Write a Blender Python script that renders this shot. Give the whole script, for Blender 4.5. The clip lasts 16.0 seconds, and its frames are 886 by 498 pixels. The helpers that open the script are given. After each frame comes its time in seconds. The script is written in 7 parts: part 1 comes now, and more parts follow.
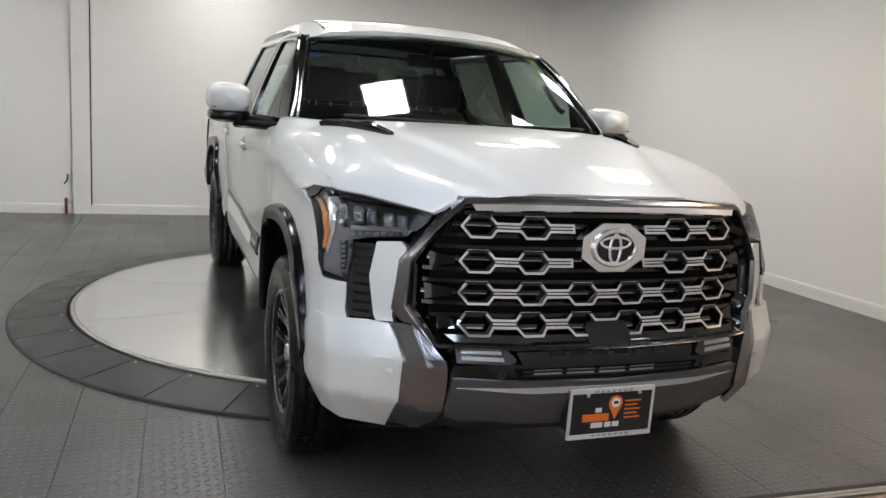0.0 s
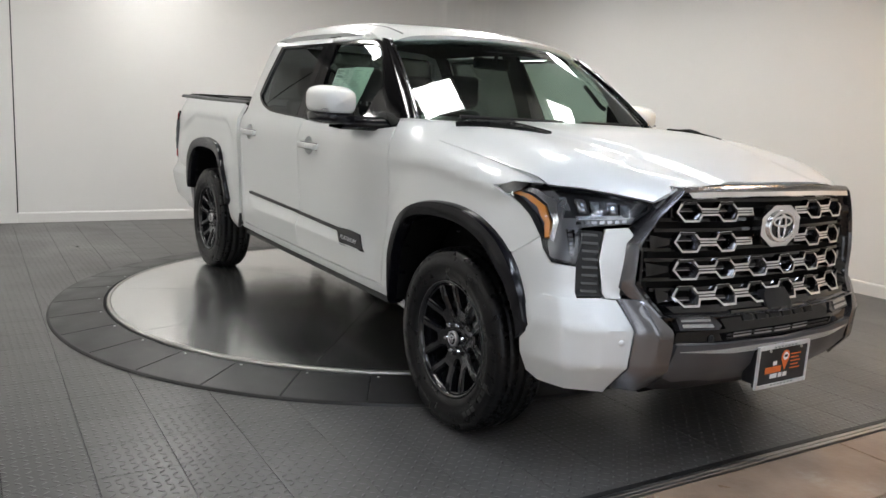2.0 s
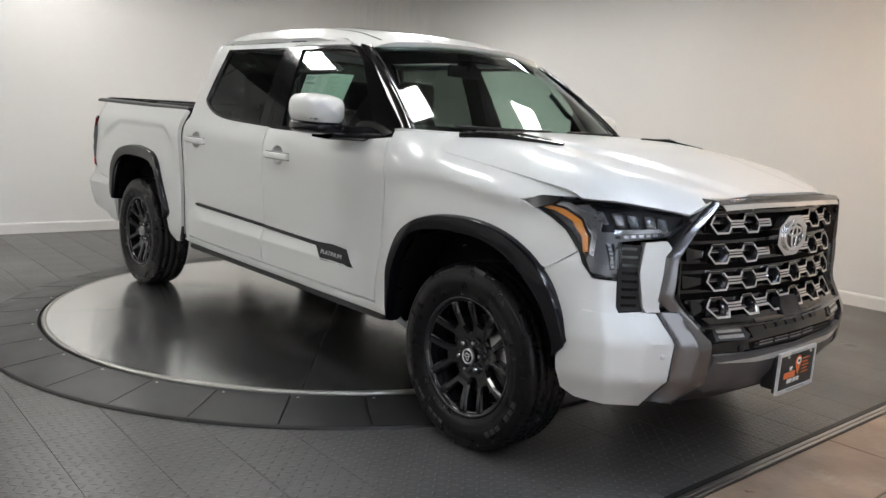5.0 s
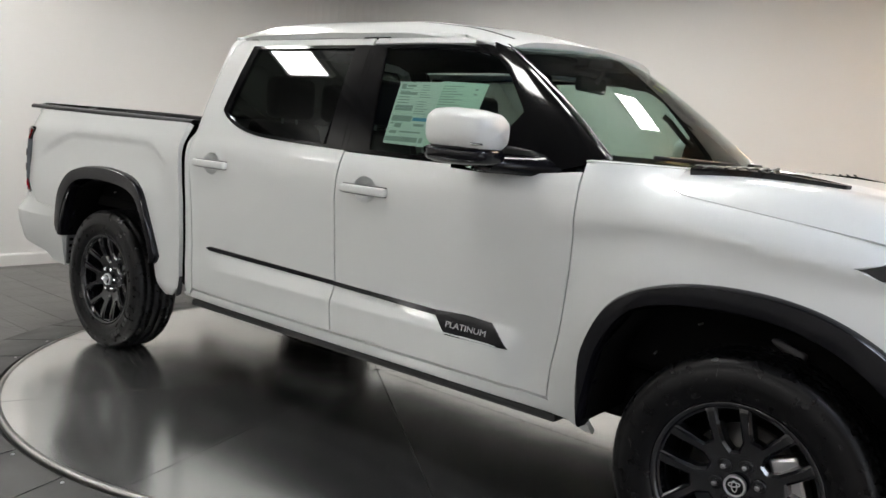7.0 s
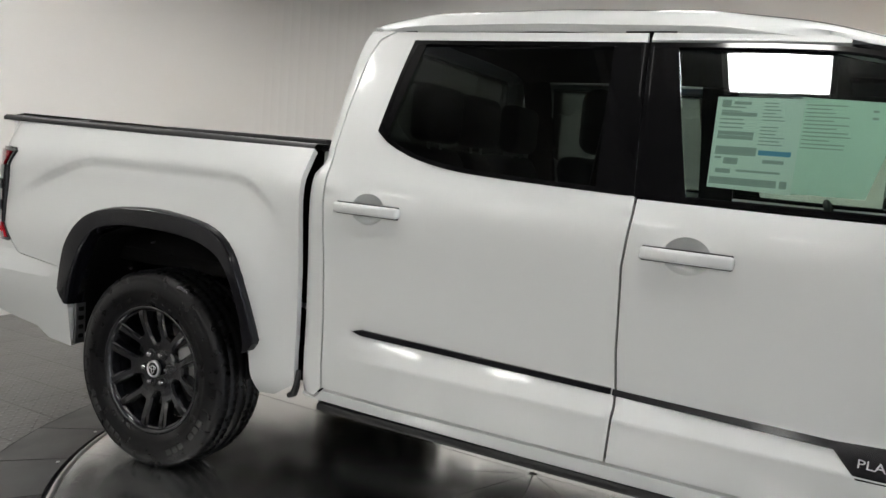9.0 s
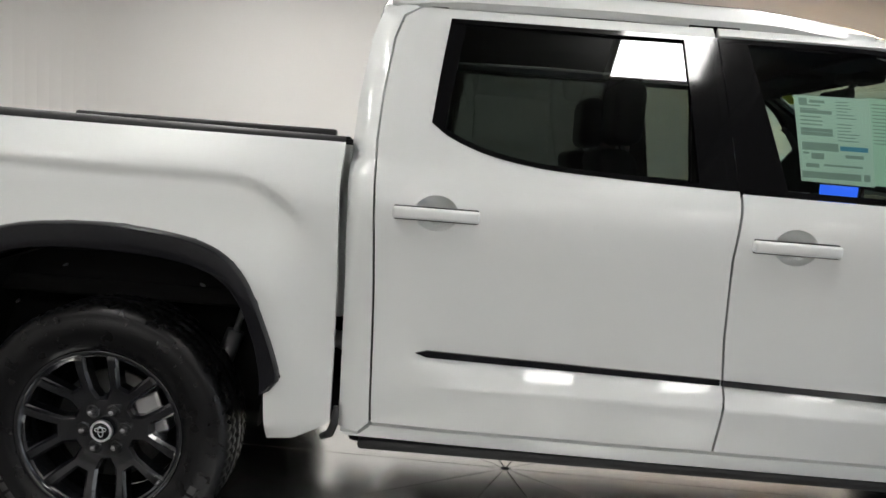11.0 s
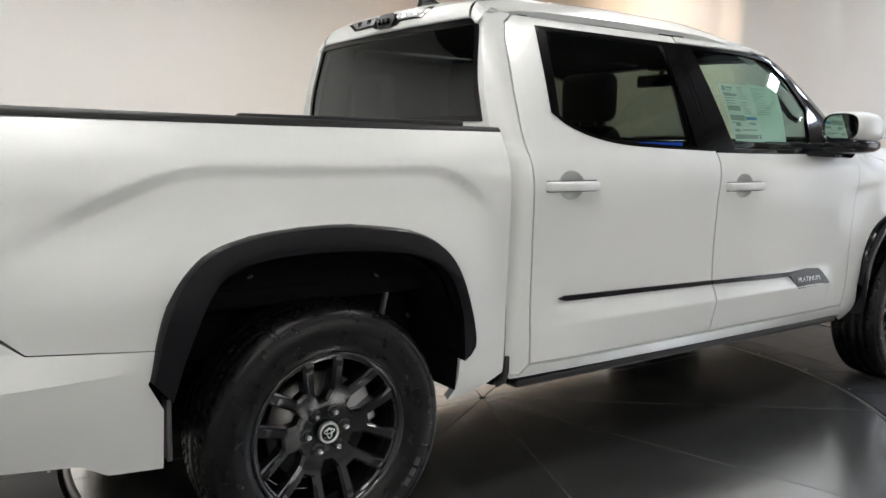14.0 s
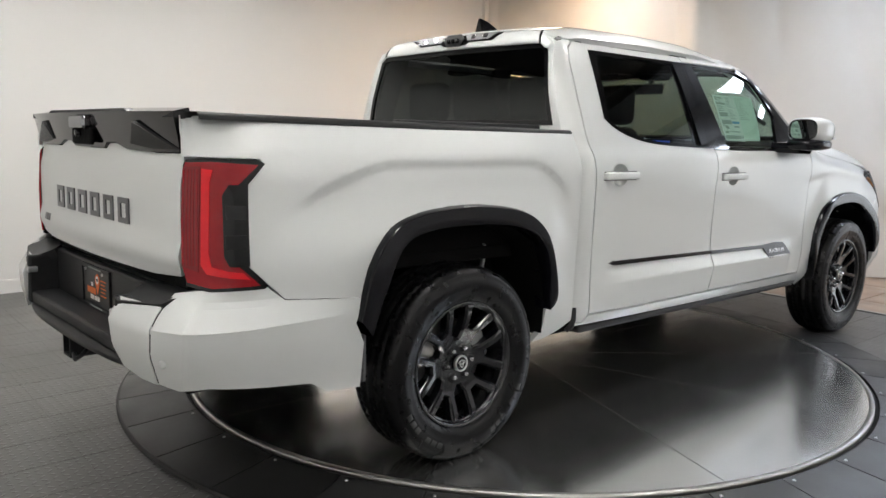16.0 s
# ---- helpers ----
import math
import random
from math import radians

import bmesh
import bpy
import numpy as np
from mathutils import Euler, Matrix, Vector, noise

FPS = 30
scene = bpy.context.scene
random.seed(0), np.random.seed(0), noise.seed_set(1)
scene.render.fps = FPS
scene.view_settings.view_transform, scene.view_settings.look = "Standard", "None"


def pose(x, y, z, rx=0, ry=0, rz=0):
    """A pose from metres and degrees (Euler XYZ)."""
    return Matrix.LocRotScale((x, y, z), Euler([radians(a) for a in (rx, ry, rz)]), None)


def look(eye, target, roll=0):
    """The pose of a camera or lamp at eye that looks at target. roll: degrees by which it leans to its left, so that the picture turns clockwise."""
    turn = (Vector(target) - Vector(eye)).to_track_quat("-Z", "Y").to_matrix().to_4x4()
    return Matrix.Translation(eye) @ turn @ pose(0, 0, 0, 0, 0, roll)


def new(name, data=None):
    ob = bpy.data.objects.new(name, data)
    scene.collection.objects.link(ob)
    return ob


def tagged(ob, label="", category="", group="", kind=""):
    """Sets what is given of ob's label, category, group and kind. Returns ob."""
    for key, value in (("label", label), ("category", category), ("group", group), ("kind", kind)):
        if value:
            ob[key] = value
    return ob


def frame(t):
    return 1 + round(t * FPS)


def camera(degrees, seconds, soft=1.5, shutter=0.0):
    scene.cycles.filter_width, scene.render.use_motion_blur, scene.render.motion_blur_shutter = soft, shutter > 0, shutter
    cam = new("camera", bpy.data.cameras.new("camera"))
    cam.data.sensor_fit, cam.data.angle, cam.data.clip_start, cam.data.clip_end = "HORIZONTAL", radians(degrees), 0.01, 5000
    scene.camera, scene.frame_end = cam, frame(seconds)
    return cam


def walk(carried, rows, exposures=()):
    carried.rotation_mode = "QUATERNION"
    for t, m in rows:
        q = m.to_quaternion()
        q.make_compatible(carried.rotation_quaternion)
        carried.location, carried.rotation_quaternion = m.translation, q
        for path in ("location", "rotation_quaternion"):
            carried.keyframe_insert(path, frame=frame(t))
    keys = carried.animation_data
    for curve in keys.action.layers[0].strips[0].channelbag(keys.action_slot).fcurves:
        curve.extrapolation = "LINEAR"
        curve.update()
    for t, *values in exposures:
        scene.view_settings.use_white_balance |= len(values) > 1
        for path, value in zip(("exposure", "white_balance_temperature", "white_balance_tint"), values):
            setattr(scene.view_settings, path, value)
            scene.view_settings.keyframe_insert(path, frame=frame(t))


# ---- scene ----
cam = camera(58.4, 16.0)
PATH = [
    (0, (-1.473, -3.2, 1.431), (-0.779, -1.355, 1.092), 3.7),
    (0.5, (-1.876, -3.159, 1.444), (-1.077, -1.358, 1.105), 3.5),
    (1, (-2.238, -3.054, 1.412), (-1.342, -1.299, 1.075), 3.4),
    (1.5, (-2.604, -2.978, 1.399), (-1.612, -1.274, 1.061), 3.2),
    (2, (-2.854, -2.849, 1.385), (-1.782, -1.193, 1.054), 2.9),
    (2.5, (-3.033, -2.743, 1.375), (-1.898, -1.127, 1.056), 2.6),
    (3, (-3.173, -2.704, 1.388), (-1.982, -1.128, 1.078), 2.3),
    (5.5, (-3.269, -2.09, 1.393), (-1.9, -0.664, 1.087), 3.3),
    (6, (-3.286, -1.659, 1.385), (-1.854, -0.295, 1.091), 3.4),
    (6.5, (-3.338, -1.179, 1.376), (-1.833, 0.11, 1.106), 3.8),
    (7, (-3.353, -0.69, 1.368), (-1.79, 0.532, 1.115), 4.2),
    (7.5, (-3.321, -0.195, 1.366), (-1.703, 0.956, 1.132), 4.6),
    (8, (-3.289, 0.307, 1.379), (-1.626, 1.395, 1.151), 4.7),
    (8.5, (-3.214, 0.776, 1.372), (-1.509, 1.799, 1.156), 4.5),
    (11, (-3.307, 2.619, 1.379), (-1.322, 2.658, 1.145), 3.6),
    (11.5, (-3.233, 2.94, 1.388), (-1.268, 2.666, 1.138), 3.1),
    (12, (-3.197, 3.299, 1.367), (-1.287, 2.762, 1.117), 2.2),
    (12.5, (-3.184, 3.66, 1.358), (-1.367, 2.864, 1.106), 1.5),
    (13, (-3.147, 4.074, 1.384), (-1.408, 3.12, 1.125), 0.8),
    (13.5, (-3.156, 4.454, 1.373), (-1.483, 3.392, 1.104), 0.4),
    (14, (-3.107, 4.782, 1.384), (-1.484, 3.647, 1.103), 0.3),
    (14.5, (-3.134, 5.075, 1.387), (-1.544, 3.896, 1.1), 0.3),
    (15, (-3.205, 5.365, 1.407), (-1.649, 4.142, 1.117), 0.4),
    (15.5, (-3.204, 5.64, 1.417), (-1.685, 4.371, 1.125), 0.7),
    (16, (-3.273, 5.863, 1.414), (-1.788, 4.558, 1.116), 0.7),
]
walk(cam, [(t, look(eye, target, roll)) for t, eye, target, roll in PATH],
     exposures=[(0.0, -0.20), (1.5, -0.07), (3.0, -0.05), (5.5, -0.10), (7.5, 0.0), (8.5, 0.03), (11.5, 0.03), (13.0, 0.08), (16.0, 0.08)])

# ---- world and lamps ----
world = bpy.data.worlds.new("world")
scene.world = world
world.use_nodes = True
world.node_tree.nodes["Background"].inputs[0].default_value = (0.60, 0.61, 0.62, 1)
world.node_tree.nodes["Background"].inputs[1].default_value = 0.012
PANEL_POWER = 30.0
WARM_POWER = 50.0


# ---- materials ----
def material(name, base, rough=0.5, metal=0.0, coat=0.0, spec=0.5, var=0.0, vscale=6.0, bump=0.0, bscale=80.0, rvar=0.0, tint=None):
    m = bpy.data.materials.new(name)
    m.use_nodes = True
    nt = m.node_tree
    b = nt.nodes["Principled BSDF"]
    b.inputs["Base Color"].default_value = (*base, 1)
    b.inputs["Roughness"].default_value = rough
    b.inputs["Metallic"].default_value = metal
    b.inputs["Coat Weight"].default_value = coat
    b.inputs["Coat Roughness"].default_value = 0.06
    b.inputs["Specular IOR Level"].default_value = spec
    co = nt.nodes.new("ShaderNodeTexCoord").outputs["Object"]
    if var or rvar:
        n1 = nt.nodes.new("ShaderNodeTexNoise")
        n1.inputs["Scale"].default_value = vscale
        n1.inputs["Detail"].default_value = 6
        nt.links.new(co, n1.inputs["Vector"])
        if var:
            mix = nt.nodes.new("ShaderNodeMix")
            mix.data_type = "RGBA"
            lo = [c * (1 - var) for c in base]
            hi = tint or [min(1, c * (1 + var)) for c in base]
            mix.inputs[6].default_value = (*lo, 1)
            mix.inputs[7].default_value = (*hi, 1)
            nt.links.new(n1.outputs["Fac"], mix.inputs[0])
            nt.links.new(mix.outputs[2], b.inputs["Base Color"])
        if rvar:
            n2 = nt.nodes.new("ShaderNodeTexNoise")
            n2.inputs["Scale"].default_value = vscale * 0.7
            n2.inputs["Detail"].default_value = 8
            nt.links.new(co, n2.inputs["Vector"])
            mr = nt.nodes.new("ShaderNodeMapRange")
            mr.inputs[1].default_value, mr.inputs[2].default_value = 0.3, 0.7
            mr.inputs[3].default_value, mr.inputs[4].default_value = max(0.02, rough - rvar), rough + rvar
            nt.links.new(n2.outputs["Fac"], mr.inputs[0])
            nt.links.new(mr.outputs[0], b.inputs["Roughness"])
    if bump:
        n3 = nt.nodes.new("ShaderNodeTexNoise")
        n3.inputs["Scale"].default_value = bscale
        n3.inputs["Detail"].default_value = 4
        nt.links.new(co, n3.inputs["Vector"])
        bp = nt.nodes.new("ShaderNodeBump")
        bp.inputs["Strength"].default_value = bump
        bp.inputs["Distance"].default_value = 0.01
        nt.links.new(n3.outputs["Fac"], bp.inputs["Height"])
        nt.links.new(bp.outputs[0], b.inputs["Normal"])
    return m


def link_maths(nt, op, a, b=None):
    n = nt.nodes.new("ShaderNodeMath")
    n.operation = op
    for k, v in enumerate((a, b)):
        if v is None:
            continue
        if isinstance(v, (int, float)):
            n.inputs[k].default_value = v
        else:
            nt.links.new(v, n.inputs[k])
    return n.outputs[0]


def glass(name, tint, gloss=(0.9, 0.95, 0.95), ior=1.5):
    m = bpy.data.materials.new(name)
    m.use_nodes = True
    nt = m.node_tree
    nt.nodes.remove(nt.nodes["Principled BSDF"])
    out = nt.nodes["Material Output"]
    tr = nt.nodes.new("ShaderNodeBsdfTransparent")
    tr.inputs[0].default_value = (*tint, 1)
    gl = nt.nodes.new("ShaderNodeBsdfGlossy")
    gl.inputs[0].default_value = (*gloss, 1)
    gl.inputs["Roughness"].default_value = 0.01
    lw = nt.nodes.new("ShaderNodeLayerWeight")
    lw.inputs["Blend"].default_value = 0.5
    f0 = ((ior - 1) / (ior + 1)) ** 2
    fac = link_maths(nt, "ADD", link_maths(nt, "MULTIPLY", link_maths(nt, "POWER", lw.outputs["Facing"], 5.0), 1 - 2 * f0), 2 * f0)
    mx = nt.nodes.new("ShaderNodeMixShader")
    nt.links.new(fac, mx.inputs[0])
    nt.links.new(tr.outputs[0], mx.inputs[1])
    nt.links.new(gl.outputs[0], mx.inputs[2])
    nt.links.new(mx.outputs[0], out.inputs[0])
    return m


def emitter(name, colour, strength):
    m = bpy.data.materials.new(name)
    m.use_nodes = True
    b = m.node_tree.nodes["Principled BSDF"]
    b.inputs["Base Color"].default_value = (*colour, 1)
    b.inputs["Emission Color"].default_value = (*colour, 1)
    b.inputs["Emission Strength"].default_value = strength
    return m


def floor_tile_material():
    m = material("floor_tile", (0.092, 0.090, 0.087), 0.36, spec=0.6, var=0.22, vscale=1.3, rvar=0.12)
    nt = m.node_tree
    b = nt.nodes["Principled BSDF"]
    geo = nt.nodes.new("ShaderNodeNewGeometry")
    sep = nt.nodes.new("ShaderNodeSeparateXYZ")
    nt.links.new(geo.outputs["Position"], sep.inputs[0])
    # raised tread bars, turned by 45 degrees one way and the other
    u_ = link_maths(nt, "MULTIPLY", link_maths(nt, "ADD", sep.outputs[0], sep.outputs[1]), 0.7071)
    v_ = link_maths(nt, "MULTIPLY", link_maths(nt, "SUBTRACT", sep.outputs[0], sep.outputs[1]), 0.7071)

    def bars(off, lu, lv, p=0.056):
        d = []
        for c, half in ((u_, lu), (v_, lv)):
            w = link_maths(nt, "FRACT", link_maths(nt, "ADD", link_maths(nt, "MULTIPLY", c, 1 / p), off))
            d.append(link_maths(nt, "MULTIPLY", link_maths(nt, "ABSOLUTE", link_maths(nt, "SUBTRACT", w, 0.5)), p / half))
        q = link_maths(nt, "ADD", link_maths(nt, "POWER", d[0], 2.0), link_maths(nt, "POWER", d[1], 2.0))
        return link_maths(nt, "MAXIMUM", link_maths(nt, "SUBTRACT", 1.0, q), 0.0)
    h = link_maths(nt, "ADD", bars(0.0, 0.016, 0.0060), bars(0.5, 0.0060, 0.016))
    bp = nt.nodes.new("ShaderNodeBump")
    bp.inputs["Strength"].default_value = 0.55
    bp.inputs["Distance"].default_value = 0.008
    nt.links.new(h, bp.inputs["Height"])
    nt.links.new(bp.outputs[0], b.inputs["Normal"])
    # each tile a touch lighter or darker
    oi = nt.nodes.new("ShaderNodeObjectInfo")
    mixn = [n for n in nt.nodes if n.type == "MIX"][0]
    hs = nt.nodes.new("ShaderNodeHueSaturation")
    nt.links.new(link_maths(nt, "ADD", link_maths(nt, "MULTIPLY", oi.outputs["Random"], 0.16), 0.92), hs.inputs["Value"])
    nt.links.new(mixn.outputs[2], hs.inputs["Color"])
    # bar tops lightened in the colour, in place of glints on the tread
    top = nt.nodes.new("ShaderNodeHueSaturation")
    nt.links.new(link_maths(nt, "ADD", link_maths(nt, "MULTIPLY", h, 0.30), 0.98), top.inputs["Value"])
    nt.links.new(hs.outputs[0], top.inputs["Color"])
    nt.links.new(top.outputs[0], b.inputs["Base Color"])
    return m


def steel_material():
    m = material("brushed_steel", (0.80, 0.805, 0.795), 0.195, metal=0.97, var=0.14, vscale=1.6, rvar=0.04)
    nt = m.node_tree
    b = nt.nodes["Principled BSDF"]
    b.inputs["Anisotropic"].default_value = 0.2
    tc = nt.nodes.new("ShaderNodeTexCoord")
    mp = nt.nodes.new("ShaderNodeMapping")
    mp.inputs["Scale"].default_value = (3, 160, 1)
    nt.links.new(tc.outputs["Object"], mp.inputs[0])
    n = nt.nodes.new("ShaderNodeTexNoise")
    n.inputs["Scale"].default_value = 1.0
    n.inputs["Detail"].default_value = 3
    nt.links.new(mp.outputs[0], n.inputs["Vector"])
    bp = nt.nodes.new("ShaderNodeBump")
    bp.inputs["Strength"].default_value = 0.025
    bp.inputs["Distance"].default_value = 0.002
    nt.links.new(n.outputs["Fac"], bp.inputs["Height"])
    nt.links.new(bp.outputs[0], b.inputs["Normal"])
    return m


def concrete_material():
    m = material("stained_concrete", (0.29, 0.20, 0.145), 0.42, var=0.5, vscale=3.0, bump=0.25, bscale=25, rvar=0.15, tint=(0.52, 0.38, 0.275))
    nt = m.node_tree
    b = nt.nodes["Principled BSDF"]
    mixn = [n for n in nt.nodes if n.type == "MIX"][0]
    tc = nt.nodes.new("ShaderNodeTexCoord")
    n = nt.nodes.new("ShaderNodeTexNoise")
    n.inputs["Scale"].default_value = 1.7
    n.inputs["Detail"].default_value = 9
    n.inputs["Roughness"].default_value = 0.7
    nt.links.new(tc.outputs["Object"], n.inputs["Vector"])
    cr = nt.nodes.new("ShaderNodeValToRGB")
    cr.color_ramp.elements[0].position, cr.color_ramp.elements[1].position = 0.55, 0.72
    nt.links.new(n.outputs["Fac"], cr.inputs[0])
    m2 = nt.nodes.new("ShaderNodeMix")
    m2.data_type = "RGBA"
    m2.inputs[7].default_value = (0.46, 0.41, 0.36, 1)
    nt.links.new(cr.outputs[0], m2.inputs[0])
    nt.links.new(mixn.outputs[2], m2.inputs[6])
    nt.links.new(m2.outputs[2], b.inputs["Base Color"])
    return m


PAINT = material("pearl_white_paint", (0.675, 0.69, 0.68), 0.42, metal=0.12, coat=0.55, spec=0.30, var=0.012, vscale=900)
PAINT.node_tree.nodes["Principled BSDF"].inputs["Coat Roughness"].default_value = 0.04
BLACK_GLOSS = material("gloss_black", (0.004, 0.004, 0.0045), 0.10, coat=0.5, spec=0.25, var=0.2, vscale=300)
BLACK_SATIN = material("satin_black_plastic", (0.014, 0.014, 0.015), 0.42, spec=0.3, var=0.25, vscale=30, bump=0.08, bscale=700)
FLARE = material("flare_black", (0.0045, 0.0045, 0.0065), 0.18, spec=0.32, var=0.2, vscale=12)
# near-black for liners, and for the shade in seams, holes and cavities
DARK = material("liner_and_shade_black", (0.004, 0.004, 0.004), 0.85, spec=0.1, var=0.4, vscale=8, bump=0.3, bscale=60)
GUNMETAL = material("gunmetal", (0.17, 0.17, 0.18), 0.24, metal=0.9, coat=0.5, var=0.12, vscale=200)
GREY_METAL = material("grey_bumper_metal", (0.065, 0.065, 0.070), 0.42, metal=0.1, var=0.1, vscale=300)
CHROME = material("chrome", (0.90, 0.90, 0.91), 0.12, metal=1.0, var=0.03, vscale=10)
GRILLE_CHROME = material("grille_chrome", (0.78, 0.78, 0.80), 0.08, metal=1.0, var=0.05, vscale=10)
DARK_CHROME = material("smoked_chrome", (0.34, 0.34, 0.36), 0.10, metal=1.0, var=0.06, vscale=10)
RUBBER = material("tyre_rubber", (0.0055, 0.0055, 0.006), 0.30, spec=0.22, var=0.2, vscale=40, bump=0.10, bscale=220, rvar=0.05)
RIM = material("dark_rim", (0.0065, 0.007, 0.009), 0.20, metal=0.1, coat=0.45, var=0.12, vscale=60)
SILVER = material("silver_metal", (0.55, 0.55, 0.56), 0.32, metal=1.0, var=0.1, vscale=30)
DISC_METAL = material("brake_steel", (0.30, 0.29, 0.28), 0.38, metal=1.0, var=0.2, vscale=40)
GLASS_CLEAR = glass("clear_glass", (0.60, 0.72, 0.66))
GLASS_TINT = glass("privacy_glass", (0.165, 0.19, 0.175))
GLASS_REAR = glass("rear_glass", (0.075, 0.085, 0.08))
LENS = glass("lamp_lens", (0.82, 0.84, 0.86), gloss=(0.36, 0.36, 0.36), ior=1.4)
RED_LENS = material("red_lens", (0.27, 0.004, 0.009), 0.10, coat=0.5, spec=0.3, var=0.15, vscale=20)
RED_BRIGHT = material("red_lens_bright", (0.72, 0.007, 0.016), 0.14, coat=0.5, spec=0.3, var=0.1, vscale=40)
RED_DARK = material("red_lens_smoked", (0.20, 0.010, 0.014), 0.10, coat=0.5, spec=0.3, var=0.2, vscale=20)
AMBER = material("amber_lens", (0.66, 0.24, 0.045), 0.2, coat=0.8, var=0.08, vscale=60)
LAMP_HOUSING = material("lamp_housing", (0.045, 0.045, 0.05), 0.25, metal=0.4, var=0.15, vscale=40)
LED_WHITE = material("led_optic", (0.40, 0.41, 0.43), 0.10, metal=0.75, coat=1.0, var=0.03, vscale=20)
LEATHER = material("black_leather", (0.007, 0.0075, 0.009), 0.5, spec=0.14, var=0.3, vscale=20, bump=0.15, bscale=300)
TRIM_DARK = material("cabin_trim", (0.006, 0.0062, 0.007), 0.6, spec=0.08, var=0.25, vscale=15, bump=0.1, bscale=400)
HEADLINER = material("headliner", (0.006, 0.006, 0.006), 0.9, spec=0.02, var=0.1, vscale=30)
PAPER = material("paper", (0.68, 0.74, 0.70), 0.7, var=0.03, vscale=12)
PAPER_GREEN = material("paper_green", (0.60, 0.73, 0.64), 0.7, var=0.05, vscale=8)
INK = material("print_ink", (0.33, 0.37, 0.35), 0.7, var=0.1, vscale=40)
INK_BLUE = material("print_blue", (0.10, 0.30, 0.50), 0.6, var=0.1, vscale=40)
PLATE_BLACK = material("plate_black", (0.012, 0.012, 0.013), 0.35, var=0.3, vscale=40)
ORANGE = material("plate_orange", (0.78, 0.17, 0.03), 0.45, var=0.1, vscale=40)
WHITE_PRINT = material("plate_white", (0.78, 0.78, 0.78), 0.45, var=0.05, vscale=40)
PLATE_CHROME = material("plate_chrome", (0.72, 0.72, 0.72), 0.35, metal=0.35, var=0.12, vscale=60)
LUG_METAL = material("lug_metal", (0.55, 0.55, 0.56), 0.24, metal=0.95, var=0.1, vscale=40)
LETTER_GREY = material("letter_grey", (0.12, 0.12, 0.125), 0.35, metal=0.5, var=0.1, vscale=60)
YELLOW = material("yellow_tag", (0.75, 0.75, 0.05), 0.6, var=0.05, vscale=30)
SCREEN = emitter("lit_screen", (0.03, 0.12, 0.85), 1.6)
WALL = material("white_wall_paint", (0.75, 0.74, 0.72), 0.7, var=0.035, vscale=0.8, bump=0.06, bscale=120)
TRIM_WHITE = material("white_trim", (0.74, 0.73, 0.71), 0.5, var=0.05, vscale=3, bump=0.05, bscale=60)
CURTAIN = material("white_curtain_cloth", (0.67, 0.635, 0.585), 0.85, var=0.05, vscale=2.0, bump=0.15, bscale=300)
CEILING = material("dark_ceiling", (0.055, 0.053, 0.05), 0.8, var=0.4, vscale=1.2, bump=0.2, bscale=20)
# west wall is out of view, kept pale to bounce light onto the truck's side
SHOP_WALL = material("grey_shop_wall", (0.70, 0.69, 0.68), 0.8, var=0.15, vscale=1.0, bump=0.1, bscale=50)
RING = material("ring_panel", (0.024, 0.024, 0.024), 0.40, var=0.25, vscale=4, rvar=0.10, bump=0.05, bscale=200)
RING_EDGE = material("ring_edge", (0.010, 0.010, 0.010), 0.5, var=0.3, vscale=10)
STEEL = steel_material()
STEEL_RIM = material("steel_rim", (0.50, 0.49, 0.47), 0.38, metal=1.0, var=0.1, vscale=6)
TILE = floor_tile_material()
JOINT_AND_SHADOW = material("joint_and_shadow", (0.018, 0.018, 0.018), 0.8, var=0.3, vscale=6)
# south wall is out of view, darkened to dim what the chrome reflects
BACK_WALL = material("dark_workshop_wall", (0.26, 0.255, 0.25), 0.8, var=0.25, vscale=1.0, bump=0.1, bscale=50)
CONCRETE = concrete_material()
BEZEL = material("satin_bezel", (0.42, 0.42, 0.43), 0.22, metal=0.9, coat=0.4, var=0.08, vscale=60)
LAMP_SATIN = material("lamp_satin", (0.17, 0.17, 0.175), 0.30, metal=0.6, var=0.1, vscale=60)
PROJECTOR = material("projector_glass", (0.10, 0.11, 0.12), 0.05, coat=1.0, var=0.1, vscale=60)
PIT = material("grille_shade", (0.003, 0.003, 0.003), 0.9, var=0.3, vscale=20)
PANEL_LIGHT = emitter("panel_light", (1.0, 0.985, 0.955), PANEL_POWER)
COOL_LIGHT = emitter("cool_panel_light", (0.88, 0.97, 1.14), PANEL_POWER)
WARM_LIGHT = emitter("warm_light", (1.0, 0.66, 0.36), WARM_POWER)
# glow of the sheet added behind the unseen south opening
DOOR_FILL = emitter("door_fill_glow", (0.94, 0.98, 1.02), 1.7)
RED_PAINT = material("red_paint", (0.14, 0.015, 0.015), 0.4, var=0.2, vscale=20)


# ---- mesh helpers ----
from mathutils import geometry


def part(name, me, mat, parent=None, label=""):
    if isinstance(me, bmesh.types.BMesh):
        bm, me = me, bpy.data.meshes.new(name)
        bm.to_mesh(me)
        bm.free()
    if not me.materials:
        me.materials.append(mat)
    ob = new(name, me)
    ob.parent = parent
    if label:
        tagged(ob, label)
    return ob


def creased(ob, degrees):
    """Hard edges where a panel folds by more than the angle."""
    ob.data.set_sharp_from_angle(angle=radians(degrees))
    return ob


def thing(name, label, category, group="", kind="", m=None):
    ob = new(name)
    ob.empty_display_size = 0.2
    tagged(ob, label, category, group, kind)
    if m is not None:
        ob.matrix_basis = m
    return ob


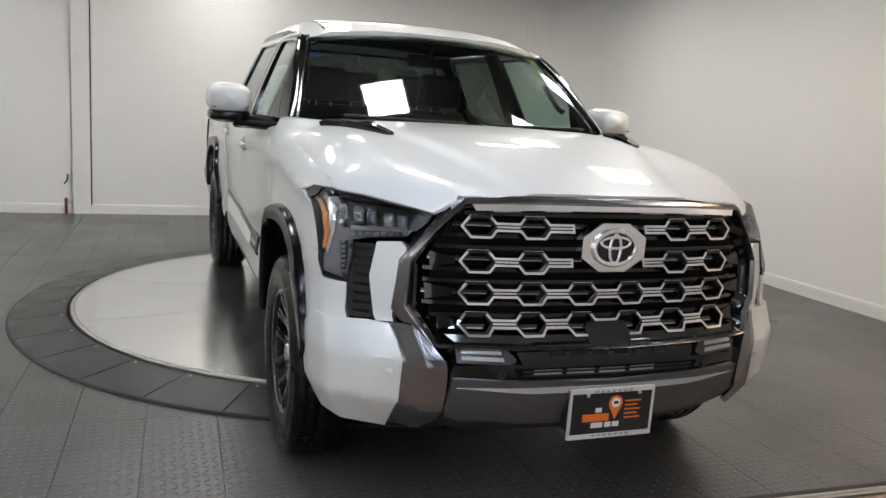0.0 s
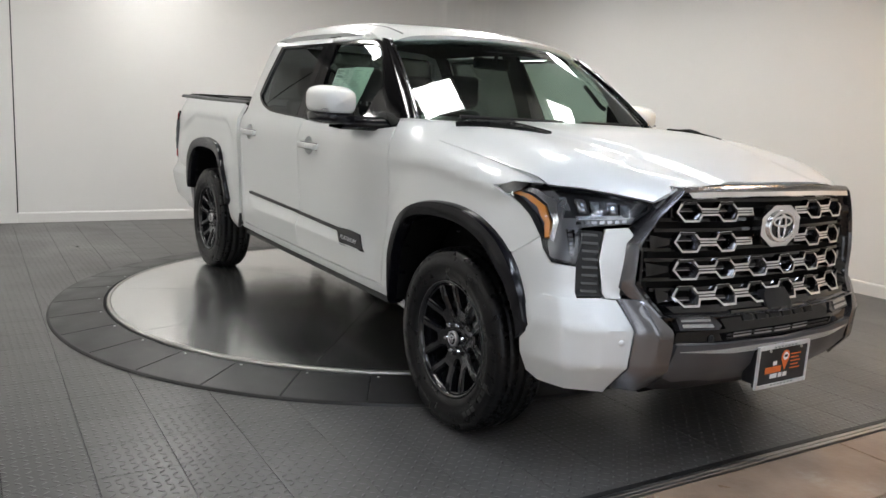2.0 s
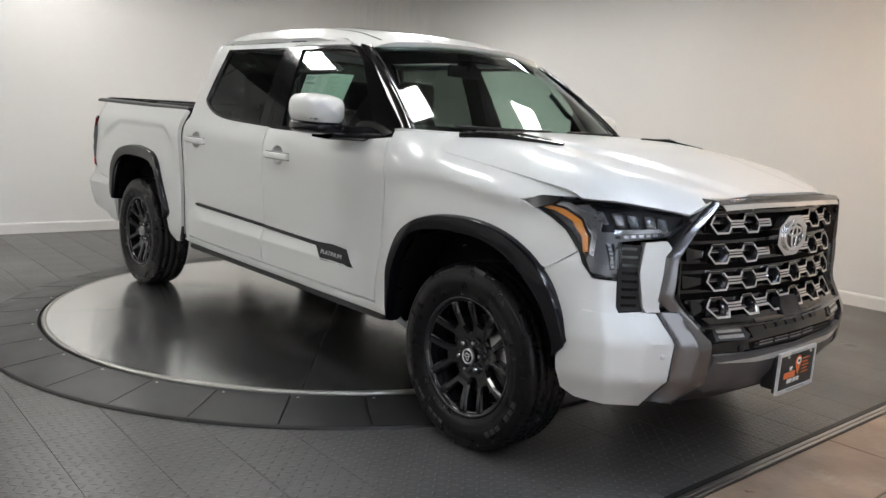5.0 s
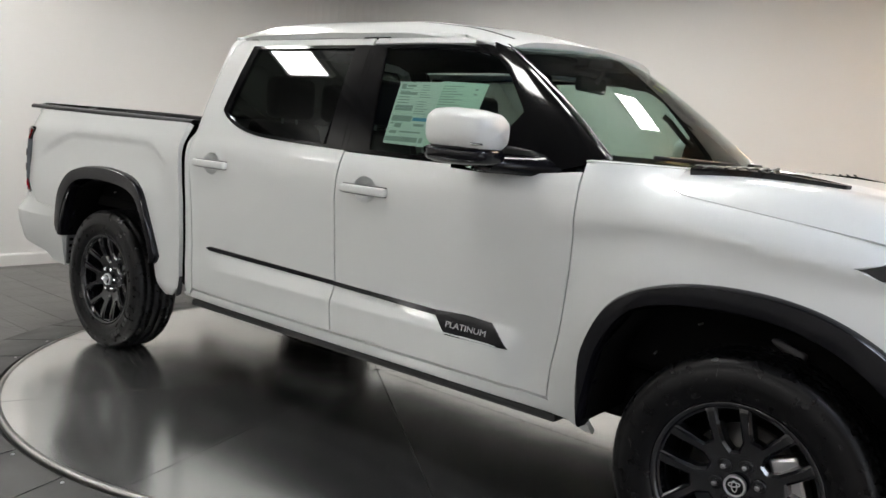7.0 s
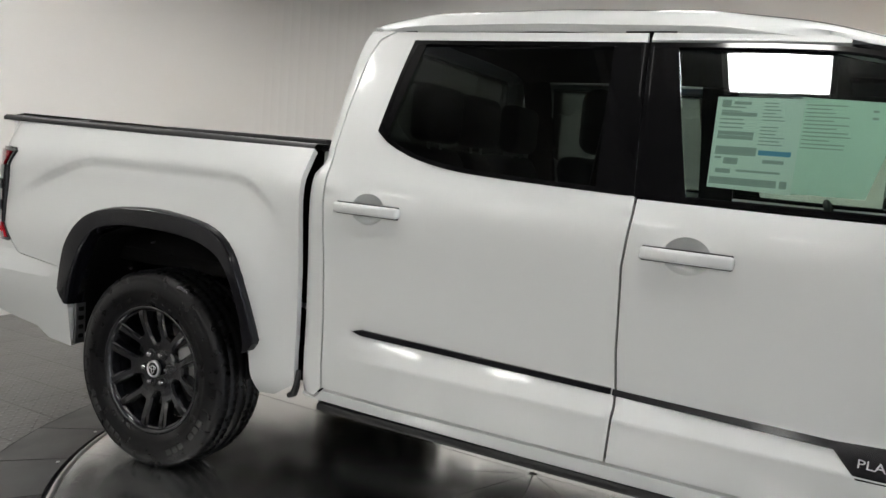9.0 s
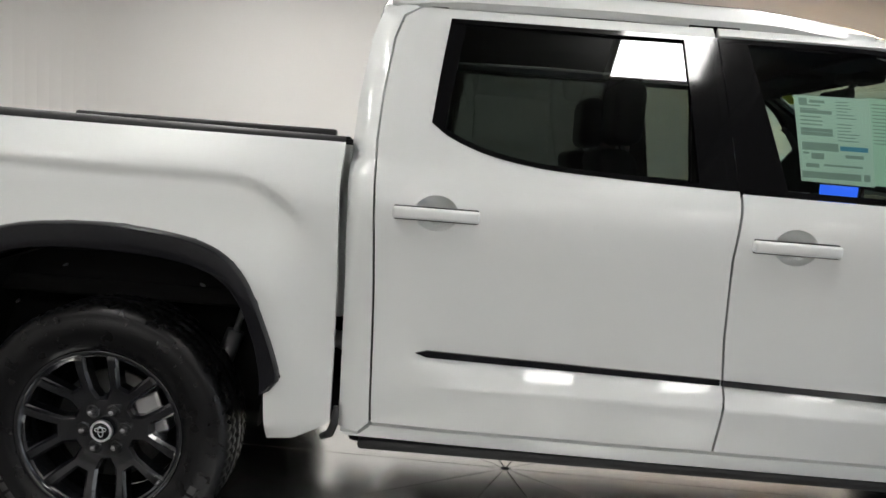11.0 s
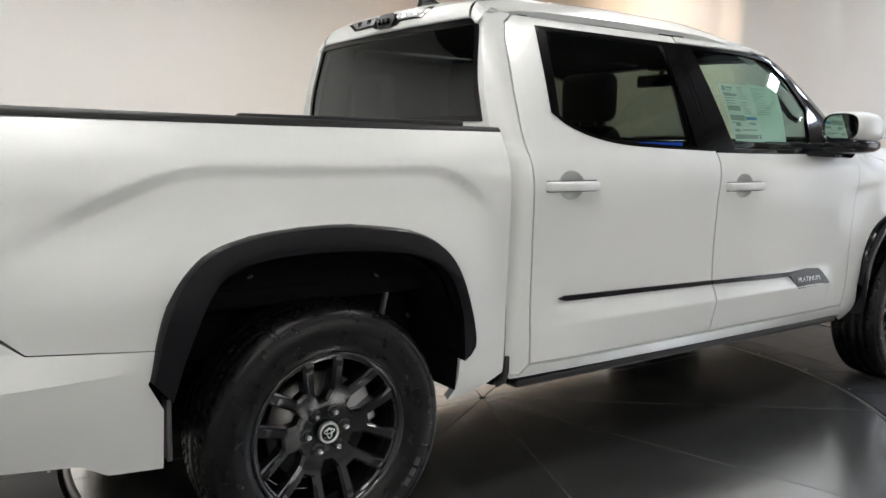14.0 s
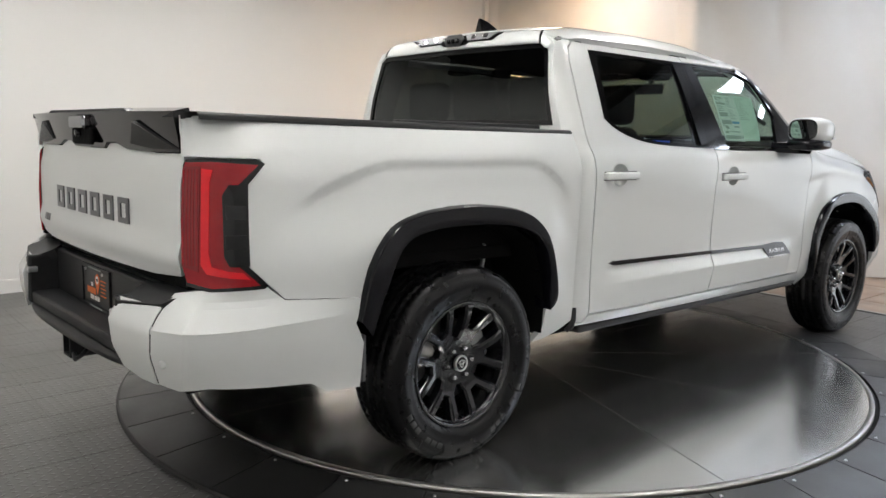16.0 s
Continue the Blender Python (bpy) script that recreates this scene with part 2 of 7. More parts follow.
def box(bm, x0, y0, z0, x1, y1, z1, bevel=0.0, seg=2):
    vs = [bm.verts.new((x, y, z)) for x in (x0, x1) for y in (y0, y1) for z in (z0, z1)]
    fs = [bm.faces.new([vs[i] for i in q]) for q in ((0, 1, 3, 2), (4, 6, 7, 5), (0, 4, 5, 1), (2, 3, 7, 6), (0, 2, 6, 4), (1, 5, 7, 3))]
    if bevel:
        es = list({e for f in fs for e in f.edges})
        bmesh.ops.bevel(bm, geom=es, offset=bevel, segments=seg, affect="EDGES", profile=0.5)
    return vs


def box_mesh(x0, y0, z0, x1, y1, z1, bevel=0.0, seg=2):
    bm = bmesh.new()
    box(bm, min(x0, x1), min(y0, y1), min(z0, z1), max(x0, x1), max(y0, y1), max(z0, z1), bevel, seg)
    bmesh.ops.recalc_face_normals(bm, faces=bm.faces)
    return bm


def pydata(name, verts, faces, smooth=True):
    me = bpy.data.meshes.new(name)
    me.from_pydata([tuple(v) for v in verts], [], faces)
    me.update()
    if smooth:
        me.polygons.foreach_set("use_smooth", [True] * len(me.polygons))
    return me


def lathe(profile, n=64, axis="x", closed=True, smooth=True, name="lathe"):
    """Turns (radius, along) round an axis."""
    verts, faces, k = [], [], len(profile)
    for i in range(n):
        a = 2 * math.pi * i / n
        for r, h in profile:
            c, s = r * math.cos(a), r * math.sin(a)
            verts.append({"x": (h, c, s), "y": (c, h, s), "z": (c, s, h)}[axis])
    for i in range(n):
        j = (i + 1) % n
        for q in range(k if closed else k - 1):
            w = (q + 1) % k
            faces.append((i * k + q, i * k + w, j * k + w, j * k + q))
    me = pydata(name, verts, faces, smooth)
    bm = bmesh.new()
    bm.from_mesh(me)
    bmesh.ops.recalc_face_normals(bm, faces=bm.faces)
    bm.to_mesh(me)
    bm.free()
    if smooth:
        me.polygons.foreach_set("use_smooth", [True] * len(me.polygons))
    return me


def tube(path, radius, n=10, squash=1.0):
    """A round bar along points; radius may be a list."""
    verts, faces = [], []
    pts = [Vector(p) for p in path]
    for i, p in enumerate(pts):
        d = (pts[min(i + 1, len(pts) - 1)] - pts[max(i - 1, 0)]).normalized()
        side = d.cross(Vector((0, 0, 1)))
        if side.length < 0.01:
            side = Vector((1, 0, 0))
        side.normalize()
        up = side.cross(d)
        r = radius[i] if isinstance(radius, (list, tuple)) else radius
        for k in range(n):
            a = 2 * math.pi * k / n
            verts.append(p + side * r * math.cos(a) + up * r * squash * math.sin(a))
    for i in range(len(pts) - 1):
        for k in range(n):
            w = (k + 1) % n
            faces.append((i * n + k, i * n + w, (i + 1) * n + w, (i + 1) * n + k))
    faces.append(tuple(range(n - 1, -1, -1)))
    faces.append(tuple((len(pts) - 1) * n + k for k in range(n)))
    return pydata("tube", verts, faces)


def loft(curves, out=None, thick=0.0, closed=False):
    """Faces between rows of points of equal count."""
    n = len(curves[0])
    verts = [Vector(p) for c in curves for p in c]
    faces = []
    for i in range(len(curves) - 1):
        for k in range(n if closed else n - 1):
            w = (k + 1) % n
            faces.append((i * n + k, i * n + w, (i + 1) * n + w, (i + 1) * n + k))
    return shell(verts, faces, out, thick)


def shell(verts, faces, out=None, thick=0.0):
    """A smooth skin turned towards out, with a rim of the given depth behind its border."""
    nrm = [Vector((0, 0, 0)) for _ in verts]
    total = Vector((0, 0, 0))
    for f in faces:
        a, b, c = verts[f[0]], verts[f[1]], verts[f[2]]
        fn = (b - a).cross(c - a)
        if len(f) == 4:
            fn = fn + (c - a).cross(verts[f[3]] - a)
        total += fn
        for i in f:
            nrm[i] += fn
    if out is not None and total.dot(Vector(out)) < 0:
        faces = [tuple(reversed(f)) for f in faces]
        nrm = [-v for v in nrm]
    nrm = [v.normalized() for v in nrm]
    flat = []
    if thick:
        count = {}
        for f in faces:
            for i in range(len(f)):
                e = (f[i], f[(i + 1) % len(f)])
                count[e] = count.get(e, 0) + 1
        border = [e for e in count if (e[1], e[0]) not in count]
        verts, top, low = list(verts), {}, {}
        for e in border:
            for i in e:
                if i not in top:
                    top[i] = len(verts)
                    verts.append(verts[i])
                    low[i] = len(verts)
                    verts.append(verts[i] - nrm[i] * thick)
        flat = [(top[b], top[a], low[a], low[b]) for a, b in border]
    me = bpy.data.meshes.new("skin")
    me.from_pydata([tuple(v) for v in verts], [], [tuple(f) for f in faces] + flat)
    me.update()
    me.polygons.foreach_set("use_smooth", [True] * len(faces) + [False] * len(flat))
    return me


def in_poly(pts, poly):
    pts, poly = np.asarray(pts, float), np.asarray(poly, float)
    inside = np.zeros(len(pts), bool)
    for (x0, y0), (x1, y1) in zip(poly, np.roll(poly, -1, 0)):
        hit = (y0 > pts[:, 1]) != (y1 > pts[:, 1])
        if y0 != y1:
            inside ^= hit & (pts[:, 0] < (x1 - x0) * (pts[:, 1] - y0) / (y1 - y0) + x0)
    return inside


def inset(poly, d):
    """The outline moved inwards by d."""
    p = np.asarray(poly, float)
    area = 0.5 * np.sum(p[:, 0] * np.roll(p[:, 1], -1) - np.roll(p[:, 0], -1) * p[:, 1])
    sgn = 1 if area > 0 else -1
    res = []
    for i in range(len(p)):
        a, b, c = p[i - 1], p[i], p[(i + 1) % len(p)]
        e0, e1 = (b - a) / (np.linalg.norm(b - a) + 1e-9), (c - b) / (np.linalg.norm(c - b) + 1e-9)
        n0, n1 = sgn * np.array([-e0[1], e0[0]]), sgn * np.array([-e1[1], e1[0]])
        k = n0 + n1
        k = k / max(0.35, 1 + n0 @ n1)
        res.append(tuple(b + d * k))
    return res


def spline(pts, step=0.03, closed=True):
    """A smooth outline through points (Catmull-Rom); a point given with a third value 1 stays a sharp corner."""
    q = [tuple(p[:2]) for p in pts]
    sharp = [len(p) > 2 and p[2] for p in pts]
    n, res = len(q), []
    for i in range(n if closed else n - 1):
        p1, p2 = np.array(q[i]), np.array(q[(i + 1) % n])
        p0 = np.array(q[i - 1]) if (closed or i > 0) and not sharp[i] else 2 * p1 - p2
        p3 = np.array(q[(i + 2) % n]) if (closed or i + 2 < n) and not sharp[(i + 1) % n] else 2 * p2 - p1
        k = max(1, int(np.linalg.norm(p2 - p1) / step))
        for j in range(k):
            t = j / k
            res.append(tuple(0.5 * (2 * p1 + (p2 - p0) * t + (2 * p0 - 5 * p1 + 4 * p2 - p3) * t * t + (3 * p1 - p0 - 3 * p2 + p3) * t**3)))
    if not closed:
        res.append(q[-1])
    return res


def sheet(outline, fmap, out, res=0.03, thick=0.012, holes=(), gap=0.0, lines=()):
    """A curved panel: the flat outline filled with small triangles and laid on the surface fmap(u, v)."""
    loops = [inset(outline, gap) if gap else list(outline)] + [list(h) for h in holes]
    pts, edges = [], []
    for loop in loops:
        start = len(pts)
        for a, b in zip(loop, loop[1:] + loop[:1]):
            a, b = np.array(a, float), np.array(b, float)
            k = max(1, int(math.ceil(np.linalg.norm(b - a) / res)))
            pts += [tuple(a + (b - a) * j / k) for j in range(k)]
        edges += [(i, i + 1) for i in range(start, len(pts) - 1)] + [(len(pts) - 1, start)]
    rim = np.array(pts)
    for line in lines:
        start = len(pts)
        for a, b in zip(line[:-1], line[1:]):
            a, b = np.array(a, float), np.array(b, float)
            k = max(1, int(math.ceil(np.linalg.norm(b - a) / res)))
            pts += [tuple(a + (b - a) * j / k) for j in range(k)]
        pts.append(tuple(line[-1]))
        edges += [(i, i + 1) for i in range(start, len(pts) - 1)]
    lo, hi = rim.min(0), rim.max(0)
    gx, gy = np.meshgrid(np.arange(lo[0] + res / 2, hi[0], res), np.arange(lo[1] + res / 2, hi[1], res))
    grid = np.stack([gx.ravel(), gy.ravel()], 1)
    grid = grid[in_poly(grid, loops[0])]
    for h in loops[1:]:
        grid = grid[~in_poly(grid, h)]
    fixed = np.array(pts)
    if len(grid):
        near = np.array([((fixed - g) ** 2).sum(1).min() for g in grid])
        grid = grid[near > (0.45 * res) ** 2]
    pts += [tuple(g) for g in grid]
    v2, _, faces, *_ = geometry.delaunay_2d_cdt([Vector(p) for p in pts], edges, [], 1, 1e-7)
    flat = np.array([tuple(v) for v in v2])
    mid = np.array([flat[list(f)].mean(0) for f in faces])
    keep = in_poly(mid, loops[0])
    for h in loops[1:]:
        keep &= ~in_poly(mid, h)
    faces = [tuple(f) for f, k in zip(faces, keep) if k]
    verts = [Vector(fmap(u, v)) for u, v in flat]
    return shell(verts, faces, out, thick)


def ramp(a, b, t):
    t = min(1.0, max(0.0, (t - a) / (b - a)))
    return t * t * (3 - 2 * t)


def smooth_table(xs, ys, w=0.02):
    def f(x):
        return float(np.mean([np.interp(x + d * w, xs, ys) for d in (-1, -0.5, 0, 0.5, 1)]))
    return f


def text_mesh(body, size, depth):
    cu = bpy.data.curves.new("text", "FONT")
    cu.body, cu.size, cu.extrude = body, size, depth
    cu.align_x, cu.align_y = "CENTER", "CENTER"
    cu.resolution_u = 3
    ob = bpy.data.objects.new("text", cu)
    scene.collection.objects.link(ob)
    me = bpy.data.meshes.new_from_object(ob.evaluated_get(bpy.context.evaluated_depsgraph_get()))
    bpy.data.objects.remove(ob)
    return me


def moved(me, m):
    me.transform(m)
    return me


# ---- the room ----
WALL_X, WALL_Y, SHOP_X, BACK_Y, TOP = 4.1, 6.87, -6.2, -5.2, 3.55
COVE = 0.9
SKEW = radians(-2.0)
EDGE_Y = -0.885
CENTRE = Vector((0.0, 2.356, 0.0))


def wall_run(name, plan, height, mat, label, res=0.4):
    """A wall of some thickness along plan points, its face on the left of the run."""
    pts = [Vector((x, y, 0)) for x, y in plan]
    verts, faces = [], []
    for i, p in enumerate(pts):
        d = (pts[min(i + 1, len(pts) - 1)] - pts[max(i - 1, 0)]).normalized()
        back = Vector((d.y, -d.x, 0)) * 0.12
        for q in (p, p + back):
            for z in (0, height):
                verts.append(q + Vector((0, 0, z)))
    for i in range(len(pts) - 1):
        a, b = 4 * i, 4 * i + 4
        faces += [(a, b, b + 1, a + 1), (a + 2, a + 3, b + 3, b + 2), (a + 1, b + 1, b + 3, a + 3), (a, a + 2, b + 2, b)]
    me = pydata(name, verts, faces, False)
    bm = bmesh.new()
    bm.from_mesh(me)
    bmesh.ops.recalc_face_normals(bm, faces=bm.faces)
    bm.to_mesh(me)
    bm.free()
    return tagged(part(name, me, mat), label, "wall", kind="structure")


def baseboard(plan, name="baseboard"):
    pts = [Vector((x, y, 0)) for x, y in plan]
    verts, faces = [], []
    prof = ((0.0, 0.0), (0.016, 0.0), (0.016, 0.098), (0.010, 0.112), (0.0, 0.115))
    for i, p in enumerate(pts):
        d = (pts[min(i + 1, len(pts) - 1)] - pts[max(i - 1, 0)]).normalized()
        inw = Vector((-d.y, d.x, 0))
        verts += [p + inw * a + Vector((0, 0, z)) for a, z in prof]
    n = len(prof)
    for i in range(len(pts) - 1):
        for k in range(n - 1):
            faces.append((i * n + k, (i + 1) * n + k, (i + 1) * n + k + 1, i * n + k + 1))
    ob = part(name, pydata(name, verts, faces, False), TRIM_WHITE)
    return tagged(ob, "white painted baseboard along the showroom wall", "baseboard", kind="structure")


cove = [(WALL_X - COVE + COVE * math.cos(a), WALL_Y - COVE + COVE * math.sin(a)) for a in np.linspace(0, math.pi / 2, 15)]
plan_main = [(WALL_X, BACK_Y - 0.1)] + cove + [(-2.12, WALL_Y)]
wall_run("wall_north_east", plan_main, TOP, WALL, "white painted showroom wall with a rounded corner")
wall_run("wall_north_west", [(-2.324, WALL_Y), (SHOP_X, WALL_Y)], TOP, WALL, "white painted showroom wall beside the post")
baseboard(plan_main)
baseboard([(-2.324, WALL_Y), (SHOP_X, WALL_Y)])
wall_run("wall_west", [(SHOP_X, WALL_Y), (SHOP_X, BACK_Y)], TOP, SHOP_WALL, "workshop wall out of view, its tone set for bounce and reflections")
# unseen opening and glowing sheet, added to light the truck's front from low down
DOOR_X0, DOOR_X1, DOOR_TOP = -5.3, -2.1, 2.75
wall_run("wall_south_west", [(SHOP_X, BACK_Y), (DOOR_X0, BACK_Y)], TOP, BACK_WALL, "workshop wall out of view, its tone set for bounce and reflections")
wall_run("wall_south", [(DOOR_X1, BACK_Y), (WALL_X, BACK_Y)], TOP, BACK_WALL, "workshop wall out of view, its tone set for bounce and reflections")
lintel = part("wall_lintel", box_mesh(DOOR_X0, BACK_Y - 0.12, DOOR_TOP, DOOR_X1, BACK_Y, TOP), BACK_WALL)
tagged(lintel, "grey wall over an unseen door opening added for light", "wall", kind="structure")
fill_sheet = part("backdrop", box_mesh(DOOR_X0 - 0.6, BACK_Y - 0.55, -0.1, DOOR_X1 + 0.6, BACK_Y - 0.50, TOP + 0.2), DOOR_FILL)
tagged(fill_sheet, "glowing sheet outside an unseen door opening, added to light the truck front", "backdrop", kind="structure")

post = part("trim", box_mesh(-2.312, WALL_Y - 0.03, 0, -2.118, WALL_Y + 0.12, TOP, 0.004), TRIM_WHITE)
tagged(post, "white square post standing proud of the wall", "post", kind="structure")

# dark strip painted in for the shadow line beside the post
shadow_strip = part("trim", box_mesh(-2.117, WALL_Y - 0.006, 0.0, -2.105, WALL_Y + 0.02, TOP), JOINT_AND_SHADOW)
tagged(shadow_strip, "dark strip standing in for the shadow line between post and wall", "gap", kind="structure")

bm = bmesh.new()
box(bm, SHOP_X - 0.2, BACK_Y - 0.2, TOP, WALL_X + 0.2, WALL_Y + 0.2, TOP + 0.15)
for k in range(7):
    y = -4.4 + 1.75 * k
    box(bm, SHOP_X, y, TOP - 0.16, WALL_X, y + 0.08, TOP)
bmesh.ops.recalc_face_normals(bm, faces=bm.faces)
tagged(part("ceiling", bm, CEILING), "dark open ceiling with beams", "ceiling", kind="structure")

# sub-floor under the tiles, and the stained concrete in front of the edge strip
rot = Matrix.Rotation(SKEW, 4, "Z")
ground = part("ground", box_mesh(SHOP_X, BACK_Y, -0.30, WALL_X + 0.1, WALL_Y + 0.1, -0.012), JOINT_AND_SHADOW)
tagged(ground, "dark sub-floor in the joints between the tiles", "floor", kind="structure")

slabs = thing("concrete_floor", "brown stained concrete floor with worn patches and joints", "floor", kind="structure")
xs = [-6.1, -3.7, -2.0, -0.56, 0.62, 1.9, 4.1]
ys = [-5.1, -3.3, -2.1, -1.34, EDGE_Y - 0.045]
for i in range(len(xs) - 1):
    for j in range(len(ys) - 1):
        bm = bmesh.new()
        g = 0.0035
        box(bm, xs[i] + g, ys[j] + g, -0.05, xs[i + 1] - g, ys[j + 1] - g, -0.004, 0.003, 1)
        bmesh.ops.transform(bm, matrix=rot, verts=bm.verts)
        bmesh.ops.recalc_face_normals(bm, faces=bm.faces)
        part("slab", bm, CONCRETE, slabs)
bm = bmesh.new()
box(bm, -6.1, EDGE_Y - 0.018, -0.012, 4.1, EDGE_Y + 0.004, 0.0035, 0.002, 1)
box(bm, -6.1, EDGE_Y - 0.040, -0.012, 4.1, EDGE_Y - 0.022, 0.0025, 0.002, 1)
bmesh.ops.transform(bm, matrix=rot, verts=bm.verts)
bmesh.ops.recalc_face_normals(bm, faces=bm.faces)
strip = part("floor_trim", bm, STEEL_RIM)
tagged(strip, "worn metal edge strip between tiles and concrete", "trim", kind="structure")

bm = bmesh.new()
box(bm, -6.1, EDGE_Y + 0.006, -0.012, 4.1, EDGE_Y + 0.034, 0.003, 0.0012, 1)
bmesh.ops.transform(bm, matrix=rot, verts=bm.verts)
bmesh.ops.recalc_face_normals(bm, faces=bm.faces)
tagged(part("edge_trim", bm, RING_EDGE), "black rubber edge along the floor tiles", "trim", kind="structure")

# turntable
table_top = thing("turntable", "round steel vehicle turntable with a dark sloped ring", "turntable", kind="structure")
DISC_R, RING_R, DISC_Z = 1.955, 2.31, 0.052
me = lathe([(0.001, 0.030), (DISC_R + 0.02, 0.030), (DISC_R + 0.02, -0.02), (0.001, -0.02)], 128, "z", False)
part("turntable_base", moved(me, Matrix.Translation(CENTRE)), RING_EDGE, table_top)


def sector(r0, r1, a0, a1, z0, z1, low, n, gap=0.0):
    """A wedge-shaped plate between two radii and angles; z0 at r0, z1 at r1."""
    verts, faces = [], []
    for i in range(n + 1):
        a = a0 + (a1 - a0) * i / n
        g = gap if i == 0 else -gap if i == n else 0.0
        for r, z in ((r0, z0), (r1, z1)):
            x, y = r * math.cos(a) - g * math.sin(a), r * math.sin(a) + g * math.cos(a)
            verts += [(x, y, z), (x, y, low)]
    for i in range(n):
        p, q = 4 * i, 4 * i + 4
        faces += [(p, p + 2, q + 2, q), (p + 2, p + 3, q + 3, q + 2), (p + 1, p, q, q + 1)]
    faces += [(0, 1, 3, 2), (4 * n, 4 * n + 2, 4 * n + 3, 4 * n + 1)]
    return pydata("plate", verts, faces, False)


wedge = radians(36.0)
me = sector(0.02, DISC_R - 0.028, 0.0, wedge, DISC_Z, DISC_Z, 0.03, 12, 0.0028)
me.materials.append(STEEL)
for k in range(10):
    ob = part("steel_plate", me, STEEL, table_top)
    ob.matrix_basis = pose(CENTRE.x, CENTRE.y, 0, 0, 0, 14.5 + 36 * k)
me = lathe([(DISC_R - 0.026, DISC_Z + 0.002), (DISC_R - 0.004, DISC_Z + 0.002), (DISC_R, DISC_Z - 0.004), (DISC_R, 0.02), (DISC_R - 0.026, 0.02)], 160, "z")
part("disc_edge", moved(me, Matrix.Translation(CENTRE)), STEEL_RIM, table_top)
step = 2 * math.pi / 34
me = sector(DISC_R + 0.022, RING_R - 0.012, 0.0016, step - 0.0016, 0.044, 0.016, -0.01, 5)
me.materials.append(RING)
bolt = lathe([(0.001, 0.004), (0.005, 0.004), (0.008, 0.001), (0.008, -0.004), (0.001, -0.004)], 10, "z", False)
bolt.materials.append(SILVER)
for k in range(34):
    ob = part("ring_plate", me, RING, table_top)
    ob.matrix_basis = pose(CENTRE.x, CENTRE.y, 0, 0, 0, 197.4 + math.degrees(step) * k)
    b = part("bolt", bolt, SILVER, ob)
    b.matrix_basis = pose((DISC_R + 0.05) * math.cos(0.02), (DISC_R + 0.05) * math.sin(0.02), 0.041)
me = lathe([(RING_R - 0.012, 0.017), (RING_R - 0.002, 0.013), (RING_R + 0.004, 0.004), (RING_R + 0.004, -0.01), (RING_R - 0.012, -0.01)], 160, "z")
part("ring_edge", moved(me, Matrix.Translation(CENTRE)), RING_EDGE, table_top)


# ceiling light panels
def light_panel(x, y, z, sx, sy, mat, label, group):
    root = thing("ceiling_light", label, "light", group, m=pose(x, y, z))
    bm = bmesh.new()
    e = min(0.03, 0.3 * sx)
    for a, b in (((-sx, -sy), (sx, -sy + e)), ((-sx, sy - e), (sx, sy)), ((-sx, -sy + e), (-sx + e, sy - e)), ((sx - e, -sy + e), (sx, sy - e))):
        box(bm, a[0], a[1], -0.012, b[0], b[1], 0.035, 0.003, 1)
    bmesh.ops.recalc_face_normals(bm, faces=bm.faces)
    part("light_frame", bm, TRIM_WHITE, root)
    part("diffuser", box_mesh(-sx + e, -sy + e, -0.006, sx - e, sy - e, 0.0), mat, root)
    for cx in (-sx * 0.7, sx * 0.7):
        part("hanger", box_mesh(cx - 0.004, -0.004, 0.035, cx + 0.004, 0.004, TOP - z), BLACK_SATIN, root)
    return root


# a few match reflections in the glass; the others are added as fill
for x, y in ((-1.62, 1.62), (-1.62, 4.20), (-0.28, 0.85), (-0.15, 3.9), (1.55, 0.65), (1.90, 3.9), (-0.7, 6.1), (0.8, 4.95), (2.5, 2.4), (2.6, 4.5), (-5.6, 0.3), (-5.6, 1.62), (-5.6, 2.9), (-5.6, 4.20), (-5.6, 5.5), (-3.6, 5.4), (-5.6, -0.95)):
    light_panel(x, y, 3.15, 0.26, 0.26, PANEL_LIGHT, "square white ceiling panel out of view, placed for light and reflections", "ceiling panels")
# unseen cool panels, most of them added to brighten the truck's nose
for x, y in ((-1.62, -1.9), (-0.9, -1.5), (-0.6, -3.6), (-1.9, -3.9), (-3.5, -3.9)):
    light_panel(x, y, 3.15, 0.26, 0.26, COOL_LIGHT, "square cool white ceiling panel out of view, placed as front fill", "ceiling panels")
# smaller panel added to lift the floor and curtain ahead of the truck
light_panel(1.9, -0.65, 3.15, 0.19, 0.19, COOL_LIGHT, "square cool white ceiling panel out of view, placed as front fill", "ceiling panels")
light_panel(2.2, -0.35, 3.2, 0.26, 0.26, WARM_LIGHT, "warm square ceiling lamp", "warm ceiling lamps")


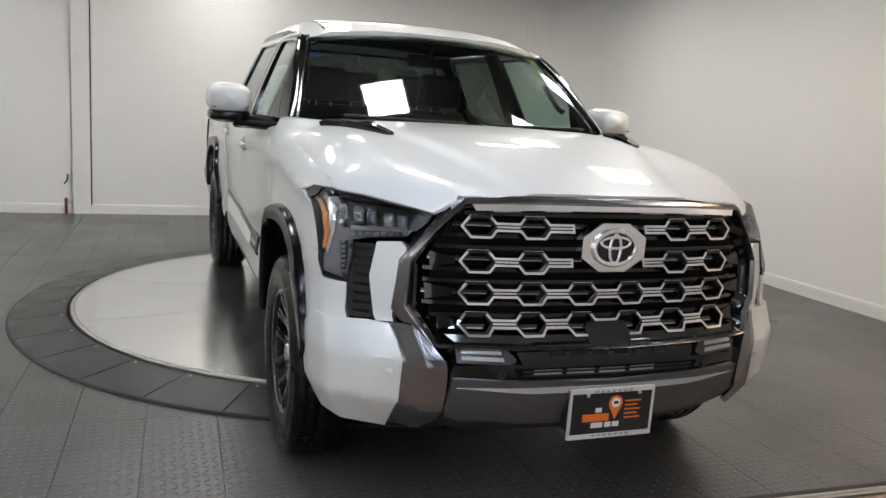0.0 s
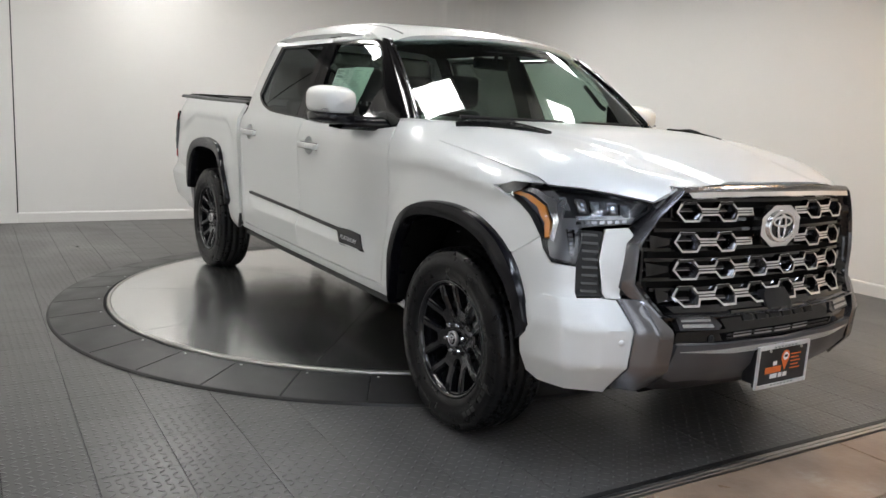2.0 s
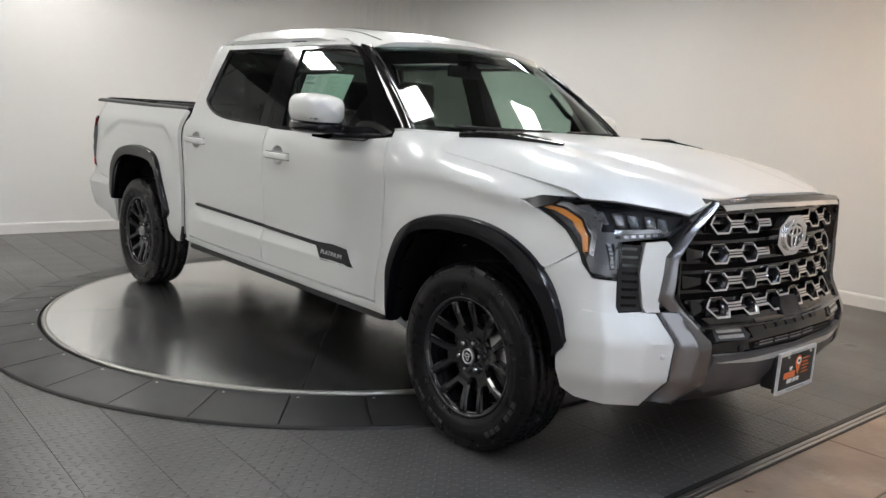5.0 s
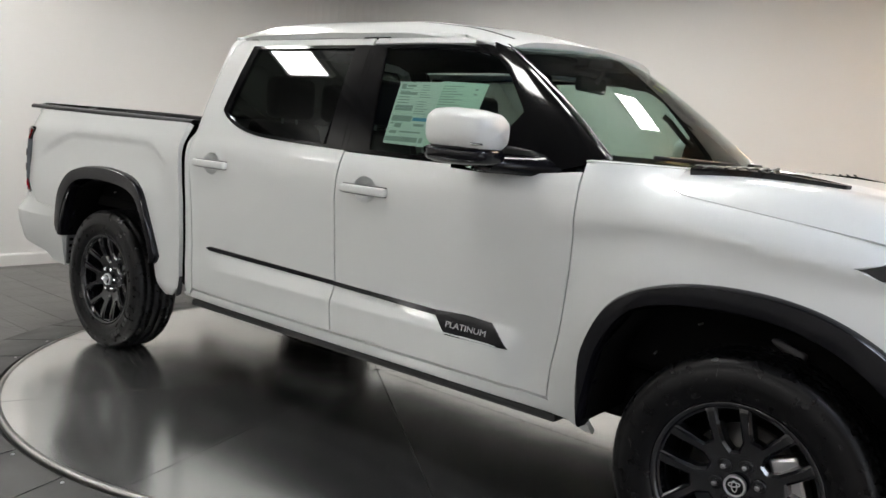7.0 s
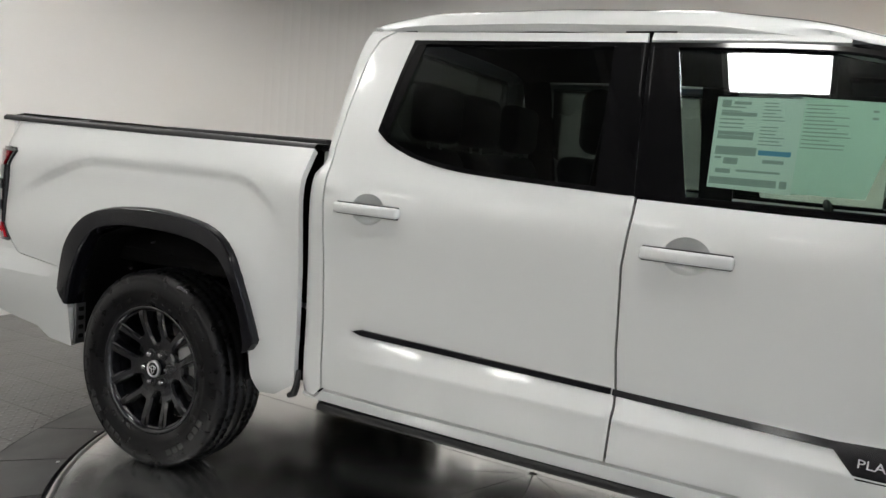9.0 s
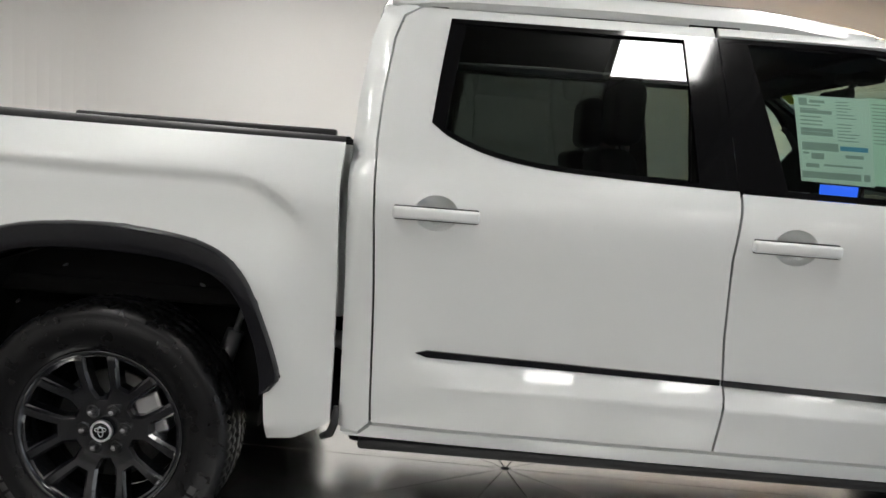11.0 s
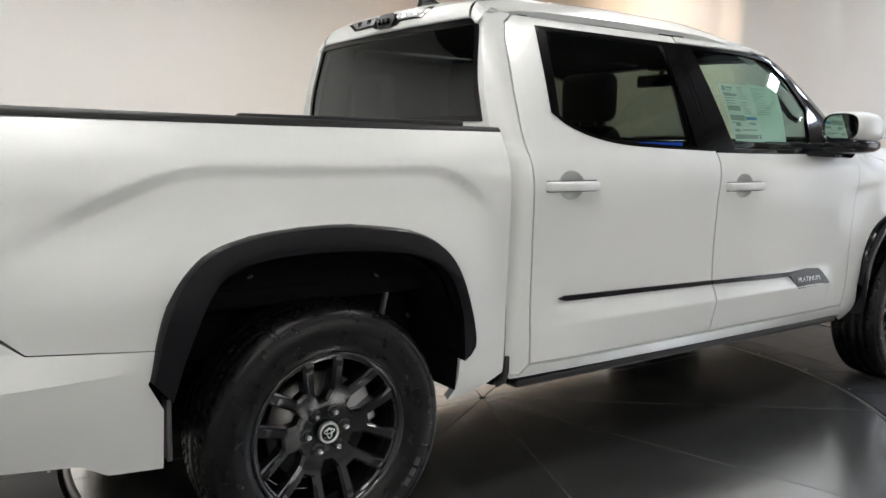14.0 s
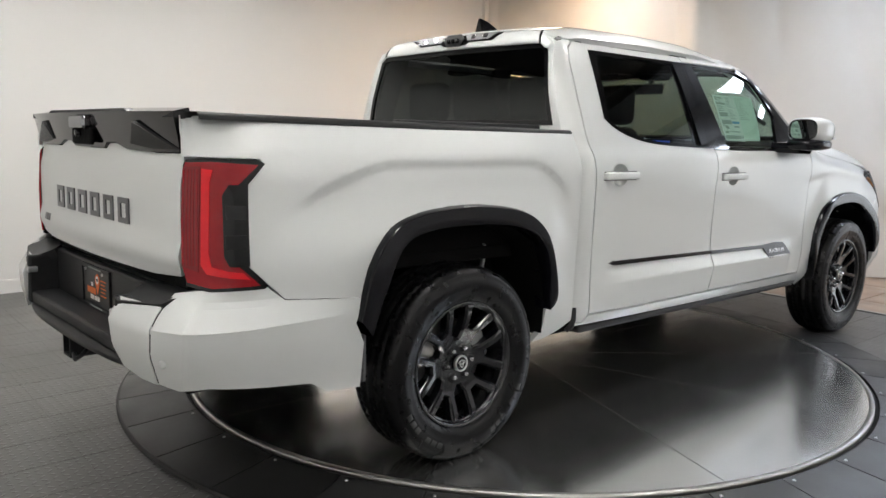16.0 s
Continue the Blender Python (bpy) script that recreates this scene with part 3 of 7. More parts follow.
# curtain, drawn across in front of the truck's nose, then slanting out of the camera's view
def curtain_run(plan, height, label, seed):
    rng = random.Random(seed)
    pts = [Vector((x, y, 0)) for x, y in plan]
    verts, faces = [], []
    run, rows = 0.0, 26
    for i, p in enumerate(pts):
        d = (pts[min(i + 1, len(pts) - 1)] - pts[max(i - 1, 0)]).normalized()
        nrm = Vector((-d.y, d.x, 0))
        if i:
            run += (pts[i] - pts[i - 1]).length
        for j in range(rows):
            z = height * j / (rows - 1)
            # soft swags sinking towards the far end
            across, along = (run + 0.8 * z) * 0.78, (run * 0.8 - z) * 0.78
            f = 0.03 * noise.noise(Vector((across * 0.8, along * 0.35, seed)))
            fold = 1 - abs(noise.noise(Vector((across * 1.5 + 0.4 * math.sin(along * 1.3), along * 0.45, seed + 4))))
            f += 0.07 * fold**4 + 0.012 * noise.noise(Vector((across * 5.0, along * 0.9, seed + 9)))
            f *= ramp(0.0, 0.15, run)
            verts.append(p + nrm * f + Vector((0, 0, z + 0.01)))
    for i in range(len(pts) - 1):
        for j in range(rows - 1):
            a = i * rows + j
            faces.append((a, a + 1, a + rows + 1, a + rows))
    ob = part("curtain", shell(verts, faces, None, 0.004), CURTAIN)
    return tagged(ob, label, "curtain", kind="structure")


plan = [(WALL_X - 0.04 - 2.84 * t, -1.28) for t in np.linspace(0, 1, 90)]
plan += [(1.22 - 0.16 * math.sin(a), -1.44 + 0.16 * math.cos(a)) for a in np.linspace(0.1, 0.70, 5)]
plan += [(1.10 - 1.62 * t, -1.335 - 1.37 * t) for t in np.linspace(0.02, 1, 66)]
curtain_run(plan, 3.4, "white cloth curtain hanging in soft folds", 3)

corner_post = part("trim", box_mesh(WALL_X - 0.05, -1.30, 0, WALL_X + 0.02, -1.22, TOP, 0.004), TRIM_WHITE)
tagged(corner_post, "white narrow trim post where the curtain meets the wall", "post", kind="structure")

# small things at the foot of the post
ext = thing("floor_stop", "small dark red metal stand by the post", "stand", m=pose(-2.375, WALL_Y - 0.05, 0))
part("stand_body", box_mesh(-0.018, -0.03, 0, 0.014, 0.02, 0.19, 0.006), RED_PAINT, ext)
hook = thing("wall_hook", "small black cable hook on the wall beside the post", "hook", m=pose(-2.36, WALL_Y, 0.40))
part("hook_arm", tube([(0, 0, 0.05), (0, -0.03, 0.05), (0, -0.045, 0.0), (-0.02, -0.05, -0.03), (-0.035, -0.03, -0.05)], 0.009, 8), BLACK_SATIN, hook)


# ---- the truck ----
PITCH = 0.7743
truck = thing("pickup_truck", "pearl white crew-cab pickup truck with black trim and dark wheels", "truck",
              m=pose(0, 0.405 * math.sin(radians(PITCH)), 0, PITCH))

door_x = smooth_table([0.34, 0.40, 0.44, 0.47, 0.50, 0.60, 0.75, 0.95, 1.10, 1.18, 1.24, 1.28, 1.31, 1.36, 1.42],
                      [0.80, 0.865, 0.900, 0.918, 0.926, 0.930, 0.932, 0.942, 0.953, 0.956, 0.948, 0.932, 0.914, 0.886, 0.85], 0.02)
seam_z = smooth_table([-0.75, -0.62, -0.487, -0.455, -0.42, -0.10, 0.20, 0.30, 0.36, 0.42, 1.0], [1.11, 1.13, 1.152, 1.170, 1.180, 1.221, 1.257, 1.270, 1.300, 1.345, 1.352], 0.012)


def swell_top(y):
    """Height of the crease over the rear wheel."""
    return 1.254 - 0.185 * max(0.0, (y - 4.08) / 0.48) ** 1.5 - 0.14 * max(0.0, (3.34 - y) / 0.26) ** 2


def groove(d):
    """A step that faces down under a crease and fades out below it."""
    return ramp(0.0, 0.045, d) * (1 - ramp(0.05, 0.30, d))


def side_x(y, z):
    """Half width of the body below the windows."""
    x = door_x(z)
    # ledge under the door moulding
    end = 2.742 + 1.1 * (0.722 - min(0.722, max(0.60, z)))
    wide = 0.012 + 0.16 * ramp(0.70, 0.645, z)
    a = ramp(0.78, 0.90, y) * (1 - ramp(end - 1.9 * wide, end + 0.3 * wide, y))
    if z < 0.72:
        x += a * 0.032 * (max(0.0, 0.722 - z) / 0.08 if z > 0.642 else max(0.0, z - 0.40) / 0.242)
    # swell over the rear wheel
    if y > 2.9:
        zb = swell_top(y)
        s = ramp(3.02, 3.22, y) * (1 - ramp(4.36, 4.60, y))
        x += 0.034 * ramp(3.02, 3.22, y) * (1 - ramp(0.86, 1.16, z)) * ramp(0.40, 0.75, z) - 0.015 * s * groove(zb - z)
    # swell over the front wheel
    f = (1 - ramp(0.36, 0.60, y + 0.7 * (z - 0.95))) * (1 - ramp(-0.25, 0.0, z - (seam_z(y) - 0.10)))
    x += 0.026 * f * ramp(0.35, 0.75, z)
    if y < 0.80:
        x -= 0.009 * groove(seam_z(min(y, 0.2)) - 0.085 - 0.10 * max(0.0, y - 0.30) - z) * (1 - ramp(0.62, 0.80, y)) * ramp(-0.45, -0.25, y)
    if y < 0.64 and z > 1.0:
        # rounding towards the bonnet seam
        top = seam_z(min(y, 0.30))
        e = max(0.0, (z - (top - 0.12)) / 0.12)
        lim = 0.958 - 0.082 * e * e
        w = 1 - ramp(0.33, 0.62, y)
        x = x * (1 - w) + min(x, lim) * w
    x -= 0.03 * ramp(0.0, -0.65, y) * ramp(0.95, 1.15, z) + 0.015 * ramp(-0.22, -0.48, y) * ramp(0.80, 0.95, z)
    if y > 4.45:
        e = max(0.0, (y - 4.50) / 0.32)
        x -= 0.10 * e ** 2.6
    return x


def upper_x(y, z):
    """Half width of the cabin beside the windows."""
    crown = 0.010 * max(0.0, 1 - ((z - 1.545) / 0.26) ** 2)
    x = 0.917 - 0.42 * (z - 1.30) + crown
    if z > 1.78:
        x -= 0.6 * (z - 1.78) ** 1.5 * 3.0
    x -= 0.035 * ramp(1.25, 0.60, y)
    x -= 0.06 * max(0.0, (y - 2.86) / 0.12) ** 2 if y > 2.86 else 0
    return x


def both(build):
    """Calls build(sign) for the right-hand and the left-hand side."""
    build(-1)
    build(1)


def on_side(s):
    return lambda y, z: (s * side_x(y, z), y, z)


def on_upper(s):
    return lambda y, z: (s * upper_x(y, z), y, z)


def blend_x(y, z):
    w = ramp(1.27, 1.33, z)
    return side_x(y, z) * (1 - w) + upper_x(y, z) * w


def on_cab(s):
    return lambda y, z: (s * blend_x(y, z), y, z)


def on_corner(s):
    """The cab side where it turns round to the rear face."""
    def f(y, z):
        e = max(0.0, (y - 2.905) / 0.08)
        return (s * (blend_x(y, z) - (0.055 if z < 1.36 else 0.03) * e**2.2), y + 0.004 * e, z)
    return f


ARCH_F = [(0.557, 0.60), (0.545, 0.75), (0.455, 0.906), (0.27, 0.990), (0.03, 1.012), (-0.19, 0.980), (-0.37, 0.895), (-0.485, 0.780), (-0.55, 0.62), (-0.50, 0.555)]
ARCH_FI = [(0.535, 0.44), (0.515, 0.60), (0.485, 0.74), (0.388, 0.880), (0.219, 0.928), (-0.043, 0.930), (-0.237, 0.873), (-0.402, 0.753), (-0.485, 0.60), (-0.488, 0.545)]
ARCH_R = [(4.215, 0.585), (4.25, 0.67), (4.20, 0.87), (4.10, 0.995), (3.96, 1.045), (3.80, 1.063), (3.636, 1.065), (3.42, 1.037), (3.30, 0.978), (3.222, 0.865), (3.145, 0.63), (3.197, 0.575)]
ARCH_RI = [(4.195, 0.58), (4.19, 0.60), (4.144, 0.74), (4.054, 0.915), (3.906, 0.971), (3.63, 0.978), (3.41, 0.952), (3.293, 0.886), (3.229, 0.751), (3.203, 0.60), (3.20, 0.575)]

SEAM_F = [(0.684, 0.50), (0.676, 0.60), (0.66, 0.724), (0.644, 0.968), (0.637, 1.22), (0.648, 1.335)]
SEAM_B = [(1.803, 0.50), (1.790, 0.675), (1.806, 0.849), (1.814, 1.096), (1.800, 1.25), (1.802, 1.30)]
SEAM_R = [(2.862, 0.50), (2.866, 0.60), (2.875, 0.911), (2.893, 1.252), (2.90, 1.37), (2.895, 1.52), (2.878, 1.70), (2.855, 1.775), (2.80, 1.812)]

REAR_WIN = spline([(2.705, 1.775, 1), (2.722, 1.62), (2.738, 1.44, 1), (2.69, 1.405), (2.586, 1.362), (2.429, 1.330), (2.225, 1.316), (1.825, 1.303, 1), (1.878, 1.775, 1)], 0.04)
FRONT_WIN = spline([(1.862, 1.775, 1), (1.807, 1.302, 1), (1.40, 1.298), (0.80, 1.300, 1), (0.87, 1.40), (0.99, 1.565), (1.10, 1.690), (1.19, 1.745), (1.32, 1.768), (1.50, 1.775, 1)], 0.04)


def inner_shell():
    """Added black structure behind the panels, in place of shade in seams and openings."""
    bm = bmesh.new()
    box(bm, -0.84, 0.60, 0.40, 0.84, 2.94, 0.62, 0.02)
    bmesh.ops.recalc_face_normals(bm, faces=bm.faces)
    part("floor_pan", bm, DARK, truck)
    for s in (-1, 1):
        part("door_backing", box_mesh(s * 0.80, 0.62, 0.44, s * 0.885, 2.955, 1.27, 0.02), DARK, truck)
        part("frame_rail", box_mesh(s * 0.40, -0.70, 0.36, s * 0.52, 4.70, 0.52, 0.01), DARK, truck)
        part("engine_backing", box_mesh(s * 0.50, -0.62, 0.62, s * 0.70, 0.60, 1.08, 0.03), DARK, truck)
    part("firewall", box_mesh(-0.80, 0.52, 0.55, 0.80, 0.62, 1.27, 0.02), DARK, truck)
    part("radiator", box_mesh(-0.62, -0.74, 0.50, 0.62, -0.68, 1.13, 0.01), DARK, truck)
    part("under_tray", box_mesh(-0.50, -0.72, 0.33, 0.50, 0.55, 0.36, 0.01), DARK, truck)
    # unseen box, sized wide and low to block light leaking under the truck
    part("underbody_block", box_mesh(-0.56, 0.9, 0.285, 0.56, 2.75, 0.50, 0.04), DARK, truck)
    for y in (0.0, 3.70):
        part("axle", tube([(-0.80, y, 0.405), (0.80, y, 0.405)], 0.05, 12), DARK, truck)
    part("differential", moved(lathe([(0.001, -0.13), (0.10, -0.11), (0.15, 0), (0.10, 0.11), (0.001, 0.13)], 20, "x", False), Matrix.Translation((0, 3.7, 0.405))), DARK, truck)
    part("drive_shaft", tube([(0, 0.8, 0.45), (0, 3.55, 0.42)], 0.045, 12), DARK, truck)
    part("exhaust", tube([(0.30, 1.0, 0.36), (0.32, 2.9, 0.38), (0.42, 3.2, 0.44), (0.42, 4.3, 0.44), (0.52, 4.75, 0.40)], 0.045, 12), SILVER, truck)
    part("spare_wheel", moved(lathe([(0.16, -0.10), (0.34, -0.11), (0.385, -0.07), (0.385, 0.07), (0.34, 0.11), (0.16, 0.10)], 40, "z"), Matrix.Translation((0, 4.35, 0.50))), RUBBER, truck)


def wheel_liner(s, y, half, top):
    """The dark inside of a wheel arch."""
    a = [(s * 0.935, y + dy, z) for dy, z in half]
    b = [(s * 0.62, y + dy, z) for dy, z in half]
    part("wheel_arch_liner", loft([a, b], (0, 0, -1), 0.0), DARK, truck)
    part("arch_wall", sheet([(y + dy, z) for dy, z in half], lambda u, v: (s * 0.62, u, v), (s, 0, 0), 0.2, 0), DARK, truck)


def build_side(s):
    out = (s, 0, 0)
    side = "right-hand" if s < 0 else "left-hand"
    # front fender
    top = [(y, seam_z(y)) for y in (0.32, 0.2, 0.0, -0.2, -0.35, -0.47)]
    fender = [(0.645, 1.345), (0.50, 1.352), (0.352, 1.351), (0.346, 1.30)] + top
    fender += [(-0.44, 1.149), (-0.33, 1.146), (-0.235, 1.122), (-0.31, 1.096), (-0.40, 1.067), (-0.48, 1.027), (-0.534, 0.972), (-0.546, 0.963), (-0.411, 0.875)]
    fender += [(-0.37, 0.885)] + [p for p in reversed(ARCH_F[:6])] + [(0.535, 0.50), (0.53, 0.385), (0.58, 0.40), (0.665, 0.47)] + SEAM_F[:-1]
    fender = [p for p in fender]
    part("front_fender", sheet(fender, on_side(s), out, 0.024, 0.02, gap=0.0012, lines=[[(y, seam_z(min(y, 0.2)) - 0.085 - 0.10 * max(0.0, y - 0.30)) for y in np.linspace(-0.20, 0.62, 30)]]), PAINT, truck)
    # front door and rear door
    cups = [[(y + 0.066 * math.cos(a), z + 0.002 + 0.054 * math.sin(a)) for a in np.linspace(0, 2 * math.pi, 29)[:-1]] for y, z in ((1.634, 1.148), (2.702, 1.168))]
    fd = SEAM_F[:-1] + [(0.645, 1.315), (0.80, 1.297), (1.40, 1.295), (1.80, 1.299)] + list(reversed(SEAM_B[:-1]))
    front_door = part("front_door", sheet(fd, on_side(s), out, 0.026, 0.02, holes=[cups[0]], gap=0.0036, lines=[[(0.86, z), (1.78, z)] for z in (0.634, 0.642, 0.650, 0.712, 0.718, 0.726)]), PAINT, truck)
    rear = [(2.80, 1.812), (1.872, 1.812), (1.868, 1.78)]
    rd = SEAM_B + rear[::-1] + [] + SEAM_R[::-1]
    rear_door = part("rear_door", sheet(rd, on_cab(s), out, 0.026, 0.02, holes=[REAR_WIN, cups[1]], gap=0.0036, lines=[[(1.83, z), (2.72 + 0.9 * (0.722 - z), z)] for z in (0.634, 0.642, 0.650, 0.712, 0.718)] + [[(2.742 + d + 1.1 * (0.722 - z), z) for z in (0.722, 0.69, 0.65, 0.615)] for d in (-0.012, 0.012)]), PAINT, truck)
    # front door window surround and roof strip
    top_strip = [(1.862, 1.812), (1.45, 1.808), (1.30, 1.803), (1.30, 1.778), (1.50, 1.782), (1.862, 1.782)]
    part("door_top", sheet(top_strip, on_upper(s), out, 0.026, 0.015, gap=0.002), PAINT, front_door)
    # cab corner behind the rear door, and rocker
    corner = SEAM_R[:-1] + [(2.80, 1.812), (2.84, 1.822), (2.925, 1.80), (2.955, 1.70), (2.978, 1.50), (2.982, 1.36), (2.975, 1.20), (2.968, 0.91), (2.962, 0.47), (2.90, 0.462)]
    part("cab_corner", sheet(corner, on_corner(s), out, 0.026, 0.03, gap=0.0034), PAINT, truck)
    rocker = [(0.68, 0.495), (1.80, 0.495), (2.86, 0.495), (2.90, 0.458), (2.96, 0.465), (2.94, 0.445), (2.0, 0.435), (0.70, 0.435), (0.60, 0.43)]
    part("rocker_panel", sheet(rocker, on_side(s), out, 0.026, 0.03, gap=0.0032), PAINT, truck)
    part("running_board", box_mesh(s * 0.78, 0.66, 0.402, s * 0.902, 2.90, 0.436, 0.012), BLACK_SATIN, truck, "black running board")
    # top of the fender beside the windscreen
    cap = []
    for k in range(7):
        w = k / 6
        cap.append([(s * ((side_x(y, 1.350) + 0.001) * (1 - w) + (0.70 + 0.085 * ramp(0.36, 0.60, y)) * w), y, 1.350 + 0.005 * math.sin(math.pi * w) + 0.002) for y in np.linspace(0.350, 0.648, 12)])
    part("fender_top", loft(cap, (0, 0, 1), 0.006), PAINT, truck)
    # black end cap of the sill, and a perforated bracket behind the rear wheel
    part("sill_end_cap", tube([(s * 0.925, 2.968, 0.545), (s * 0.925, 2.972, 0.49), (s * 0.922, 2.985, 0.455), (s * 0.915, 3.012, 0.440)], [0.009, 0.013, 0.014, 0.011], 8), BLACK_SATIN, truck)
    brk = part("mud_flap_bracket", box_mesh(s * 0.885, 4.186, 0.42, s * 0.935, 4.200, 0.60, 0.003), LETTER_GREY, truck, "perforated steel bracket")
    # dark blocks on the face in place of shaded holes
    for k in range(4):
        part("bracket_dot", box_mesh(s * 0.898, 4.180, 0.445 + 0.04 * k, s * 0.922, 4.187, 0.463 + 0.04 * k, 0.002), DARK, brk)
    # load bed side
    bed = [(2.992, 1.362), (3.5, 1.370), (4.2, 1.380), (4.70, 1.389), (4.80, 1.385), (4.80, 1.252), (4.62, 1.248), (4.607, 1.233)]
    bed += [(4.675, 1.165), (4.675, 0.905), (4.608, 0.838), (4.545, 0.780), (4.40, 0.766), (4.218, 0.748)] + [p for p in ARCH_R[2:-1]] + [(3.197, 0.575), (3.197, 0.40), (3.11, 0.412), (2.985, 0.488), (2.985, 0.915), (2.995, 1.25)]
    bed_side = part("bed_side", sheet(bed, on_side(s), out, 0.022, 0.025, gap=0.0025, lines=[[(y, swell_top(y) - d) for y in np.linspace(3.12, 4.54, 40)] for d in (0.0, 0.013, 0.039, 0.052)]), PAINT, truck)
    inner = [(3.0, 1.355), (4.78, 1.382), (4.78, 0.85), (3.0, 0.85)]
    part("bed_inner_side", sheet(inner, lambda u, v: (s * 0.77, u, v), (-s, 0, 0), 0.3, 0.0), DARK, truck)
    rail = [[(s * x, y, z + 0.0108 * (y - 3.0)) for y in np.linspace(2.995, 4.80, 24)] for x, z in ((0.885, 1.352), (0.886, 1.366), (0.872, 1.377), (0.80, 1.379), (0.765, 1.374), (0.762, 1.34))]
    part("bed_rail_cap", loft(rail, (0, 0, 1), 0.0), BLACK_SATIN, bed_side, "black plastic rail cap")
    # wheel-arch flares
    for name, outer, inn in (("front_flare", ARCH_F, ARCH_FI), ("rear_flare", ARCH_R[1:], ARCH_RI[1:])):
        o = spline([p for p in outer], 0.02, False)
        i = spline([p for p in inn], 0.02, False)
        n = 60
        pick = lambda c, t: np.array(c[0]) if t <= 0 else np.array([np.interp(t, np.linspace(0, 1, len(c)), [p[0] for p in c]), np.interp(t, np.linspace(0, 1, len(c)), [p[1] for p in c])])
        rows = []
        for w, push in ((-0.03, -0.012), (0.0, 0.008), (0.01, 0.013), (0.07, 0.028), (0.10, 0.031), (0.5, 0.035), (0.90, 0.032), (0.93, 0.029), (0.99, 0.014), (1.0, 0.008), (1.02, -0.06)):
            row = []
            for k in range(n + 1):
                t = k / n
                p = pick(o, t) * (1 - w) + pick(i, t) * w
                q = pick(o, t)
                row.append((s * (side_x(q[0], q[1]) + push), p[0], p[1]))
            rows.append(row)
        creased(part(name, loft(rows, out, 0.0), FLARE, truck, "black wheel-arch flare"), 22)
    wheel_liner(s, 0.0, [(0.525, 0.46)] + [(a, b) for a, b in ARCH_FI[1:]] + [(-0.49, 0.46)], 1.0)
    wheel_liner(s, 0.0, [(4.20, 0.46)] + [(a, b) for a, b in ARCH_RI[1:]] + [(3.21, 0.46)], 1.0)
    # windows
    front_glass = sheet(inset(FRONT_WIN, 0.012), lambda y, z: (s * (upper_x(y, z) - 0.012), y, z), out, 0.03, 0.0)
    part("front_side_window", front_glass, GLASS_CLEAR, front_door)
    ob = part("rear_side_window", sheet(inset(REAR_WIN, 0.004), lambda y, z: (s * (upper_x(y, z) - 0.010), y, z), out, 0.03, 0.0), GLASS_TINT, rear_door)
    # gloss black pillar between the doors, window frames and belt strips
    bp = [(1.8085, 1.303), (1.866, 1.775), (1.972, 1.775), (1.925, 1.308)]
    part("pillar_cover", sheet(bp, lambda y, z: (s * (upper_x(y, z) + 0.002), y, z), out, 0.03, 0.012), BLACK_GLOSS, rear_door)
    fp = [(1.805, 1.303), (1.862, 1.775), (1.775, 1.775), (1.66, 1.303)]
    part("pillar_cover", sheet(fp, lambda y, z: (s * (upper_x(y, z) + 0.002), y, z), out, 0.03, 0.012), BLACK_GLOSS, front_door)
    for win, door in ((REAR_WIN, rear_door), (FRONT_WIN, front_door)):
        ring = inset(win, 0.016)
        hole = inset(win, 0.014)
        o2 = inset(win, -0.001)
        part("window_seal", sheet(o2, lambda y, z: (s * (upper_x(y, z) + 0.003), y, z), out, 0.03, 0.015, holes=[hole]), BLACK_GLOSS, door, "gloss black window frame")
    qr = [(2.700, 1.772), (2.735, 1.442), (2.700, 1.415), (2.655, 1.772)]
    part("quarter_trim", sheet(qr, lambda y, z: (s * (upper_x(y, z) + 0.001), y, z), out, 0.03, 0.01), BLACK_GLOSS, rear_door)
    # door handles
    for y, z, door in ((1.634, 1.148, front_door), (2.702, 1.168, rear_door)):
        x = side_x(y, z)
        cup = []
        for w, d in ((1.0, 0.0), (0.96, -0.004), (0.82, -0.020), (0.5, -0.034), (0.05, -0.038)):
            cup.append([(s * (side_x(y + 0.066 * w * math.cos(a), z + 0.002 + 0.054 * w * math.sin(a)) + d), y + 0.066 * w * math.cos(a), z + 0.002 + 0.054 * w * math.sin(a)) for a in np.linspace(0, 2 * math.pi, 29)])
        part("handle_recess", loft(cup, out, 0.0), PAINT, door)
        # black plate behind the bar stands in for the shadow round it
        part("handle_shade", box_mesh(s * (x - 0.004), y - 0.126, z - 0.0225, s * (x + 0.007), y + 0.126, z + 0.0205, 0.004), BLACK_SATIN, door)
        bm = bmesh.new()
        box(bm, 0, y - 0.130, z - 0.019, 0.030, y + 0.130, z + 0.017, 0.009, 3)
        for v in bm.verts:
            k = abs(v.co.y - y) / 0.13
            v.co.x = s * (x + 0.012 + v.co.x - 0.02 * k ** 4)
        bmesh.ops.recalc_face_normals(bm, faces=bm.faces)
        for f in bm.faces:
            f.smooth = True
        h = part("door_handle", bm, PAINT, door)
    # moulding with the trim badge
    mould = [(0.855, 0.640), (0.945, 0.722), (1.06, 0.728), (1.21, 0.720), (1.80, 0.731), (1.80, 0.713), (1.205, 0.700), (1.145, 0.634)]
    part("door_moulding", sheet(mould, lambda y, z: (s * (side_x(y, max(z, 0.70)) + 0.012 + 0.010 * ramp(0.71, 0.64, z)), y, z), out, 0.02, 0.02), FLARE, front_door, "black door moulding with a badge plate")
    mould = [(1.806, 0.713), (1.806, 0.731), (2.70, 0.748), (2.735, 0.738), (2.70, 0.727)]
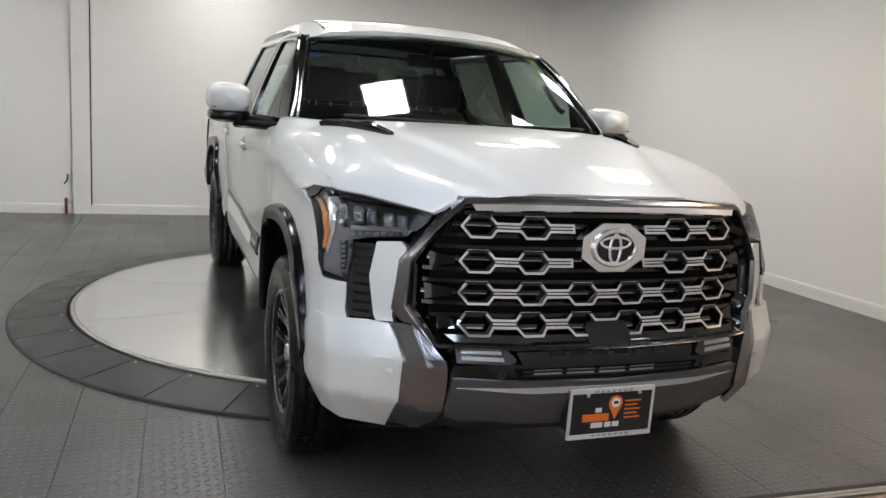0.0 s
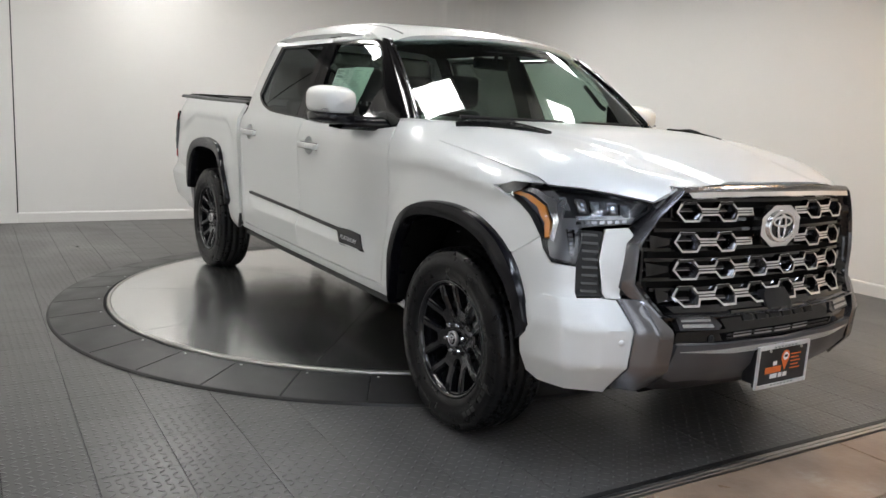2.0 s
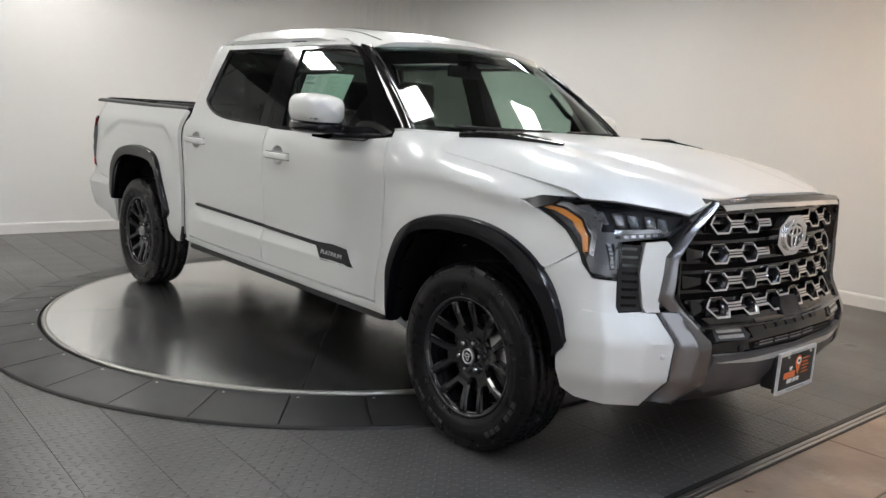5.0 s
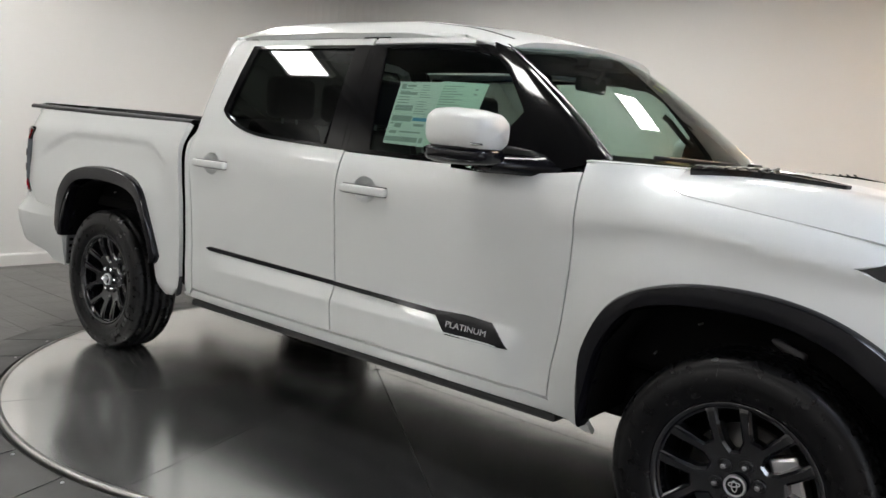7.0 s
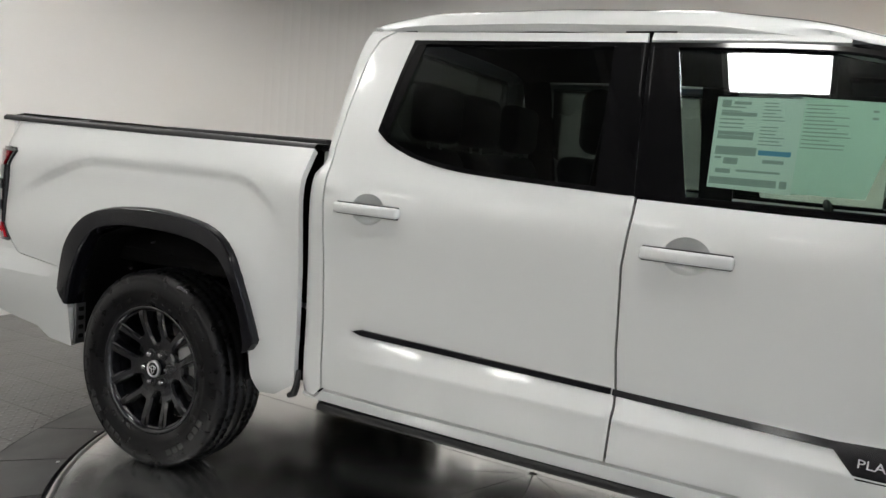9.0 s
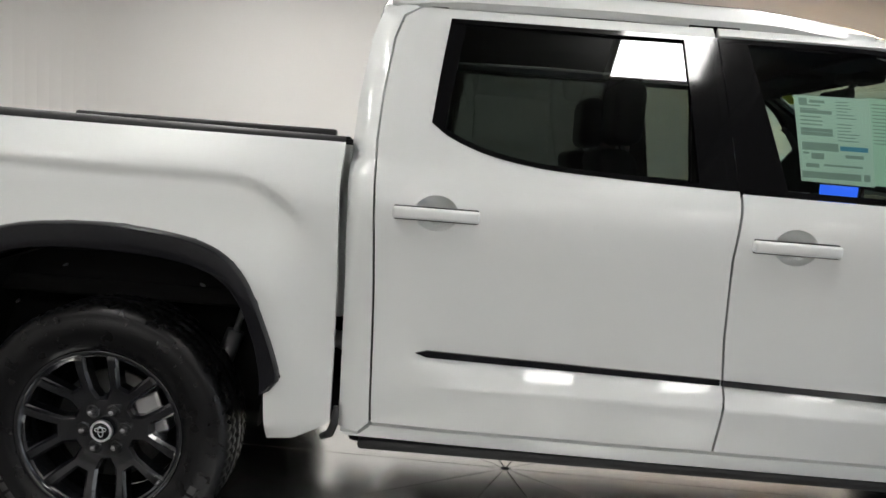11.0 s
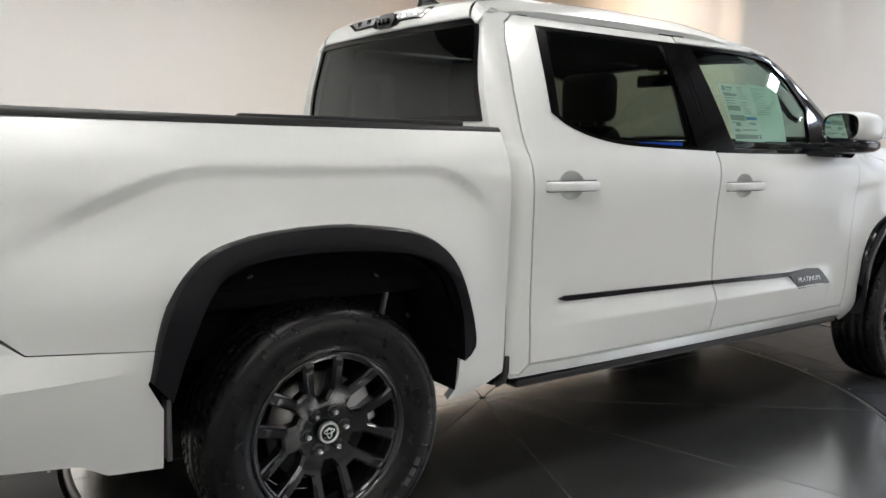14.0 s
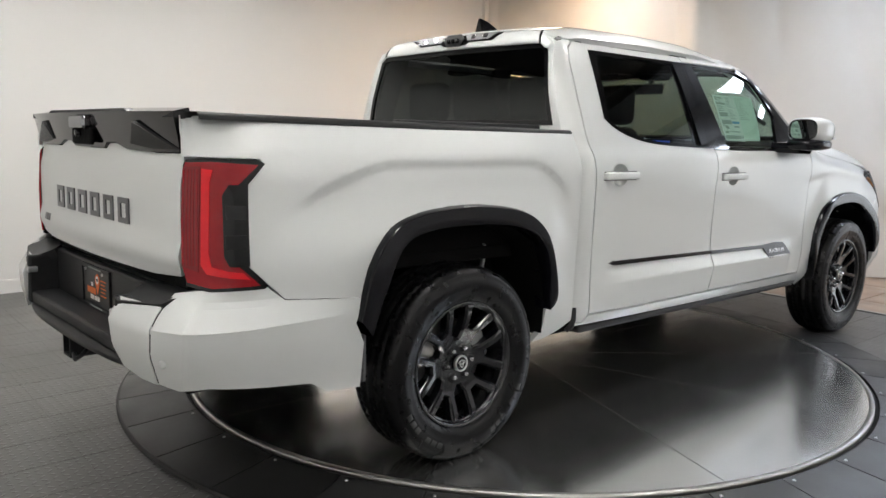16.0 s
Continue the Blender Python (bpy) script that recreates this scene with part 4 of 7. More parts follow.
    part("door_moulding", sheet(mould, lambda y, z: (s * (side_x(y, max(z, 0.72)) + 0.011), y, z), out, 0.02, 0.02), FLARE, rear_door, "black door moulding")
    me = text_mesh("PLATINUM", 0.043, 0.001)
    turn = Matrix(((0, 0, s, 0), (s, 0, 0, 0), (0, 1, 0, 0), (0, 0, 0, 1))) if s > 0 else Matrix(((0, 0, -1, 0), (-1, 0, 0, 0), (0, 1, 0, 0), (0, 0, 0, 1)))
    me.transform(Matrix.Diagonal((0.95, 0.74, 1.0, 1.0)))
    me.transform(turn)
    yb = 1.05
    me.transform(Matrix.Translation((s * (side_x(yb, 0.70) + 0.0245), yb, 0.677)))
    for v in me.vertices:
        v.co.x = s * (side_x(v.co.y, 0.70) + 0.0145 + 0.010 * ramp(0.71, 0.64, v.co.z)) + (v.co.x - s * (side_x(yb, 0.70) + 0.0245))
    part("trim_badge", me, SILVER, front_door, "silver trim lettering")


def arch_details(s):
    """Fasteners, damper and lines that show in the dark of the wheel arches."""
    for y0, z0, reach, steps in ((0.0, 0.44, 0.485, (35, 62, 88, 118, 148)), (3.70, 0.46, 0.500, (38, 66, 95, 122, 150))):
        liner_clip = lathe([(0.001, 0.004), (0.006, 0.003), (0.009, 0.0), (0.009, -0.003)], 10, "z", False)
        liner_clip.materials.append(LETTER_GREY)
        for k, a in enumerate(steps):
            ob = part("liner_clip", liner_clip, LETTER_GREY, truck)
            c, q = math.cos(radians(a)), math.sin(radians(a))
            ob.matrix_basis = Matrix.Translation((s * (0.74 + 0.05 * (k % 2)), y0 + (reach - 0.02) * c, z0 + (reach - 0.02) * q)) @ Matrix.Rotation(radians(a) + math.pi / 2, 4, "X")
    part("damper", tube([(s * 0.70, 3.44, 0.46), (s * 0.68, 3.36, 0.70)], 0.030, 12), LETTER_GREY, truck, "grey damper")
    part("damper_rod", tube([(s * 0.68, 3.36, 0.70), (s * 0.665, 3.30, 0.92)], 0.011, 8), SILVER, truck)
    part("brake_line", tube([(s * 0.72, 3.86, 0.62), (s * 0.72, 3.80, 0.76), (s * 0.70, 3.66, 0.83), (s * 0.68, 3.46, 0.82)], 0.007, 8), LETTER_GREY, truck)
    part("control_arm", tube([(s * 0.74, -0.10, 0.80), (s * 0.68, 0.02, 0.83), (s * 0.66, 0.20, 0.80)], 0.016, 10), LETTER_GREY, truck)


both(build_side)
both(arch_details)
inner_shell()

# ---- bonnet, roof and glass ----
bon_z = smooth_table([-0.90, -0.85, -0.75, -0.60, -0.35, -0.10, 0.10, 0.36, 0.6], [1.175, 1.19, 1.215, 1.252, 1.305, 1.342, 1.355, 1.362, 1.365], 0.05)


def bonnet_z(x, y):
    a = abs(x)
    zc = bon_z(y)
    z = zc - 0.012 * (a / 0.7) ** 2
    edge = 0.60 - 0.28 * ramp(0.2, -0.9, y)
    z += 0.015 * (1 - ramp(edge - 0.035, edge + 0.035, a))
    x_e = float(np.interp(y, [-0.835, -0.80, -0.725, -0.60, -0.487, -0.30, 0.0], [0.545, 0.616, 0.70, 0.80, 0.868, 0.878, 0.880]))
    z_e = float(np.interp(y, [-0.835, -0.80, -0.725, -0.60, -0.487], [1.172, 1.122, 1.137, 1.153, 1.152])) if y < -0.487 else seam_z(min(y, 0.30))
    lim = x_e - 0.20
    if a > lim:
        z -= max(0.0, z - z_e) * min(1.0, (a - lim) / 0.20) ** 2.2
    return z


front_edge = [(0.0, -0.868), (0.30, -0.858), (0.47, -0.846), (0.545, -0.835), (0.616, -0.80), (0.70, -0.725), (0.80, -0.60), (0.868, -0.487)]
right_half = front_edge + [(0.878, -0.30), (0.880, 0.0), (0.879, 0.30), (0.860, 0.345), (0.70, 0.36), (0.35, 0.345), (0.0, 0.34)]
outline = right_half + [(-x, y) for x, y in reversed(right_half[1:-1])]
bonnet = part("bonnet", sheet(outline, lambda x, y: (x, y, bonnet_z(x, y)), (0, 0, 1), 0.03, 0.012), PAINT, truck)


def build_scoop(s):
    o = [(0.775, 0.325), (0.675, 0.335), (0.595, 0.10), (0.562, -0.125), (0.592, -0.115), (0.70, 0.12)]
    part("bonnet_vent", sheet([(s * a, b) for a, b in o], lambda x, y: (x, y, bonnet_z(x, y) + 0.012 + 0.010 * ramp(-0.1, 0.2, y)), (0, 0, 1), 0.02, 0.025), BLACK_GLOSS, bonnet, "gloss black bonnet vent trim")
    for k in range(7):
        y = 0.29 - 0.032 * k
        x0, x1 = 0.655 - 0.012 * k, 0.750 - 0.014 * k
        bm = bmesh.new()
        box(bm, s * x0 if s > 0 else s * x1, y - 0.006, 0, s * x1 if s > 0 else s * x0, y + 0.006, 0.005, 0.0015, 1)
        for v in bm.verts:
            v.co.z += bonnet_z(v.co.x, v.co.y) + 0.0195
        bmesh.ops.recalc_face_normals(bm, faces=bm.faces)
        part("vent_slat", bm, BLACK_SATIN, bonnet)


both(build_scoop)

roof_c = smooth_table([0.95, 1.02, 1.3, 1.7, 2.2, 2.7, 2.95, 3.05], [1.806, 1.828, 1.892, 1.930, 1.938, 1.922, 1.880, 1.85], 0.06)
roof_e = smooth_table([1.0, 1.17, 1.4, 1.7, 2.2, 2.7, 2.93, 3.0], [1.748, 1.782, 1.848, 1.884, 1.893, 1.886, 1.848, 1.82], 0.05)


def roof_z(x, y):
    a = abs(x) / 0.69
    z = roof_c(y) + (roof_e(y) - roof_c(y)) * a**2.4
    if a > 0.80:
        z -= 0.047 * min(1.3, (a - 0.80) / 0.20) ** 2
    return z


right_half = [(0.0, 1.015), (0.25, 1.03), (0.45, 1.075), (0.60, 1.135), (0.675, 1.185), (0.690, 1.26), (0.698, 1.45), (0.700, 2.0), (0.698, 2.7), (0.690, 2.86), (0.66, 2.905), (0.40, 2.932), (0.0, 2.940)]
outline = right_half + [(-x, y) for x, y in reversed(right_half[1:-1])]
roof = part("roof", sheet(outline, lambda x, y: (x, y, roof_z(x, y)), (0, 0, 1), 0.035, 0.03), PAINT, truck)
for s in (-1, 1):
    # side of the roof between its edge and the seam over the doors
    ys_ = np.linspace(1.20, 2.90, 42)
    base = lambda y: 1.8145 - 0.055 * ramp(1.46, 1.12, y)
    low = [(s * (upper_x(y, base(y)) - 0.001), y, base(y)) for y in ys_]
    mid = [(s * (upper_x(y, base(y)) + 0.003 * ramp(1.2, 1.4, y)), y, base(y) + 0.012) for y in ys_]
    high = [(s * np.interp(y, [1.185, 1.26, 1.45, 2.0, 2.7, 2.86, 2.93], [0.675, 0.690, 0.698, 0.700, 0.698, 0.690, 0.67]), y) for y in ys_]
    part("roof_side", loft([low, mid, [(x, y, roof_z(x, y) + 0.0005) for x, y in high]], (s, 0, 0.3), 0.004), PAINT, roof)
liner = [(x * 0.97, 1.02 + (y - 1.015) * 0.97) for x, y in outline]
part("headliner", sheet(liner, lambda x, y: (x, y, roof_z(x, y) - 0.045), (0, 0, -1), 0.1, 0.0), HEADLINER, truck)
sun = [(0.40, 1.45), (0.40, 2.35), (-0.40, 2.35), (-0.40, 1.45)]
part("sunroof", sheet(sun, lambda x, y: (x, y, roof_z(x, y) + 0.002), (0, 0, 1), 0.05, 0.004), BLACK_GLOSS, roof, "black glass sunroof")
for s in (-1, 1):
    part("roof_seam", loft([[(s * (0.585 + d), y, roof_z(0.585 + d, y) + h) for y in np.linspace(1.20, 2.90, 30)] for d, h in ((-0.006, 0.0005), (-0.004, 0.0015), (0.004, 0.0015), (0.006, 0.0005))], (0, 0, 1)), BLACK_SATIN, roof)
fin = [(2.60, 0.0), (2.63, 0.016), (2.67, 0.040), (2.71, 0.060), (2.745, 0.068), (2.762, 0.070), (2.768, 0.0)]
fv = [(k * 0.024 * (1 - 0.8 * h / 0.07), y, roof_c(2.7) - 0.004 + h) for k in (-1, 1) for y, h in fin]
ff = [tuple(range(7)), tuple(range(13, 6, -1))] + [(i, i + 7, i + 8, i + 1) for i in range(6)]
part("roof_antenna", pydata("fin", fv, ff, False), BLACK_GLOSS, roof, "black shark-fin antenna")


def ws_low(u):
    return Vector((0.815 * u, 0.60 - 0.20 * (1 - u * u), 1.352 - 0.004 * (1 - u * u)))


def ws_top(u):
    return Vector((0.672 * u, 1.178 - 0.155 * (1 - abs(u) ** 2.2), 1.768 + 0.043 * (1 - abs(u) ** 2.2)))


def ws_point(u, v):
    p = ws_low(u).lerp(ws_top(u), v)
    return p + Vector((0, -0.55, 0.83)) * 0.020 * 4 * v * (1 - v)


us, vs = np.linspace(-1, 1, 41), np.linspace(0, 1, 21)
wind = part("windscreen", loft([[ws_point(u, v) for u in us] for v in vs], (0, -0.5, 0.8), 0.006), GLASS_CLEAR, truck)
band = [[ws_point(u, v) + Vector((0, 0.003, -0.004)) for u in us] for v in (0.93, 0.96, 1.0)]
part("screen_band", loft(band, (0, -0.5, 0.8), 0.0), BLACK_GLOSS, wind)
band = [[ws_point(u, v) + Vector((0, 0.003, -0.004)) for u in us] for v in (0.0, 0.03, 0.06)]
part("screen_band", loft(band, (0, -0.5, 0.8), 0.0), BLACK_GLOSS, wind)
cowl = [[(0.69 * u, 0.335 + 0.01 * (1 - u * u), 1.325) for u in us], [(0.71 * u, 0.40 - 0.03 * (1 - u * u), 1.322) for u in us], [ws_low(u) + Vector((-0.03 * u, -0.02, -0.012)) for u in us], [ws_low(u) + Vector((0, 0.03, 0.01)) for u in us]]
part("cowl_panel", loft(cowl, (0, 0, 1), 0.01), BLACK_SATIN, truck, "black cowl panel")
for s, x0 in ((-1, -0.62), (1, 0.10)):
    pts = [ws_point(u, 0.035) + Vector((0, -0.012, 0.012)) for u in np.linspace(x0 / 0.815, (x0 + 0.58) / 0.815, 9)]
    part("wiper", tube(pts, 0.009, 6), BLACK_SATIN, truck)


def build_pillar(s):
    G = [(0.72, 1.318), (0.80, 1.300), (0.87, 1.40), (0.99, 1.565), (1.10, 1.690), (1.19, 1.745), (1.30, 1.775)]
    S = [(0.63, 1.345), (0.72, 1.405), (0.80, 1.470), (0.925, 1.580), (1.05, 1.688), (1.14, 1.744), (1.25, 1.774)]
    k = len(G)
    t = np.linspace(0, 1, 25)
    f = lambda c: [(np.interp(a, np.linspace(0, 1, k), [p[0] for p in c]), np.interp(a, np.linspace(0, 1, k), [p[1] for p in c])) for a in t]
    g = [(s * (upper_x(y, z) + 0.004), y, z) for y, z in f(G)]
    c = [(s * (upper_x(y, z) - 0.002), y, z) for y, z in f(S)]
    w = [ws_point(s, min(1.0, 0.0 + a * 1.0)) + Vector((s * 0.006, -0.004, 0.004)) for a in t]
    m = [(Vector(a) * 0.45 + Vector(b) * 0.55 + Vector((s * 0.012, -0.008, 0.010))) for a, b in zip(c, w)]
    part("windscreen_pillar", loft([g, [tuple((Vector(a) + Vector(b)) / 2 + Vector((s * 0.003, 0, 0))) for a, b in zip(g, c)], c, m, w], (s, -0.4, 0.4), 0.01), BLACK_GLOSS, truck, "gloss black windscreen pillar")
    edge = [ws_point(s, a) + Vector((s * 0.008, -0.010, 0.010)) for a in np.linspace(0.0, 0.99, 20)]
    part("screen_moulding", tube(edge, 0.007, 6), DARK_CHROME, truck)
    inner = [[(s * (upper_x(y, z) - 0.03), y, z) for y, z in f(G)], [ws_point(s * 0.985, min(1.0, a)) + Vector((0, 0.02, -0.02)) for a in t]]
    part("pillar_trim", loft(inner, (-s, 0, 0), 0.0), TRIM_DARK, truck)


both(build_pillar)

# rear of the cabin
RG = spline([(0.0, 1.796), (0.61, 1.790), (0.645, 1.781), (0.659, 1.755), (0.69, 1.60), (0.735, 1.405, 1), (-0.735, 1.405, 1), (-0.69, 1.60), (-0.659, 1.755), (-0.645, 1.781), (-0.61, 1.790)], 0.03)
back_y = lambda x, z: 2.974 - 0.047 * ramp(1.50, 1.86, z) - 0.012 * (abs(x) / 0.75) ** 4
half = [(0.0, 1.856), (0.40, 1.850), (0.60, 1.836), (0.675, 1.812), (0.70, 1.77), (0.74, 1.60), (0.80, 1.42), (0.845, 1.30), (0.86, 1.20), (0.86, 0.50), (0.0, 0.50)]
outline = half + [(-x, z) for x, z in reversed(half[1:-1])]
back = part("cab_rear", sheet(outline, lambda x, z: (x, back_y(x, z), z), (0, 1, 0), 0.05, 0.03, holes=[RG]), PAINT, truck)
part("rear_window", sheet(inset(RG, 0.018), lambda x, z: (x, back_y(x, z) - 0.004, z), (0, 1, 0), 0.06, 0.0), GLASS_REAR, truck)
part("rear_window_seal", sheet(inset(RG, -0.004), lambda x, z: (x, back_y(x, z) + 0.004, z), (0, 1, 0), 0.04, 0.012, holes=[inset(RG, 0.019)]), BLACK_GLOSS, back, "black rear window seal")


def header(x, v, push=0.0):
    """Panel between the roof's rear edge (v = 0) and the top of the rear window (v = 1)."""
    a = abs(x)
    y0 = np.interp(a, [0.0, 0.40, 0.66, 0.70], [2.940, 2.932, 2.905, 2.86]) - 0.012
    z0 = roof_z(x, y0) + 0.0015
    z1 = 1.802 - 0.006 * ramp(0.0, 0.61, a) - 0.030 * ramp(0.61, 0.66, a)
    y1 = back_y(x, z1) + 0.012
    k = math.sin(min(1.0, v) * math.pi / 2)
    return (x, y0 + (y1 - y0) * k + push, z0 + (z1 - z0) * (0.25 * v + 0.75 * v**1.5) + push * 0.25)


def header_sheet(name, outline, mat, parent, push, thick, label=""):
    return part(name, sheet(outline, lambda x, w: header(x, -w, push), (0, 1, 0.2), 0.02, thick), mat, parent, label)


xs_ = np.linspace(-0.672, 0.672, 57)
rear_header = part("rear_header", loft([[header(x, v) for x in xs_] for v in np.linspace(0, 1, 12)] + [[(x, header(x, 1.0)[1] - 0.03, header(x, 1.0)[2] - 0.002) for x in xs_]], (0, 1, 0.2), 0.0), PAINT, truck)
for s in (-1, 1):
    part("header_seam", loft([[header(s * (0.597 + d + 0.018 * v), v, h) for v in np.linspace(0, 1, 9)] for d, h in ((-0.007, -0.001), (-0.006, 0.0015), (0.006, 0.0015), (0.007, -0.001))], (0, 1, 0.2)), BLACK_GLOSS, rear_header)
lampbar = [(-0.385, -0.10), (0.385, -0.10), (0.285, -0.70), (0.115, -0.70), (0.085, -0.84), (-0.085, -0.84), (-0.115, -0.70), (-0.285, -0.70)]
bar = header_sheet("high_brake_lamp", lampbar, BLACK_GLOSS, rear_header, 0.004, 0.008, "black high brake lamp bar")
for s in (-1, 1):
    lens = [(s * 0.085, -0.20), (s * 0.335, -0.20), (s * 0.265, -0.62), (s * 0.105, -0.62)]
    header_sheet("lamp_strip", lens, LAMP_SATIN, bar, 0.0065, 0.004, "clear lamp lens")
    for k in range(2):
        x = 0.15 + 0.09 * k
        header_sheet("lamp_reflector", [(s * (x - 0.016), -0.28), (s * (x + 0.020), -0.28), (s * (x + 0.012), -0.54), (s * (x - 0.016), -0.54)], DARK_CHROME, bar, 0.008, 0.003)
header_sheet("camera_housing", [(-0.055, -0.16), (0.055, -0.16), (0.080, -0.52), (0.055, -0.88), (-0.055, -0.88), (-0.080, -0.52)], BLACK_SATIN, bar, 0.010, 0.012)
for x in (-0.034, 0.0, 0.034):
    part("rear_camera", moved(lathe([(0.001, 0.012), (0.008, 0.012), (0.012, 0.004), (0.013, -0.01)], 14, "y", False), Matrix.Translation(Vector(header(x, 0.62, 0.013)))), BLACK_GLOSS, bar)


# ---- front end ----
NOSE_Z = [0.36, 0.50, 0.65, 0.77, 0.90, 1.05, 1.17, 1.22]
NOSE = [
    [(0.880, -0.20), (0.885, -0.48), (0.880, -0.56), (0.84, -0.66), (0.76, -0.70), (0.695, -0.72), (0.57, -0.79), (0.35, -0.85), (0.0, -0.88)],
    [(0.940, -0.20), (0.950, -0.48), (0.948, -0.58), (0.915, -0.70), (0.81, -0.785), (0.71, -0.83), (0.57, -0.905), (0.35, -0.95), (0.0, -0.968)],
    [(0.950, -0.20), (0.965, -0.48), (0.962, -0.58), (0.925, -0.70), (0.81, -0.795), (0.70, -0.845), (0.57, -0.915), (0.35, -0.96), (0.0, -0.975)],
    [(0.955, -0.20), (0.960, -0.48), (0.952, -0.57), (0.920, -0.65), (0.84, -0.70), (0.735, -0.765), (0.60, -0.84), (0.35, -0.89), (0.0, -0.91)],
    [(0.952, -0.20), (0.950, -0.48), (0.942, -0.57), (0.915, -0.64), (0.84, -0.69), (0.735, -0.765), (0.61, -0.825), (0.35, -0.875), (0.0, -0.895)],
    [(0.935, -0.20), (0.925, -0.48), (0.912, -0.54), (0.870, -0.62), (0.79, -0.70), (0.690, -0.775), (0.58, -0.825), (0.35, -0.865), (0.0, -0.885)],
    [(0.890, -0.20), (0.880, -0.47), (0.860, -0.52), (0.80, -0.625), (0.71, -0.72), (0.630, -0.785), (0.545, -0.83), (0.33, -0.855), (0.0, -0.868)],
    [(0.870, -0.20), (0.860, -0.47), (0.84, -0.52), (0.78, -0.625), (0.70, -0.72), (0.620, -0.78), (0.535, -0.82), (0.33, -0.845), (0.0, -0.855)],
]
NOSE_A = np.array(NOSE)
for i, z in enumerate(NOSE_Z):
    if z > 0.6:
        NOSE_A[i, 0, 0] = side_x(-0.20, z) - 0.001
NOSE_U = np.r_[0, np.cumsum(np.linalg.norm(np.diff(NOSE_A[4], axis=0), axis=1))]


def nose(u, z, push=0.0, soft=0.03):
    """A place on the wrapped front: u runs from the wheel arch to the middle."""
    def at(w):
        p = [np.interp(z, NOSE_Z, NOSE_A[:, k, c]) for k in range(9) for c in (0, 1)]
        p = np.array(p).reshape(9, 2)
        return np.array([np.mean([np.interp(w + d, NOSE_U, p[:, c]) for d in (-soft, 0, soft)]) for c in (0, 1)])
    q = at(u)
    if push:
        d = at(u + 0.02) - at(u - 0.02)
        n = np.array([-d[1], d[0]])
        n = n / (np.linalg.norm(n) + 1e-9)
        if n[0] * 0.3 - n[1] < 0:
            n = -n
        q = q + n * push
    return q[0], q[1], z


def u_of_y(y, z):
    us_ = np.linspace(0, NOSE_U[-1], 300)
    ys_ = np.array([np.interp(w, NOSE_U, [np.interp(z, NOSE_Z, NOSE_A[:, k, 1]) for k in range(9)]) for w in us_])
    return float(us_[np.argmin(abs(ys_ - y))])


def u_of_x(x, z):
    us_ = np.linspace(0.25, NOSE_U[-1], 400)
    xs_ = np.array([np.interp(w, NOSE_U, [np.interp(z, NOSE_Z, NOSE_A[:, k, 0]) for k in range(9)]) for w in us_])
    return float(us_[np.argmin(abs(xs_ - x))])


def uy(*pts):
    return [(u_of_y(y, z), z) for y, z in pts]


def ux(*pts):
    return [(u_of_x(x, z), z) for x, z in pts]


def on_nose(s, push=0.0, soft=0.03):
    def f(u, z):
        x, y, w = nose(u, z, push, soft)
        return (s * x, y, w)
    return f


bumper = part("front_bumper", box_mesh(-0.56, -0.90, 0.47, 0.56, -0.72, 0.66, 0.02), DARK, truck)
# near-black sheet stands in for the shaded space behind the honeycomb
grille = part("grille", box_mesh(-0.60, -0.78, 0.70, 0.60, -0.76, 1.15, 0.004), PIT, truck)


